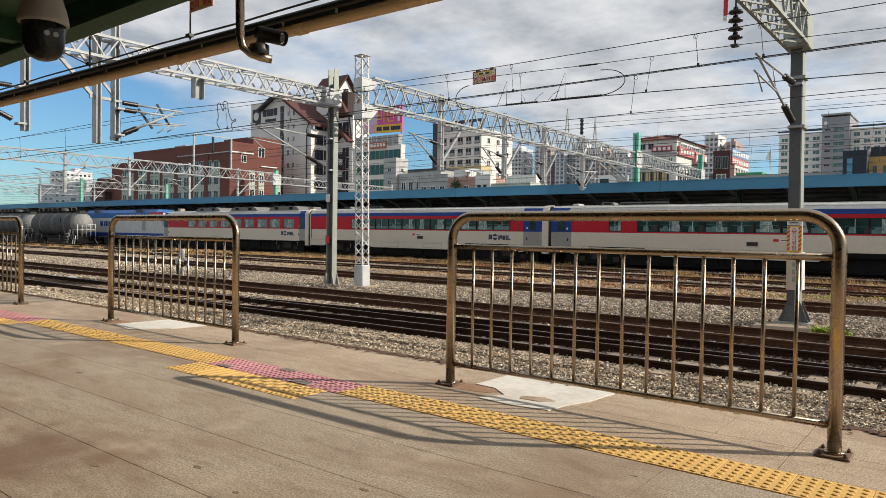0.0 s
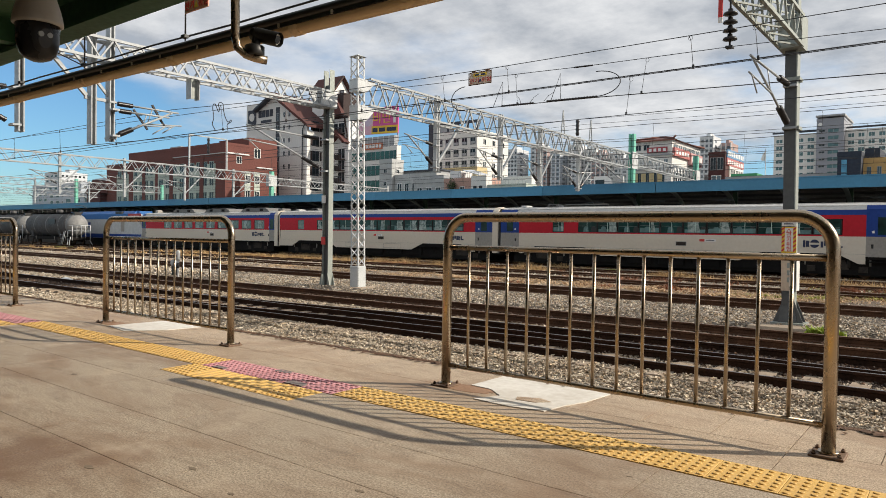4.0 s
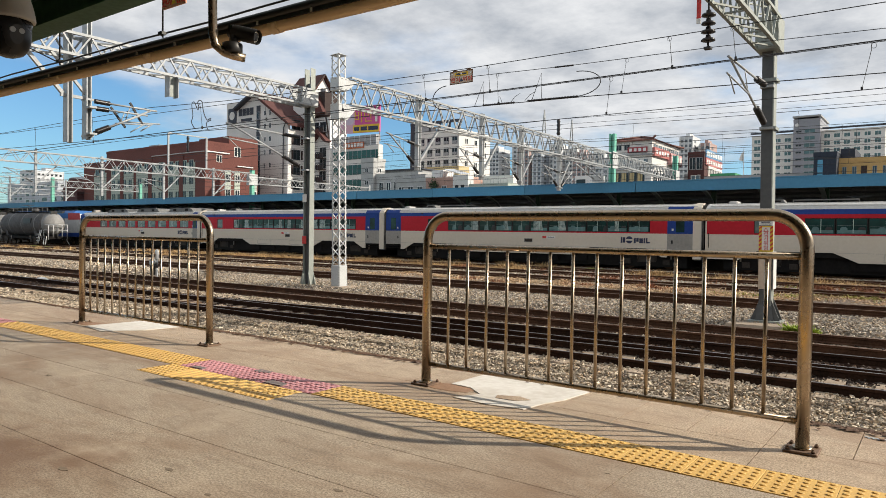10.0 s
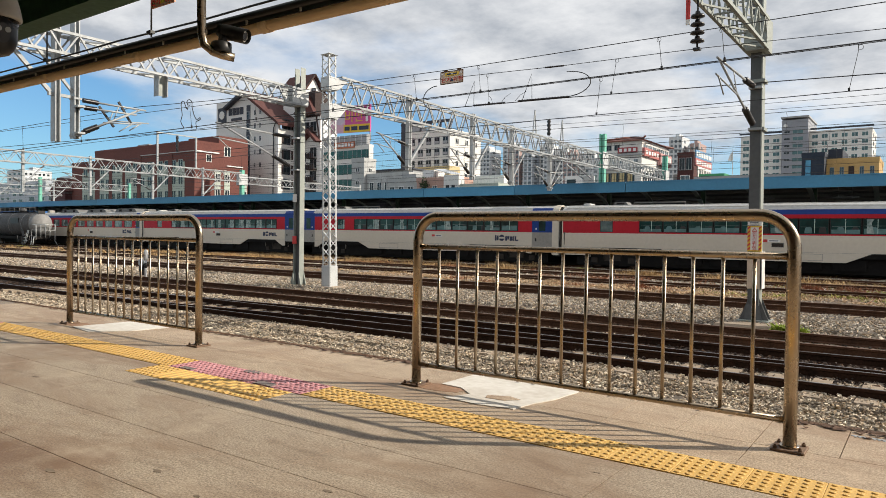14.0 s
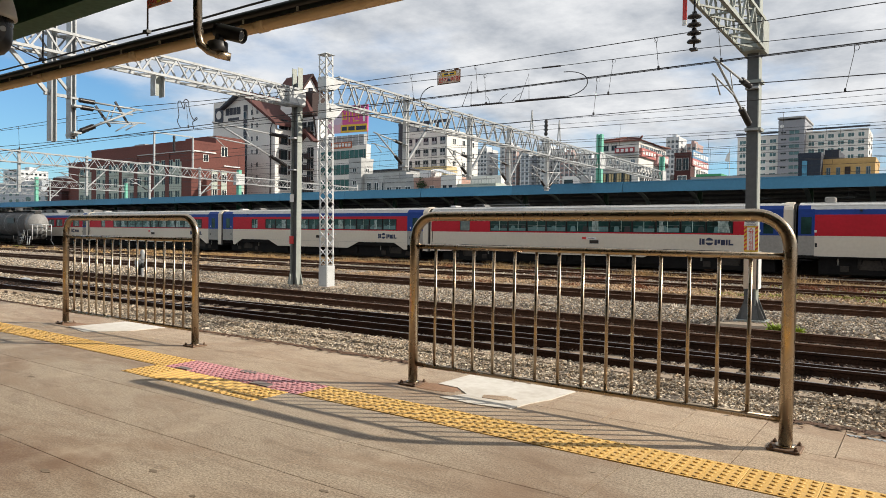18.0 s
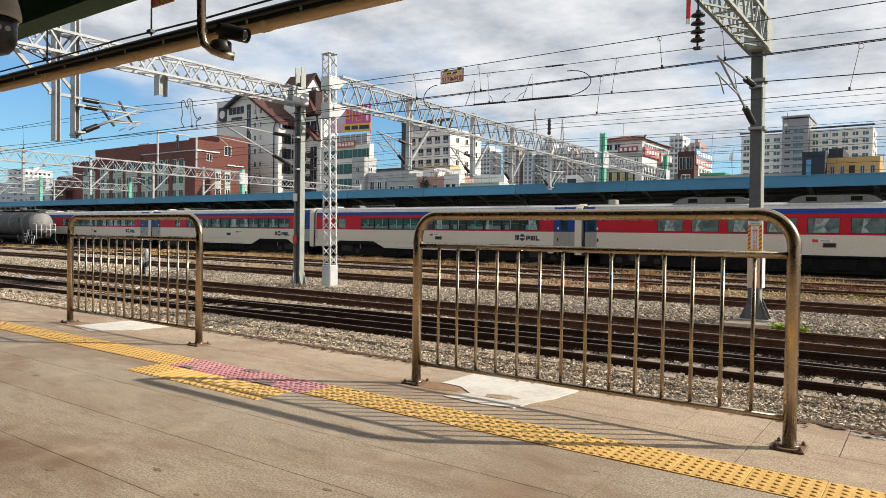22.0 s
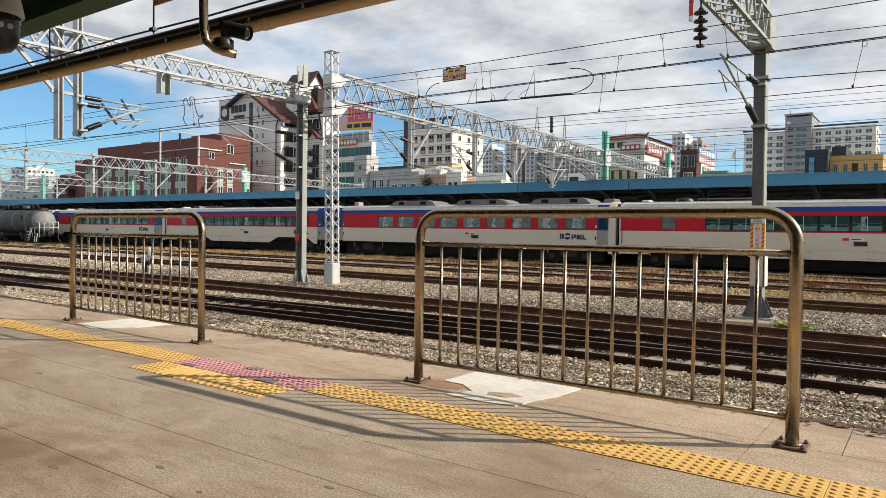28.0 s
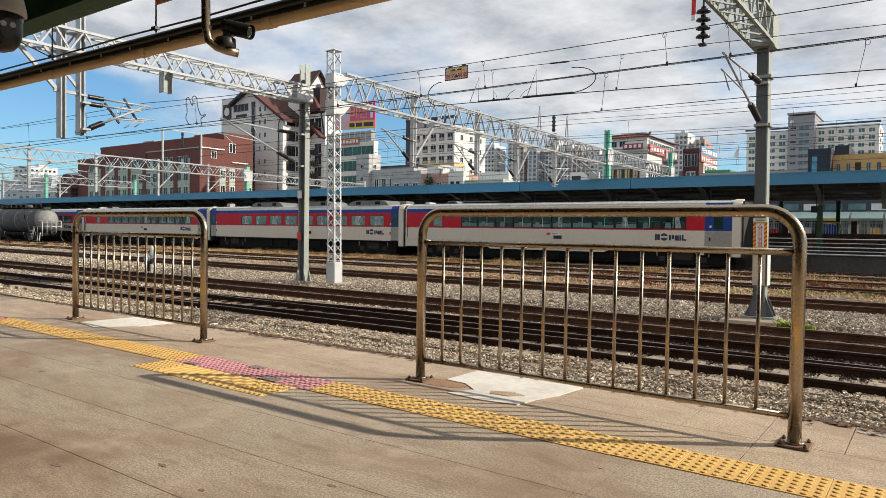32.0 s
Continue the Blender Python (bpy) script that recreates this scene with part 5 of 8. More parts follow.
# warning board
bd = part("warning_board", Mesh().box((-0.15, -0.175, 0.78), (0.15, -0.155, 1.36)), M["yellow"], rp, "yellow and red striped electric danger board")
for side in (-1, 1):
    for k in range(6):
        z_ = 0.80 + k * 0.095
        x_a, x_b = (0.088, 0.149) if side > 0 else (-0.149, -0.088)
        part("stripe", Mesh().add([(x_a, -0.177, z_), (x_b, -0.177, z_ + 0.05), (x_b, -0.177, z_ + 0.095), (x_a, -0.177, z_ + 0.045)], [(0, 1, 2, 3)]), M["red"], bd)
part("panel", Mesh().box((-0.085, -0.18, 0.81), (0.085, -0.175, 1.33)), M["white"], bd)
for k, ch in enumerate("전기위험"):
    letters("letter", ch, 0.115, M["red"], bd, pose(0.0, -0.182, 1.18 - k * 0.108))
part("triangle", Mesh().add([(-0.06, -0.183, 1.235), (0.06, -0.183, 1.235), (0, -0.183, 1.325)], [(0, 1, 2)]), M["red"], bd)
part("triangle_field", Mesh().add([(-0.036, -0.185, 1.248), (0.036, -0.185, 1.248), (0, -0.185, 1.303)], [(0, 1, 2)]), M["white"], bd)
part("notice", Mesh().box((-0.15, -0.175, 1.375), (0.15, -0.155, 1.46)), M["white"], rp)
part("notice_bars", Mesh().box((-0.1, -0.178, 1.43), (0.08, -0.175, 1.445)).box((-0.1, -0.178, 1.40), (0.1, -0.178, 1.412)), M["mark"], rp)
lowb = part("lower_board", Mesh().box((-0.15, -0.172, -0.07), (0.12, -0.152, 0.775)), M["board"], rp, "faded pinkish board below the warning sign")
for z_ in (0.12, 0.28, 0.44, 0.6):
    part("text_bar", Mesh().box((-0.03, -0.176, z_), (0.04, -0.172, z_ + 0.11)), M["pole"], lowb)
part("white_edge_board", Mesh().box((0.152, -0.165, -0.07), (0.165, 0.165, 0.78)), M["white"], rp)
cantilever(rp, -0.02, -0.15, 4.5, 3.56, -3.4, 4.42, 0.024)
part("band", Mesh().box((-0.17, -0.19, 3.53), (0.17, 0.19, 3.6)).box((-0.17, -0.19, 4.62), (0.17, 0.19, 4.69)), M["pole"], rp)
g3 = thing("gantry_girder", "dark grey lattice girder from the pole towards the near platform", "gantry", at=pose(-0.05, 0, 0))
truss(g3, (-3.28, 4.6), (-3.28, 16.8), 6.0, 5.35, 0.44, 16, M["pole"])
part("end_plate", Mesh().box((-3.52, 16.6, 5.3), (-3.04, 17.25, 6.03)), M["pole"], g3)
hi_ = thing("string_insulator", "brown disc insulator string hanging from the girder", "insulator", at=pose(-3.50, 12.64, 0))
for k in range(4):
    z_ = 4.57 + k * 0.147
    part("disc", Mesh().tube([(0, 0, z_ - 0.02), (0, 0, z_), (0, 0, z_ + 0.035), (0, 0, z_ + 0.05), (0, 0, z_ + 0.10)], [0.05, 0.125, 0.11, 0.05, 0.04], 14), M["insul"], hi_)
part("hanger", Mesh().tube([(0, 0, 4.48), (0, 0, 5.36)], 0.018, 6).box((-0.06, -0.06, 4.42), (0.06, 0.06, 4.46)), M["black"], hi_)
fl = thing("marker_flag", "small red and white marker plate hung under the girder", "marker", at=pose(-3.50, 12.05, 4.84))
part("red_half", Mesh().box((-0.035, -0.01, -0.03), (0.035, 0.01, 0.34)), M["red"], fl)
part("white_half", Mesh().box((-0.035, -0.01, -0.12), (0.035, 0.01, -0.03)), M["white"], fl)
part("wire_hanger", Mesh().tube([(0, 0, 0.34), (0, 0, 0.54)], 0.006, 5), M["black"], fl)

# far gantries beyond on the left
def far_gantry(x, y0, y1, zt, zb, posts, label):
    f = thing("gantry_girder", label, "gantry")
    truss(f, (x, y0), (x, y1), zt, zb, 0.6, int((y1 - y0) / 1.4), M["galv"], chord=0.085, web=0.05)
    for y in posts:
        part("drop_post", Mesh().box((x - 0.1, y - 0.1, zb - 2.6), (x + 0.1, y + 0.1, zt + 0.2)), M["galv"], f)
        part("post_brace", Mesh().beam((x, y + 0.1, zb - 1.8), (x, y + 1.9, zb), 0.11), M["galv"], f)
        cantilever(f, x, y, zb - 0.8, zb - 1.8, y - 2.4 if y < y1 - 6 else y + 2.4, zb - 0.6, 0.04)
    return f


far_gantry(-66.0, 18.0, 51.5, 7.9, 6.9, (28.0, 34.0, 40.5, 46.5), "pale lattice girder of the second gantry")
for y in (51.8,):
    gp = thing("gantry_post", "teal green steel gantry post", "post", "gantry posts", at=pose(-66.0, y, 0))
    part("shaft", Mesh().box((-0.22, -0.22, -0.95), (0.22, 0.22, 8.3), 0.03), M["teal"], gp)
    part("gusset", Mesh().box((-0.26, -0.6, 6.5), (0.26, 0.6, 7.8)), M["white_paint"], gp)
fg2 = far_gantry(-66.0, 52.5, 72.0, 7.5, 6.7, (), "pale lattice girder continuing beyond the teal post")
part("end_post", Mesh().box((-66.15, 71.9, -1.34), (-65.85, 72.2, 7.9)), M["galv"], fg2)
far_gantry(-112.0, 22.0, 64.0, 8.6, 7.6, (44.0, 52.0), "distant pale lattice girder")
for y in (64.4, 50.0):
    gp = thing("gantry_post", "teal green steel gantry post", "post", "gantry posts", at=pose(-112.0, y, 0))
    part("shaft", Mesh().box((-0.22, -0.22, -0.95), (0.22, 0.22, 9.0), 0.03), M["teal"], gp)
far_gantry(-160.0, 24.0, 76.0, 9.6, 8.5, (36.0, 50.0), "very distant pale lattice girder")
hf = thing("horn_frame", "tall pale frame with insulator on the second gantry", "frame", at=pose(-66.0, 41.0, 7.9))
part("leg", Mesh().beam((0, 0, 0), (0, 0, 3.4), 0.16), M["galv"], hf)
part("leg", Mesh().beam((0, 4.6, 0), (0, 4.6, 3.4), 0.16), M["galv"], hf)
part("crossbar", Mesh().beam((0, 0, 3.4), (0, 4.6, 3.4), 0.12), M["galv"], hf)
m = Mesh(); rod_insulator(m, (0, 2.3, 1.6), (0, 2.3, 3.3), 0.16, 4)
part("insulator", m, M["insul"], hf)

# wires: messenger and contact wires sag a little between supports; droppers tie them
def catenary(y, zm, zc, x0, x1, label, span=46.0, sag=0.25, r=0.011, drop=4.6, phase=0.0, wave=0.0):
    w = thing("overhead_wire", label, "wire", "overhead wires")
    def z_at(x, base, s):
        u = ((x + 18 + phase) / span) % 1.0
        return base - s * 4 * u * (1 - u)
    xs = np.linspace(x0, x1, 60)
    part("messenger_wire", Mesh().tube([(x, y, z_at(x, zm, sag)) for x in xs], r, 5), M["wire"], w)
    if zc is not None:
        part("contact_wire", Mesh().tube([(x, y + wave * math.sin((x + 18) / span * math.pi), zc) for x in xs], r, 5), M["wire"], w)
        x = x1 - 1.3 - phase % 2
        while x > max(x0, -70):
            zt = z_at(x, zm, sag)
            part("dropper", Mesh().tube([(x, y, zt), (x + 0.02, y, zt - 0.1), (x, y, zc)], r * 0.55, 4), M["wire"], w)
            x -= drop
    return w


# the pair that follows the turnout: held over the first track at the girder, then drawn away to the second
w1 = thing("overhead_wire", "messenger and contact wire drawn from the first track to the second", "wire", "overhead wires")
MESS = [(-170, 11.0, 4.60), (-60, 11.0, 4.66), (-18.63, 11.0, 4.60), (-16.3, 11.72, 4.66), (-13.6, 12.55, 4.80), (-9.6, 13.78, 5.09), (30, 13.8, 5.11)]
CONT = [(-170, 11.0, 3.80), (-18.63, 11.0, 3.83), (-13.6, 12.55, 4.19), (-9.6, 13.78, 4.46), (30, 13.8, 4.47)]


def on_wire(pts, x):
    for p, q in zip(pts, pts[1:]):
        if p[0] <= x <= q[0]:
            return Vector(p).lerp(Vector(q), (x - p[0]) / (q[0] - p[0]))


part("messenger_wire", Mesh().tube(MESS, 0.009, 5), M["wire"], w1)
part("contact_wire", Mesh().tube(CONT, 0.012, 5), M["wire"], w1)
for x_ in (-34, -30, -26, -22, -17.0, -15.0, -12.8, -10.6, -8.9, -4.6, -3.4, 1.0):
    p_, q_ = on_wire(MESS, x_), on_wire(CONT, x_ + 0.1)
    part("dropper", Mesh().tube([p_, p_.lerp(q_, 0.15) + Vector((0.03, 0, 0)), q_], 0.0055, 4), M["wire"], w1)
    part("dropper_loop", Mesh().tube([(p_.x + 0.035 + 0.04 * math.sin(u_), p_.y, p_.z - 0.05 + 0.045 * math.cos(u_)) for u_ in np.linspace(0, 6.28, 11)], 0.004, 4), M["wire"], w1)
    part("dropper_clamp", Mesh().box((q_.x - 0.02, q_.y - 0.015, q_.z - 0.03), (q_.x + 0.02, q_.y + 0.015, q_.z + 0.05)), M["wire"], w1)
w4 = thing("overhead_wire", "thin black wire beside the contact wire, held by the pole's bracket", "wire", "overhead wires")
part("contact_wire", Mesh().tube([(-34, 13.2, 4.28), (-6.5, 13.62, 4.40), (30, 13.7, 4.42)], 0.008, 5), M["wire"], w4)
catenary(16.2, 4.12, None, -170, 30, "contact wire beside the masts", sag=0.02, r=0.009)
w2 = thing("overhead_wire", "messenger wire drawn slowly across the tracks", "wire", "overhead wires")
W2P = [(-30, 10.6, 4.5), (-17.06, 12.6, 4.82), (-11.94, 14.2, 5.07), (-7.35, 15.0, 5.13), (-4.25, 15.6, 5.24), (-0.97, 16.2, 5.28), (30, 22.0, 5.8)]
part("messenger_wire", Mesh().tube(W2P, 0.008, 5), M["wire"], w2)
part("splice", Mesh().tube([(-7.7, 14.94, 5.125), (-7.25, 15.02, 5.133)], 0.02, 6), M["insul"], w2)
for a_, b_ in (((-6.05, 15.25, 5.176), (-6.2, 15.4, 4.42)), ((-9.2, 14.68, 5.106), (-9.3, 14.98, 4.42)), ((-5.75, 13.63, 4.40), (-6.9, 16.2, 4.12)), ((-1.1, 13.67, 4.41), (-1.45, 16.2, 4.12))):
    part("dropper", Mesh().tube([a_, Vector(a_).lerp(Vector(b_), 0.12) + Vector((0.02, 0, 0)), b_], 0.005, 4), M["wire"], w2)
    part("dropper_loop", Mesh().tube([(a_[0] + 0.035 + 0.04 * math.sin(u_), a_[1], a_[2] - 0.05 + 0.045 * math.cos(u_)) for u_ in np.linspace(0, 6.28, 11)], 0.004, 4), M["wire"], w2)
    part("dropper_clamp", Mesh().box((b_[0] - 0.02, b_[1] - 0.015, b_[2] - 0.02), (b_[0] + 0.02, b_[1] + 0.015, b_[2] + 0.05)), M["wire"], w2)
catenary(20.6, 4.75, 3.92, -170, 40, "messenger and contact wire over the third track", sag=0.25, r=0.008, phase=0.6)
catenary(24.6, 4.95, 4.2, -170, 40, "overhead wires over the sidings", sag=0.3, r=0.007)
catenary(28.7, 5.5, 4.5, -170, 40, "overhead wires over the sidings", sag=0.35, r=0.009, phase=2)
catenary(33.0, 5.5, 4.5, -170, 40, "overhead wires over the sidings", sag=0.35, r=0.009, phase=5)
catenary(36.4, 5.6, 4.6, -170, 40, "overhead wires over the sidings", sag=0.35, r=0.0095, phase=3)
catenary(40.6, 5.7, 4.6, -170, 60, "overhead wires over the train's track", sag=0.35, r=0.010, phase=7)
for y, z in ((33.6, 7.4), (34.4, 7.25)):
    catenary(y, z, None, -170, 40, "single black feeder wire on the gantry horns", sag=0.3, r=0.009)

# yellow warning board hung on a wire, section insulator and loop
sg = thing("wire_sign", "yellow and white electric danger board hung on an overhead wire", "sign", at=pose(-9.62, 13.78, 4.99) @ Matrix.Diagonal((1, 1, 0.76, 1)))
part("board", Mesh().box((-0.32, -0.02, -0.30), (0.32, 0.0, 0.06), 0.004), M["board"], sg)
part("frame", Mesh().box((-0.34, -0.03, -0.33), (0.34, -0.021, -0.30)).box((-0.34, -0.03, 0.06), (0.34, -0.021, 0.085)).box((-0.34, -0.03, -0.3), (-0.32, -0.021, 0.06)).box((0.32, -0.03, -0.3), (0.34, -0.021, 0.06)), M["rust_dirt"], sg)
part("top_band", Mesh().box((-0.2, -0.026, -0.07), (0.2, -0.021, 0.04)), M["yellow"], sg)
for u_ in (-0.15, 0.03):
    part("text_bar", Mesh().box((u_, -0.029, -0.04), (u_ + 0.12, -0.026, 0.01)), M["mark"], sg)
letters("letters", "전기", 0.16, M["red"], sg, pose(-0.17, -0.024, -0.2))
letters("letters", "위험", 0.16, M["red"], sg, pose(0.18, -0.024, -0.2))
for u_ in (-0.28, 0.0, 0.28):
    part("stud", Mesh().tube([(u_, -0.021, 0.0), (u_, -0.03, 0.0)], 0.028, 10), M["white"], sg)
part("triangle", Mesh().add([(-0.06, -0.025, -0.25), (0.06, -0.025, -0.25), (0, -0.025, -0.14)], [(0, 1, 2)]), M["mark"], sg)
for x_ in (-0.2, 0.2):
    part("clip", Mesh().box((x_ - 0.05, -0.02, 0.085), (x_ + 0.05, 0.025, 0.14)), M["rust_dirt"], sg)
sw = thing("overhead_wire", "black contact wire crossing from one track to another", "wire", "overhead wires")
part("contact_wire", Mesh().tube([(30, 22.0, 4.4), (-1.1, 16.18, 4.4), (-7.1, 15.2, 4.4), (-10.3, 14.87, 4.4), (-40, 11.5, 4.4)], 0.011, 5), M["wire"], sw)
si = thing("section_insulator", "black section insulator bars hanging in the contact wire", "insulator")
m = Mesh(); rod_insulator(m, (-9.75, 14.93, 4.41), (-8.85, 15.02, 4.41), 0.03, 14)
part("rod", m, M["insul"], si)
m = Mesh(); rod_insulator(m, (-8.5, 15.05, 4.42), (-7.2, 15.19, 4.42), 0.03, 18)
part("rod", m, M["insul"], si)
for xa in (-9.9, -8.2):
    part("hanger", Mesh().tube([(xa - 0.12, 14.95, 4.41), (xa, 15.2, 5.1), (xa + 0.12, 15.0, 4.41)], 0.008, 5), M["wire"], si)
for xa, dx in ((-9.2, -0.05), (-8.95, 0.12), (-8.55, 0.14)):
    part("horn", Mesh().tube([(xa, 15.0, 4.42), (xa + dx, 15.0, 4.55), (xa + dx * 2.2, 15.0, 4.62)], 0.006, 5), M["wire"], si)
part("jumper", Mesh().tube([(-7.25 + 0.62 * math.sin(a_), 15.19, 4.72 - 0.3 * math.cos(a_)) for a_ in np.linspace(0.0, math.pi, 14)], 0.011, 6), M["wire"], si)
part("jumper", Mesh().tube([(-10.9 - 0.45 * math.sin(a_), 14.9, 4.72 - 0.32 * math.cos(a_)) for a_ in np.linspace(0.0, math.pi, 14)], 0.011, 6), M["wire"], si)
lp = thing("wire_loop", "black jumper loop hanging between two overhead wires", "wire")
LOOP = [Vector((x_ * 1.11, 11.71, 1.06 + (z_ - 1.06) * 1.11)) for x_, z_ in ((-15.8, 3.72), (-15.93, 3.89), (-15.87, 4.05), (-15.92, 4.35), (-15.81, 4.4), (-15.73, 4.28), (-15.65, 4.18), (-15.62, 4.27), (-15.67, 4.37), (-15.57, 4.42), (-15.46, 4.35), (-15.44, 4.21), (-15.36, 4.01), (-15.24, 3.88), (-15.12, 3.92), (-15.11, 3.87), (-15.28, 3.81), (-15.22, 3.61))]
fine_ = []
for a_, b_, c_, d_ in zip([LOOP[0]] + LOOP[:-2], LOOP[:-1], LOOP[1:], LOOP[2:] + [LOOP[-1]]):
    fine_ += [0.5 * (2 * b_ + (c_ - a_) * u + (2 * a_ - 5 * b_ + 4 * c_ - d_) * u * u + (3 * b_ - a_ - 3 * c_ + d_) * u ** 3) for u in (0.0, 0.25, 0.5, 0.75)]
part("loop", Mesh().tube(fine_, 0.012, 6), M["wire"], lp)

# ---------------------------------------------------------------- the town behind
def wallmat(name, col, col2=None, fine=3.0):
    return surf(name, col, col2, rough=0.85, fine=fine, big=0.15, bump=0.05)


B = {
    "brick": wallmat("red brick facade", (0.165, 0.055, 0.043), (0.105, 0.036, 0.03)),
    "mint": wallmat("pale green panel", (0.46, 0.52, 0.46), (0.38, 0.43, 0.38)),
    "cream": wallmat("pale render", (0.74, 0.73, 0.70), (0.62, 0.61, 0.58)),
    "white": wallmat("white render", (0.80, 0.80, 0.79), (0.68, 0.68, 0.67)),
    "grey": wallmat("grey concrete facade", (0.36, 0.37, 0.38), (0.28, 0.29, 0.3)),
    "lowgrey": wallmat("stained pale concrete", (0.50, 0.51, 0.50), (0.36, 0.365, 0.36), 1.2),
    "dark": wallmat("dark slate facade", (0.06, 0.07, 0.09), (0.045, 0.05, 0.065)),
    "navy": wallmat("dark navy cladding", (0.028, 0.038, 0.06), (0.02, 0.028, 0.045)),
    "ochre": wallmat("ochre facade", (0.56, 0.37, 0.15), (0.46, 0.30, 0.12)),
    "pink": wallmat("pink render", (0.52, 0.33, 0.27), (0.42, 0.26, 0.21)),
    "timber": wallmat("dark brown timber", (0.05, 0.03, 0.028), (0.03, 0.02, 0.018)),
    "maroon": wallmat("maroon tile", (0.085, 0.03, 0.03), (0.055, 0.02, 0.02)),
    "roof": wallmat("maroon roof tile", (0.10, 0.035, 0.03), (0.07, 0.025, 0.022), 6),
    # far walls: paled and greyed, distance haze is part of the colour
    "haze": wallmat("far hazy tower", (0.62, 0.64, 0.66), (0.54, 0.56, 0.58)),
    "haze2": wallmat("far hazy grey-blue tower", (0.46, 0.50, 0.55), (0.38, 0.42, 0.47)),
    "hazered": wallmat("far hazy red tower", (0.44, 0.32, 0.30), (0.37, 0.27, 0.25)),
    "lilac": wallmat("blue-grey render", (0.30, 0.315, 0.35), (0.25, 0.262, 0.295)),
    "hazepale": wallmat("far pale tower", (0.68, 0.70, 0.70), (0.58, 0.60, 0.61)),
    "yellowish": wallmat("yellow render", (0.60, 0.50, 0.28), (0.5, 0.4, 0.22)),
}


def windows(par, x0, x1, y, z0, z1, nx, nz, fx, fz, glass_m, frame_m, face="front", split=True):
    """Rows of windows on one face; each is frame, panes and sill. face: front (towards -Y) or side (towards +X, x0..x1 then run along Y at x = y)."""
    sx, sz = (x1 - x0) / nx, (z1 - z0) / nz
    for i in range(nx):
        for j in range(nz):
            a, b = x0 + (i + 0.5 - fx / 2) * sx, x0 + (i + 0.5 + fx / 2) * sx
            c, d = z0 + (j + 0.5 - fz / 2) * sz, z0 + (j + 0.5 + fz / 2) * sz
            t = 0.05 * min(b - a, d - c) + 0.03
            if face == "front":
                bx = lambda m, u0, u1, w0, w1, p0, p1: m.box((u0, y - p1, w0), (u1, y - p0, w1))
            else:
                bx = lambda m, u0, u1, w0, w1, p0, p1: m.box((y + p0, u0, w0), (y + p1, u1, w1))
            mp = (lambda u, p, v: (u, y + p, v)) if face == "front" else (lambda u, p, v: (y - p, u, v))
            w = part("window", Mesh().ring((a - t, -0.07, c - t), (b + t, 0.0, d + t), t, mp), frame_m, par)
            if not split:
                g_ = Mesh(); bx(g_, a, b, c, d, 0.0, 0.02)
                part("pane", g_, glass_m, w)
                continue
            mu = Mesh()
            bx(mu, (a + b) / 2 - t / 2, (a + b) / 2 + t / 2, c, d, 0.0, 0.05)
            part("mullion", mu, frame_m, w)
            g_ = Mesh()
            bx(g_, a, b, c, d, 0.0, 0.02)
            part("pane", g_, glass_m, w)


def house(name, label, x0, x1, y0, y1, z, mat, cat="building", base=BED):
    h = thing(name, label, cat)
    part("wall", Mesh().box((x0, y0, base - 0.3), (x1, y1, z)), mat, h)
    par_ = Mesh()
    t = 0.25
    par_.box((x0 - 0.05, y0 - 0.05, z), (x1 + 0.05, y0 + t, z + 0.6)); par_.box((x0 - 0.05, y1 - t, z), (x1 + 0.05, y1 + 0.05, z + 0.6))
    par_.box((x0 - 0.05, y0 + t, z), (x0 + t, y1 - t, z + 0.6)); par_.box((x1 - t, y0 + t, z), (x1 + 0.05, y1 - t, z + 0.6))
    part("parapet", par_, mat, h)
    return h


# red brick school-like block with pale green panels
rb = house("brick_building", "red brick building with pale green panels and dark windows", -182, -138, 95, 110, 21.3, B["brick"])
part("stair_block", Mesh().box((-150, 101.5, 21.3), (-137.96, 109.9, 23.7)), B["brick"], rb)
for xa, xb, nw in ((-179.3, -168.5, 4), (-167.0, -154.3, 4), (-152.8, -141.8, 4)):
    part("panel", Mesh().box((xa, 94.88, 3.0), (xb, 95.0, 17.2)), B["mint"], rb)
    windows(rb, xa, xb, 94.88, 7.6, 18.4, nw, 3, 0.58, 0.56, M["win"], B["mint"])
for x_ in (-173.9, -160.65, -147.3):
    part("pilaster", Mesh().box((x_ - 0.8, 94.8, 3.0), (x_ + 0.8, 94.88, 19.4)), B["brick"], rb)
part("ledge", Mesh().box((-160, 94.8, 19.35), (-138.2, 95.0, 19.55)), B["lowgrey"], rb)
part("ledge", Mesh().box((-138, 95.0, 19.35), (-137.7, 101.5, 19.62)), B["white"], rb)
part("ledge", Mesh().box((-138, 103.8, 16.6), (-137.7, 108.4, 16.85)), B["white"], rb)
for y_, w_ in ((100.4, 1.6), (103.1, 1.6), (108.0, 1.7)):
    part("panel", Mesh().box((-138, y_, 3.0), (-137.92, y_ + w_, 15.6 if y_ < 108 else 13.0)), B["mint"], rb)
    windows(rb, y_ + 0.1, y_ + w_ - 0.1, -137.92, 4.5, 15.5, 1, 3, 0.85, 0.5, M["win"], B["white"], "side")
windows(rb, 102.9, 105.0, -138, 18.6, 21.6, 1, 1, 0.8, 0.7, M["win"], B["white"], "side")
windows(rb, 98.0, 99.6, -138, 17.0, 19.2, 1, 1, 0.8, 0.7, M["win"], B["white"], "side")
part("roof_unit", Mesh().box((-170, 100, 21.3), (-165, 103, 23.3)), B["grey"], rb)
rb2 = house("brick_building", "lower dark red brick wing with pale panels", -195.4, -182, 95.6, 108, 18.8, B["brick"])
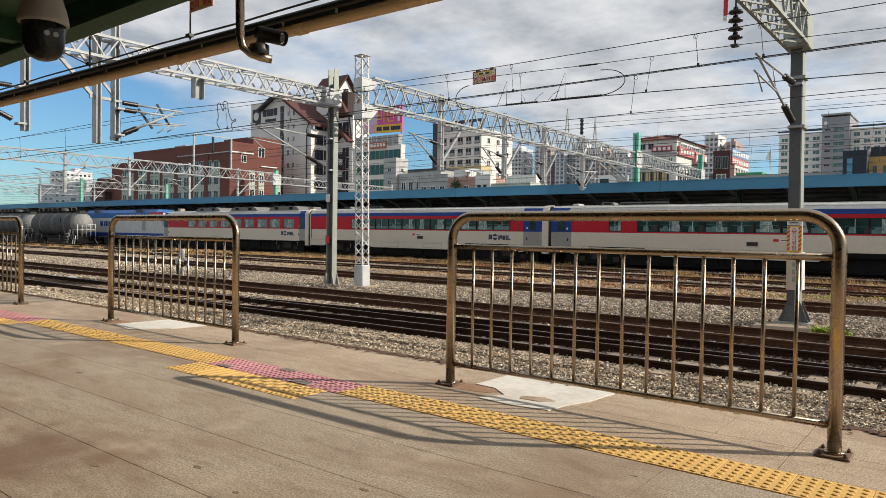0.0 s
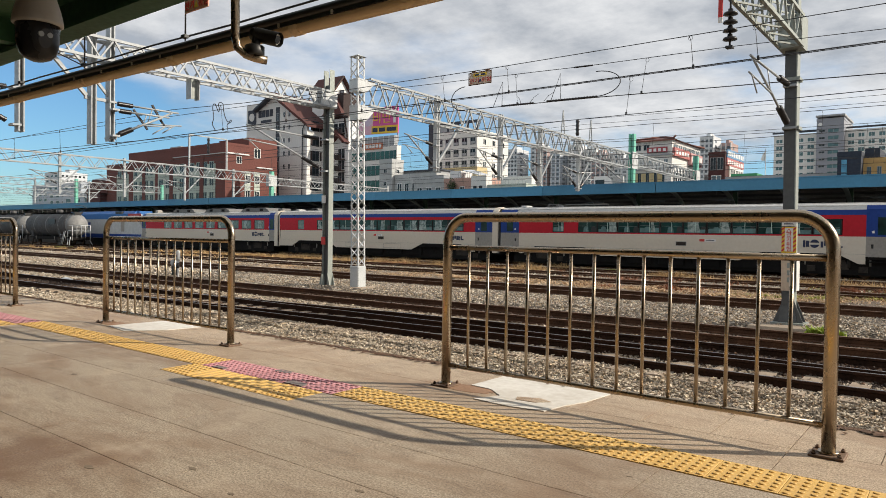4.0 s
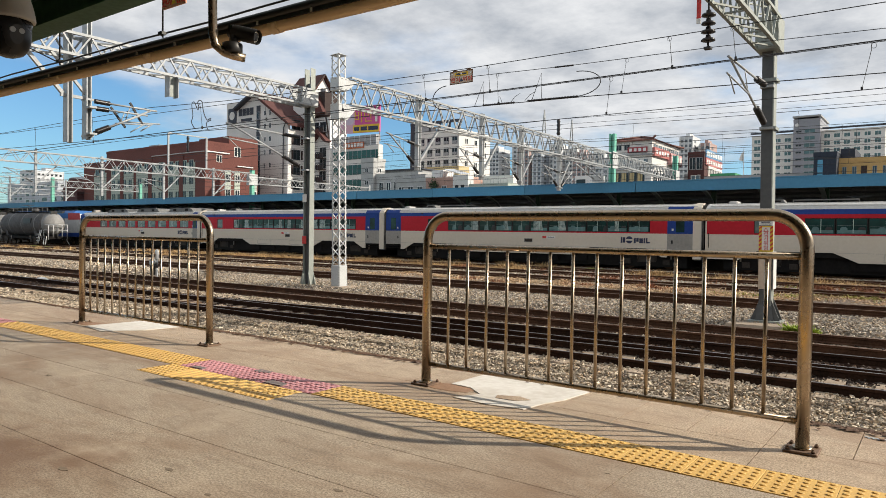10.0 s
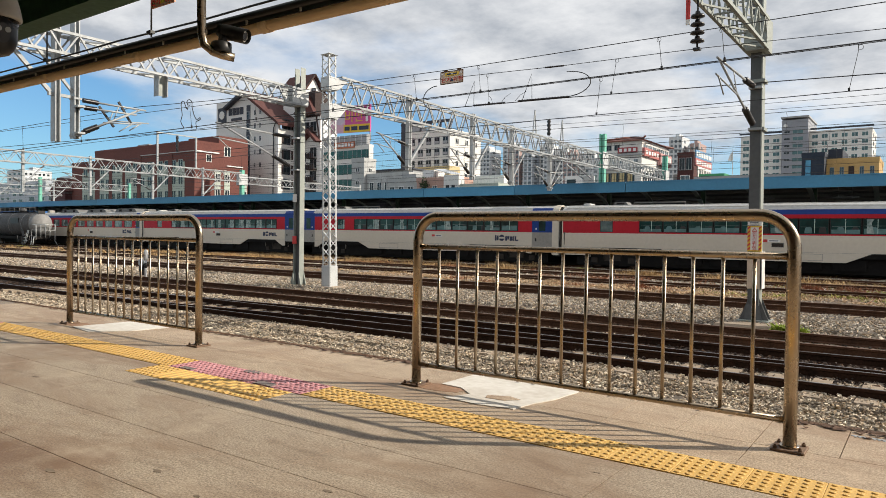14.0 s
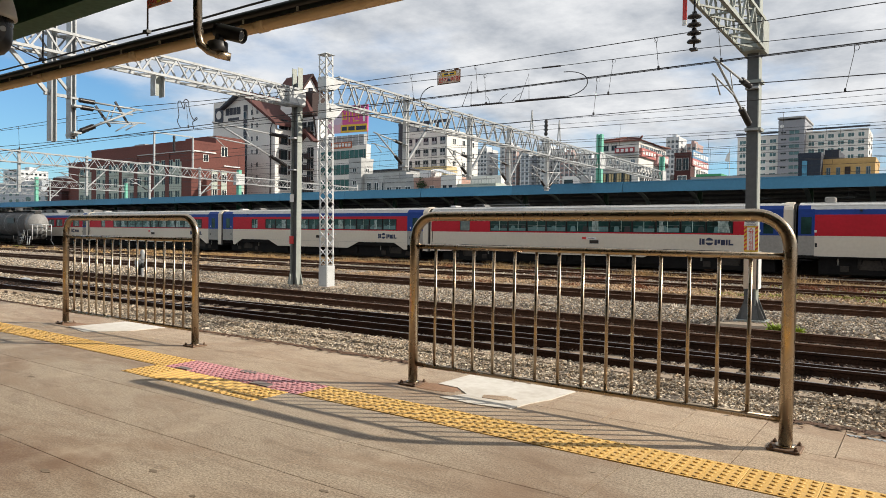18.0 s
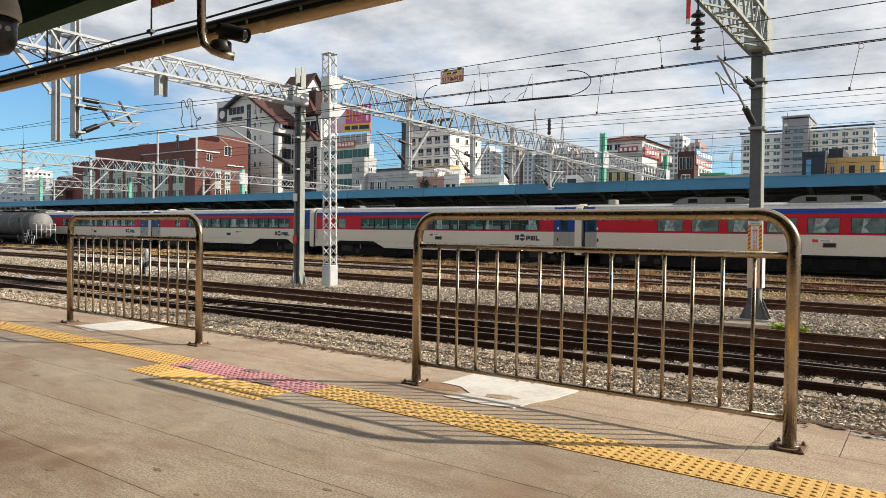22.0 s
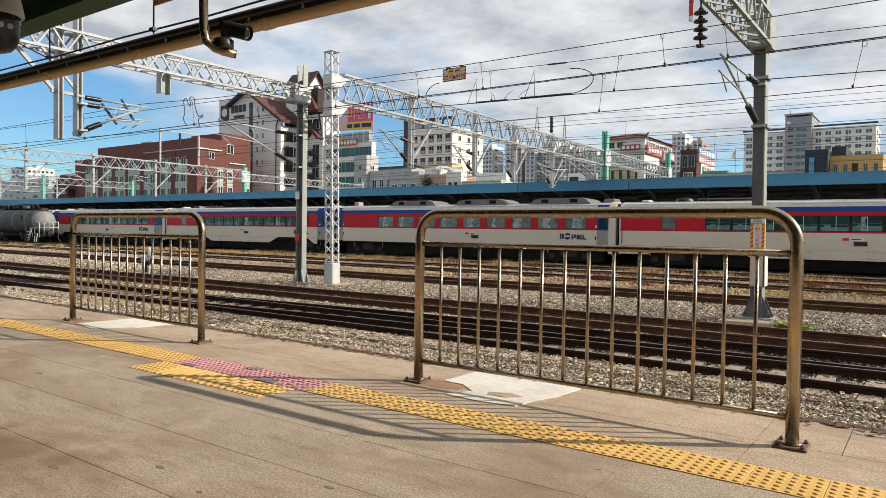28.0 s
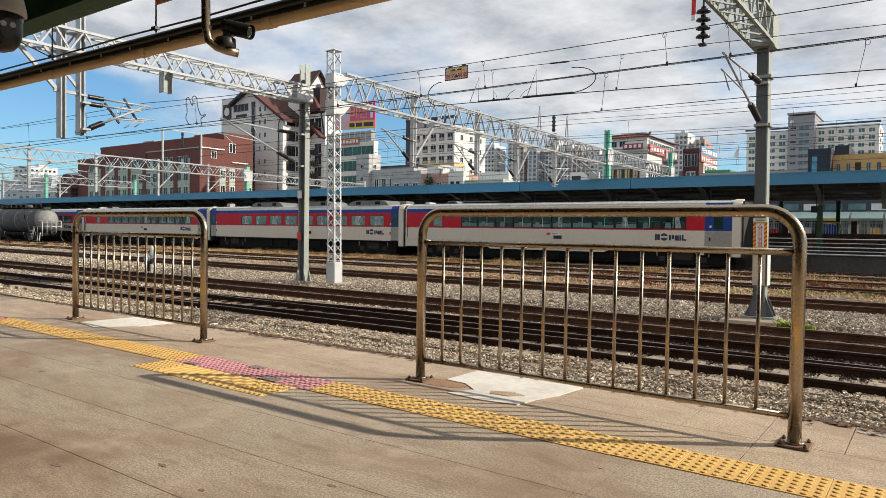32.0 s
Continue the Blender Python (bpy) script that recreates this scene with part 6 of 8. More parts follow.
part("panel", Mesh().box((-189.5, 95.48, 3.0), (-183.0, 95.6, 16.4)), B["mint"], rb2)
windows(rb2, -189.3, -183.2, 95.48, 7.6, 18.0, 2, 3, 0.58, 0.56, M["win"], B["mint"])
rb3 = house("low_house", "low dark house with pitched roof below the brick building", -204, -196, 94, 102, 11.0, B["maroon"])
part("gable_roof", Mesh().prism([(-204.5, 11.5), (-194.5, 11.5), (-199.5, 15.4)], 93.6, 102, axis="y"), B["roof"], rb3)

# hotel-like building: pale gable wall with dark roof and timbered front
ht = house("gabled_building", "pale grey building with steep maroon roof and timbered side", -136.9, -115.4, 100, 113, 22.9, B["cream"])
part("gable_wall", Mesh().prism([(-129.5, 23.5), (-115.4, 23.5), (-115.4, 25.2), (-126.5, 31.9), (-129.5, 31.0)], 100, 100.5, axis="y"), B["cream"], ht)
part("flat_block", Mesh().box((-136.9, 100.02, 23.5), (-129.5, 112, 31.0)), B["cream"], ht)
part("corner_pilaster", Mesh().box((-115.9, 99.85, 2.0), (-115.25, 100.0, 25.0)), B["white"], ht)
part("downpipe", Mesh().tube([(-116.6, 99.7, 2.0), (-116.6, 99.7, 23.6), (-115.6, 99.5, 24.9)], 0.12, 6), B["dark"], ht)
part("roof_slope", Mesh().add([(-114.2, 98.8, 24.6), (-126.5, 98.8, 32.6), (-126.5, 113.5, 32.6), (-114.2, 113.5, 24.6), (-114.2, 98.8, 24.0), (-126.5, 98.8, 32.0), (-126.5, 113.5, 32.0), (-114.2, 113.5, 24.0)], [(0, 1, 2, 3), (7, 6, 5, 4), (0, 4, 5, 1), (1, 5, 6, 2), (2, 6, 7, 3), (3, 7, 4, 0)]), B["roof"], ht)
part("roof_slope", Mesh().add([(-133.0, 98.8, 29.4), (-126.5, 98.8, 32.6), (-126.5, 100.5, 32.6), (-133.0, 100.5, 29.4), (-133.0, 98.8, 28.9), (-126.5, 98.8, 32.0), (-126.5, 100.5, 32.0), (-133.0, 100.5, 28.9)], [(3, 2, 1, 0), (4, 5, 6, 7), (1, 5, 4, 0), (2, 6, 5, 1), (3, 7, 6, 2), (0, 4, 7, 3)]), B["dark"], ht)
part("roof_ridge", Mesh().tube([(-126.5, 98.7, 32.65), (-126.5, 113.5, 32.65)], 0.18, 6), B["roof"], ht)
# flat dark strip on the wall, in place of the shaded stair recess
part("stair_strip", Mesh().box((-126.0, 99.93, 2.0), (-124.7, 100.0, 29.4)), B["dark"], ht)
windows(ht, -126.0, -124.7, 99.93, 4, 28.5, 1, 9, 0.7, 0.6, M["win"], B["grey"])
windows(ht, -124.0, -120.4, 100, 11.5, 29.0, 2, 6, 0.34, 0.36, M["win"], B["white"])
windows(ht, 100.7, 104.2, -115.4, 9.9, 26.2, 1, 5, 0.5, 0.62, M["win"], B["dark"], "side")
for k in range(5):
    z_ = 9.9 + 3.26 * (k + 0.5)
    for y_ in (101.0, 103.7):
        part("shutter", Mesh().box((-115.4, y_, z_ - 1.0), (-115.28, y_ + 0.45, z_ + 1.0)), B["timber"], ht)
mk = Mesh().box((-136.2, 99.9, 26.2), (-133.2, 100.0, 29.6))
part("mark_box", mk, B["dark"], ht, "dark square mark on the gable wall")
part("mark_inner", Mesh().tube([(-134.7, 99.88, 27.9), (-134.7, 99.8, 27.9)], 0.95, 14), B["cream"], ht)
for k in range(4):
    part("mark_bar", Mesh().box((-132.3 + k * 1.35, 99.9, 27.6), (-131.2 + k * 1.35, 100.0, 29.2)), B["dark"], ht)
part("mark_bar", Mesh().box((-131.4, 99.9, 26.3), (-127.6, 100.0, 26.9)), B["dark"], ht)
# its tower with a second steep roof, and the timbered bay in front
tw = house("timbered_tower", "white tower with dark-brown timbering and maroon gable roof", -141.5, -133.2, 124.3, 130.0, 37.6, B["white"])
part("gable_roof", Mesh().prism([(123.6, 38.6), (127.0, 42.7), (130.6, 38.4), (130.2, 37.9), (127.0, 41.9), (124.0, 38.1)], -142.2, -132.4, axis="x"), B["roof"], tw)
part("gable_face", Mesh().prism([(124.4, 38.2), (129.9, 38.2), (127.0, 41.7)], -133.4, -133.1, axis="x"), B["white"], tw)
part("barge_board", Mesh().beam((-132.4, 127.0, 42.5), (-132.4, 130.7, 38.0), 0.5, 0.3), B["timber"], tw)
part("barge_board", Mesh().beam((-132.4, 127.0, 42.5), (-132.4, 123.5, 38.4), 0.5, 0.3), B["timber"], tw)
part("gable_lamp", Mesh().box((-133.0, 126.4, 38.0), (-132.7, 127.6, 38.9)), B["dark"], tw)
part("bay", Mesh().box((-134.2, 124.0, BED - 0.3), (-127.2, 130.0, 31.0)), B["white"], tw)
part("dark_block", Mesh().box((-135.5, 123.6, 31.0), (-128.8, 129.5, 37.2)), B["timber"], tw)
part("bay_roof", Mesh().prism([(-135.8, 31.6), (-132.0, 31.0), (-128.2, 31.6), (-130.6, 36.0)], 122.4, 123.6, axis="y"), B["roof"], tw)
for xa, xb in ((-134.2, -132.6), (-127.3, -128.6)):
    part("timber", Mesh().beam((xa, 123.9, 24.6), (xb, 123.9, 31.0), 0.5, 0.2), B["timber"], tw)
part("timber", Mesh().box((-134.2, 123.8, 30.7), (-127.2, 124.0, 31.2)), B["timber"], tw)
for z_ in (26.8, 20.2, 17.3, 14.2, 11.0):
    wide = z_ > 25
    xa, xb = (-133.6, -128.4) if wide else (-131.0, -128.4)
    bal = part("balcony", Mesh().box((xa, 122.8, z_ - 0.2), (xb, 124.0, z_)), B["timber"], tw)
    part("balcony_front", Mesh().box((xa, 122.8, z_), (xb, 122.9, z_ + 1.1)), B["timber"], bal)
    for k in range(5):
        u_ = xa + (xb - xa) * k / 4
        part("baluster", Mesh().box((u_ - 0.05, 122.7, z_), (u_ + 0.05, 122.8, z_ + 1.35)), B["dark"], bal)
    part("balcony_rail", Mesh().box((xa - 0.1, 122.7, z_ + 1.35), (xb + 0.1, 122.85, z_ + 1.5)), B["dark"], bal)
    windows(tw, xa + 0.1, xb - 0.1, 124.0, z_ + 0.3, z_ + 2.7, 2, 1, 0.75, 0.9, M["win"], B["dark"])
    windows(tw, -133.9, -132.0, 124.0, z_ - 1.0, z_ + 1.6, 1, 1, 0.5, 0.8, M["win"], B["dark"])
part("low_gable", Mesh().prism([(-134.2, 24.2), (-130.1, 27.5), (-126.6, 24.2), (-127.4, 24.0), (-130.1, 26.5), (-133.4, 24.0)], 122.0, 124.0, axis="y"), B["roof"], tw)

# it stands well behind the brick building
for h_ in (ht,):
    h_.matrix_world = Matrix.Translation((0, 0, 1.06)) @ Matrix.Scale(1.17, 4) @ Matrix.Translation((0, 0, -1.06))

# building with the pink and yellow billboard
gb = house("glass_building", "pale commercial building with green glass bands", -117.9, -102.6, 115, 116.4, 20.4, B["cream"])
part("rooftop_screen", Mesh().box((-117.5, 115.4, 20.9), (-103.5, 116.3, 23.4)), B["grey"], gb)
for k in range(9):
    part("screen_rib", Mesh().box((-117.3 + k * 1.7, 115.25, 20.9), (-117.15 + k * 1.7, 115.4, 23.4)), B["haze"], gb)
for z0, z1 in ((4.0, 6.0), (7.0, 9.2), (11.0, 13.3), (14.5, 16.7), (18.0, 19.9)):
    gbd = part("glass_band", Mesh().box((-116.8, 114.9, z0), (-102.8, 115.0, z1)), M["win_green"], gb)
    for k in range(10):
        part("mullion", Mesh().box((-116.0 + k * 1.4, 114.84, z0), (-115.92 + k * 1.4, 114.9, z1)), B["grey"], gbd)
part("orange_sign", Mesh().box((-113.2, 114.7, 20.45), (-106.9, 114.95, 21.9)), surf("orange sign", (0.50, 0.14, 0.05), (0.42, 0.11, 0.04), rough=0.5, bump=0), gb)
for k in range(6):
    part("sign_bar", Mesh().box((-112.8 + k * 1.0, 114.65, 20.75), (-112.1 + k * 1.0, 114.7, 21.6)), B["white"], gb)
bb = thing("billboard", "large pink and yellow rooftop billboard with yellow lettering", "billboard", at=pose(-109.0, 115.6, 0) @ pose(0, 0, 0, 0, 0, 9))
part("panel", Mesh().box((-6.0, 0, 24.1), (5.4, 0.4, 30.2)), surf("billboard pink", (0.62, 0.09, 0.30), (0.55, 0.07, 0.26), rough=0.5, fine=1, big=0.2, bump=0), bb)
part("pale_field", Mesh().box((-6.0, -0.03, 24.1), (-1.4, 0, 28.8)), surf("billboard pale pink", (0.68, 0.42, 0.52), (0.6, 0.34, 0.44), rough=0.5, bump=0), bb)
part("round_patch", Mesh().tube([(-2.9, -0.05, 27.3), (-2.9, -0.031, 27.3)], 1.4, 16), surf("billboard mauve", (0.62, 0.52, 0.62), (0.52, 0.42, 0.54), rough=0.5, bump=0), bb)
part("yellow_strip", Mesh().box((-1.8, -0.05, 24.1), (5.4, -0.03, 25.9)), M["yellow"], bb)
for u_, w_ in ((-1.5, 1.4), (0.3, 1.7), (2.4, 2.6)):
    part("strip_bar", Mesh().box((u_, -0.07, 24.55), (u_ + w_, -0.05, 25.45)), M["mark"], bb)
letters("letters", "비만", 2.9, M["yellow"], bb, pose(1.0, -0.06, 27.55), depth=0.02)
part("letter_bar", Mesh().box((4.2, -0.06, 26.4), (4.8, -0.03, 29.3)), M["white"], bb)
part("letter_bar", Mesh().box((-1.2, -0.06, 29.3), (2.2, -0.03, 29.9)), M["white"], bb)
for u_ in (-5, 4.6):
    part("strut", Mesh().beam((u_, 1.5, 22.2), (u_, 0.5, 30), 0.2), B["grey"], bb)

# white apartment block with navy stair core
wb = house("apartment_block", "white apartment block with paired dark windows", -103.5, -91.2, 130, 143.3, 25.0, B["cream"])
windows(wb, -103.3, -91.2, 130, 8.6, 24.3, 5, 6, 0.56, 0.58, M["win"], B["grey"])
for i_ in range(5):
    for j_ in range(6):
        x_, z_ = -103.3 + (i_ + 0.5) * 2.42, 8.6 + (j_ + 0.5) * 2.617
        part("window_rail", Mesh().box((x_ - 0.62, 129.82, z_ - 0.68), (x_ + 0.62, 129.86, z_ - 0.1)), B["grey"], wb)
windows(wb, 131, 142.8, -91.2, 8.6, 24.3, 3, 6, 0.28, 0.45, M["win"], B["white"], "side")
part("yellow_wing", Mesh().box((-101.0, 129.7, 2), (-91.0, 134, 17.0)), B["yellowish"], wb)
nv = house("stair_core", "navy blue stair core with roof frame", -105.5, -103.2, 129.8, 137, 27.2, B["dark"])
for k in range(5):
    part("roof_frame", Mesh().box((-103 + k * 2.8, 130.2, 25.6), (-102.4 + k * 2.8, 130.6, 27.3)), B["dark"], nv)
part("roof_beam", Mesh().box((-103.2, 130.1, 27.3), (-91.0, 130.7, 27.9)), B["dark"], nv)

# low row between yard and town
lw = house("low_block", "grey concrete block with small windows", -75, -72.4, 80, 82.8, 12.3, B["lowgrey"])
windows(lw, -74.9, -72.6, 80, 6, 12, 1, 3, 0.3, 0.3, M["win"], B["white"])
windows(lw, 80.2, 82.6, -72.4, 6, 12, 1, 3, 0.3, 0.3, M["win"], B["white"], "side")
fr_ = house("low_house", "long low grey house with a dark flat roof", -79.0, -70.5, 90, 96, 11.2, B["grey"])
part("roof_sheet", Mesh().box((-79.3, 89.6, 11.81), (-70.2, 96.3, 12.05)), B["dark"], fr_)
part("wing", Mesh().box((-72.3, 80.6, BED), (-63.9, 84, 10.4)), B["lowgrey"], fr_)
windows(fr_, -72.0, -64.4, 80.6, 6.4, 9.6, 5, 1, 0.5, 0.6, M["win"], B["white"])
gl2 = house("low_house", "low pale house with flat roof and railings", -63.6, -58.0, 75, 79, 8.3, B["lowgrey"])
windows(gl2, -63.3, -58.3, 75, 5.9, 8.1, 3, 1, 0.5, 0.6, M["win"], B["white"])
part("roof_tank", Mesh().box((-61.5, 76, 8.9), (-59.0, 78.0, 9.5)), B["grey"], gl2)
pk = house("low_house", "low pink house with rooftop terrace", -57.3, -50.3, 74, 78, 8.1, B["pink"])
windows(pk, -56.8, -53.4, 74, 6.0, 7.9, 2, 1, 0.4, 0.6, M["win"], B["white"])
part("white_bay", Mesh().box((-52.6, 73.7, 2.0), (-50.2, 75.0, 8.9)), B["cream"], pk)
windows(pk, -52.4, -50.6, 73.7, 6.0, 7.9, 2, 1, 0.45, 0.6, M["win"], B["timber"])
part("terrace_room", Mesh().box((-57.1, 75, 8.7), (-55.2, 77.6, 9.8)), B["white"], pk)
part("solar_panel", Mesh().add([(-54.6, 74.3, 9.85), (-51.8, 74.3, 9.1), (-51.8, 76.6, 9.3), (-54.6, 76.6, 10.05), (-54.6, 74.3, 9.77), (-51.8, 74.3, 9.02), (-51.8, 76.6, 9.22), (-54.6, 76.6, 9.97)], [(0, 1, 2, 3), (7, 6, 5, 4), (0, 4, 5, 1), (1, 5, 6, 2), (2, 6, 7, 3), (3, 7, 4, 0)]), B["haze2"], pk)
for x_ in (-54.5, -52.0):
    part("panel_leg", Mesh().tube([(x_, 74.5, 8.7), (x_, 74.5, 9.3)], 0.05, 5), B["grey"], pk)
for k in range(14):
    part("terrace_post", Mesh().tube([(-55.0 + k * 0.36, 74.15, 8.7), (-55.0 + k * 0.36, 74.15, 9.5)], 0.025, 4), B["grey"], pk)
part("terrace_rail", Mesh().tube([(-55.0, 74.15, 9.5), (-50.3, 74.15, 9.5)], 0.035, 4), B["grey"], pk)
gh = house("low_glasshouse", "low building with green tinted glass front", -48.8, -43.2, 72, 76, 6.9, B["mint"])
for k in range(7):
    part("glass_panel", Mesh().box((-48.6 + k * 0.78, 71.93, 5.2), (-47.88 + k * 0.78, 72.0, 6.8)), M["win_green"], gh)
part("upper_wall", Mesh().box((-48.8, 75.0, 7.5), (-44.2, 76.0, 8.7)), B["cream"], gh)
for k in range(12):
    part("roof_post", Mesh().tube([(-48.7 + k * 0.49, 72.1, 7.5), (-48.7 + k * 0.49, 72.1, 8.0)], 0.025, 4), B["grey"], gh)
part("roof_rail", Mesh().tube([(-48.7, 72.1, 8.0), (-43.3, 72.1, 8.0)], 0.03, 4), B["grey"], gh)

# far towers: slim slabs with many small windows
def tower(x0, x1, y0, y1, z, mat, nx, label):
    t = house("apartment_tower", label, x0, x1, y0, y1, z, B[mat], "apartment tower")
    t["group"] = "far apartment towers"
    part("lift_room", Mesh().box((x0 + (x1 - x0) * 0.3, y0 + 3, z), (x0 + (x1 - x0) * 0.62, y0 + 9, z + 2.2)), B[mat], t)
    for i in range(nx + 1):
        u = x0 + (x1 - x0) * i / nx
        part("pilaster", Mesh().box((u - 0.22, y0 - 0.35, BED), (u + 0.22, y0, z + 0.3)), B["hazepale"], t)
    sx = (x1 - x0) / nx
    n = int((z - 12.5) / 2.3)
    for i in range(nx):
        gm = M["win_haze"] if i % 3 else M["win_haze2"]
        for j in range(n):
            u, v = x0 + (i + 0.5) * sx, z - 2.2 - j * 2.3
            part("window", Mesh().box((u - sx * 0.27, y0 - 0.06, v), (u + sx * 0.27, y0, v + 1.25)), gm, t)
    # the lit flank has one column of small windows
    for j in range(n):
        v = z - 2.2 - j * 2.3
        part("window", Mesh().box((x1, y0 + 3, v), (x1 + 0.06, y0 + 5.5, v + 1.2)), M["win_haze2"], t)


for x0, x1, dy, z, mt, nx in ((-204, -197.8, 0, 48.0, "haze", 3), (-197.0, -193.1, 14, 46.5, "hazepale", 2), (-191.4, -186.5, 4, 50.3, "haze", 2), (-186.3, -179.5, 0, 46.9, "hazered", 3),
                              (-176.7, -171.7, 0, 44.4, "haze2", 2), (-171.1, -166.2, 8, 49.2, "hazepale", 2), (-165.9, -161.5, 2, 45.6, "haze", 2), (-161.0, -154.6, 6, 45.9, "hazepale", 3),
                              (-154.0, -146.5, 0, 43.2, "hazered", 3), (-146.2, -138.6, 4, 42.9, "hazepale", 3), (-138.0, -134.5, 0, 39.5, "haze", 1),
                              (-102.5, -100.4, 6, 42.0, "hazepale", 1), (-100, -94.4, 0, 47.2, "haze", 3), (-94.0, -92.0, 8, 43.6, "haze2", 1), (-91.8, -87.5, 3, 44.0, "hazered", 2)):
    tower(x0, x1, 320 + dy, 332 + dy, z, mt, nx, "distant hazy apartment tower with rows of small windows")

# building with a tiled roof and red signs
pg_ = house("tiled_roof_building", "pale commercial building with red tiled roof and red signs", -45.7, -38.9, 110, 124, 16.4, B["cream"])
tile_m = surf("red roof tile", (0.20, 0.075, 0.055), (0.13, 0.05, 0.04), rough=0.7, fine=5, big=0.6)
part("tiled_roof", Mesh().add([(-45.9, 109.5, 17.05), (-38.3, 109.5, 17.05), (-38.3, 124.4, 17.05), (-45.9, 124.4, 17.05), (-42.0, 113.5, 17.95), (-42.0, 121.0, 17.95)], [(0, 1, 4), (1, 2, 5, 4), (2, 3, 5), (3, 0, 4, 5), (3, 2, 1, 0)]), tile_m, pg_)
part("ridge", Mesh().tube([(-45.95, 109.4, 17.2), (-42.0, 113.5, 18.05), (-42.0, 121.0, 18.05), (-38.2, 124.5, 17.15)], 0.16, 6), tile_m, pg_)
part("ridge", Mesh().tube([(-38.1, 109.3, 17.5), (-38.6, 109.8, 17.25), (-42.0, 113.5, 18.05)], 0.16, 6), tile_m, pg_)
part("eave_board", Mesh().box((-45.9, 109.5, 16.85), (-38.3, 109.7, 17.04)), tile_m, pg_)
windows(pg_, -45.2, -42.4, 110, 15.2, 17.0, 2, 1, 0.6, 0.62, M["win"], B["grey"])
windows(pg_, -45.5, -40.0, 110, 10.0, 11.9, 4, 1, 0.92, 0.8, M["win"], B["grey"])
for k in range(4):
    part("blind", Mesh().box((-45.3 + k * 1.375, 109.95, 10.3), (-44.5 + k * 1.375, 109.975, 11.7)), B["yellowish"], pg_)
windows(pg_, -45.5, -39.2, 110, 12.6, 14.6, 5, 1, 0.5, 0.3, M["win_pale"], B["white"])
windows(pg_, 110.6, 123.6, -38.9, 9.8, 12.0, 6, 1, 0.86, 0.85, M["win"], B["white"], "side")
windows(pg_, 110.6, 123.6, -38.9, 15.4, 16.9, 6, 1, 0.85, 0.8, M["win_pale"], B["white"], "side")
part("red_sign", Mesh().box((-42.9, 109.75, 15.0), (-39.6, 110, 15.9)), surf("crimson sign", (0.36, 0.06, 0.07), (0.30, 0.05, 0.06), rough=0.5, bump=0), pg_)
part("red_sign", Mesh().box((-38.9, 110.3, 14.4), (-38.5, 117.6, 15.8)), surf("weathered red sign", (0.46, 0.16, 0.15), (0.40, 0.13, 0.12), rough=0.5, bump=0), pg_)
part("red_sign", Mesh().box((-38.9, 117.8, 13.6), (-38.3, 123.8, 15.6)), surf("pale red sign", (0.60, 0.34, 0.33), (0.52, 0.28, 0.27), rough=0.5, bump=0), pg_)
for k in range(4):
    part("sign_bar", Mesh().box((-42.6 + k * 0.78, 109.7, 15.2), (-42.15 + k * 0.78, 109.75, 15.7)), B["white"], pg_)
for k in range(5):
    part("sign_bar", Mesh().box((-38.5, 110.9 + k * 1.35, 14.8), (-38.45, 111.7 + k * 1.35, 15.4)), B["white"], pg_)
for k in range(4):
    part("sign_bar", Mesh().box((-38.3, 118.2 + k * 1.4, 14.0), (-38.25, 119.2 + k * 1.4, 15.2)), B["white"], pg_)
part("lower_wing", Mesh().box((-38.3, 125, -1), (-36.2, 134, 12.5)), B["grey"], pg_)
part("ledge", Mesh().box((-46.0, 109.5, 12.2), (-38.3, 110.0, 12.5)), B["grey"], pg_)
part("ledge", Mesh().box((-46.0, 109.6, 14.55), (-38.6, 110.0, 14.75)), B["grey"], pg_)
part("entry_block", Mesh().box((-50.5, 106.0, 2.0), (-46.4, 109.0, 11.2)), B["white"], pg_)
ew = Mesh().box((-50.2, 105.95, 9.2), (-48.6, 106.0, 10.6))
part("window_strip", ew, M["win"], pg_)

rs = house("maroon_building", "dark red building with blue and red sign on its flank", -36.1, -33.4, 120, 131, 15.2, B["maroon"])
windows(rs, -35.9, -33.6, 120, 12.4, 15.2, 2, 1, 0.75, 0.7, M["win"], B["grey"])
windows(rs, -35.9, -33.6, 120, 9.4, 12.2, 1, 1, 0.6, 0.7, M["win_pale"], B["white"])
part("blue_sign", Mesh().box((-33.4, 120.6, 14.9), (-33.2, 131.0, 16.3)), surf("sky blue sign", (0.14, 0.30, 0.50), (0.12, 0.26, 0.43), rough=0.5, bump=0), rs)
part("red_sign", Mesh().box((-33.4, 120.6, 13.6), (-33.2, 131.0, 14.85)), surf("faded red sign", (0.50, 0.20, 0.20), (0.44, 0.16, 0.16), rough=0.5, bump=0), rs)
part("pale_flank", Mesh().box((-33.4, 122.3, 11.6), (-33.25, 131.0, 13.55)), B["cream"], rs)
windows(rs, 122.6, 130.6, -33.25, 11.9, 13.3, 5, 1, 0.6, 0.7, M["win"], B["white"], "side")
part("orange_awning", Mesh().box((-33.25, 121.0, 11.2), (-32.4, 126.0, 11.5)), B["ochre"], rs)
part("brown_flank", Mesh().box((-33.4, 120.3, 9.0), (-33.25, 126.0, 11.6)), B["pink"], rs)
for k in range(9):
    part("sign_bar", Mesh().box((-33.2, 121 + k * 1.1, 15.2), (-33.15, 121.7 + k * 1.1, 15.95)), B["white"], rs)
    part("sign_bar", Mesh().box((-33.2, 121 + k * 1.1, 13.85), (-33.15, 121.7 + k * 1.1, 14.5)), B["white"], rs)
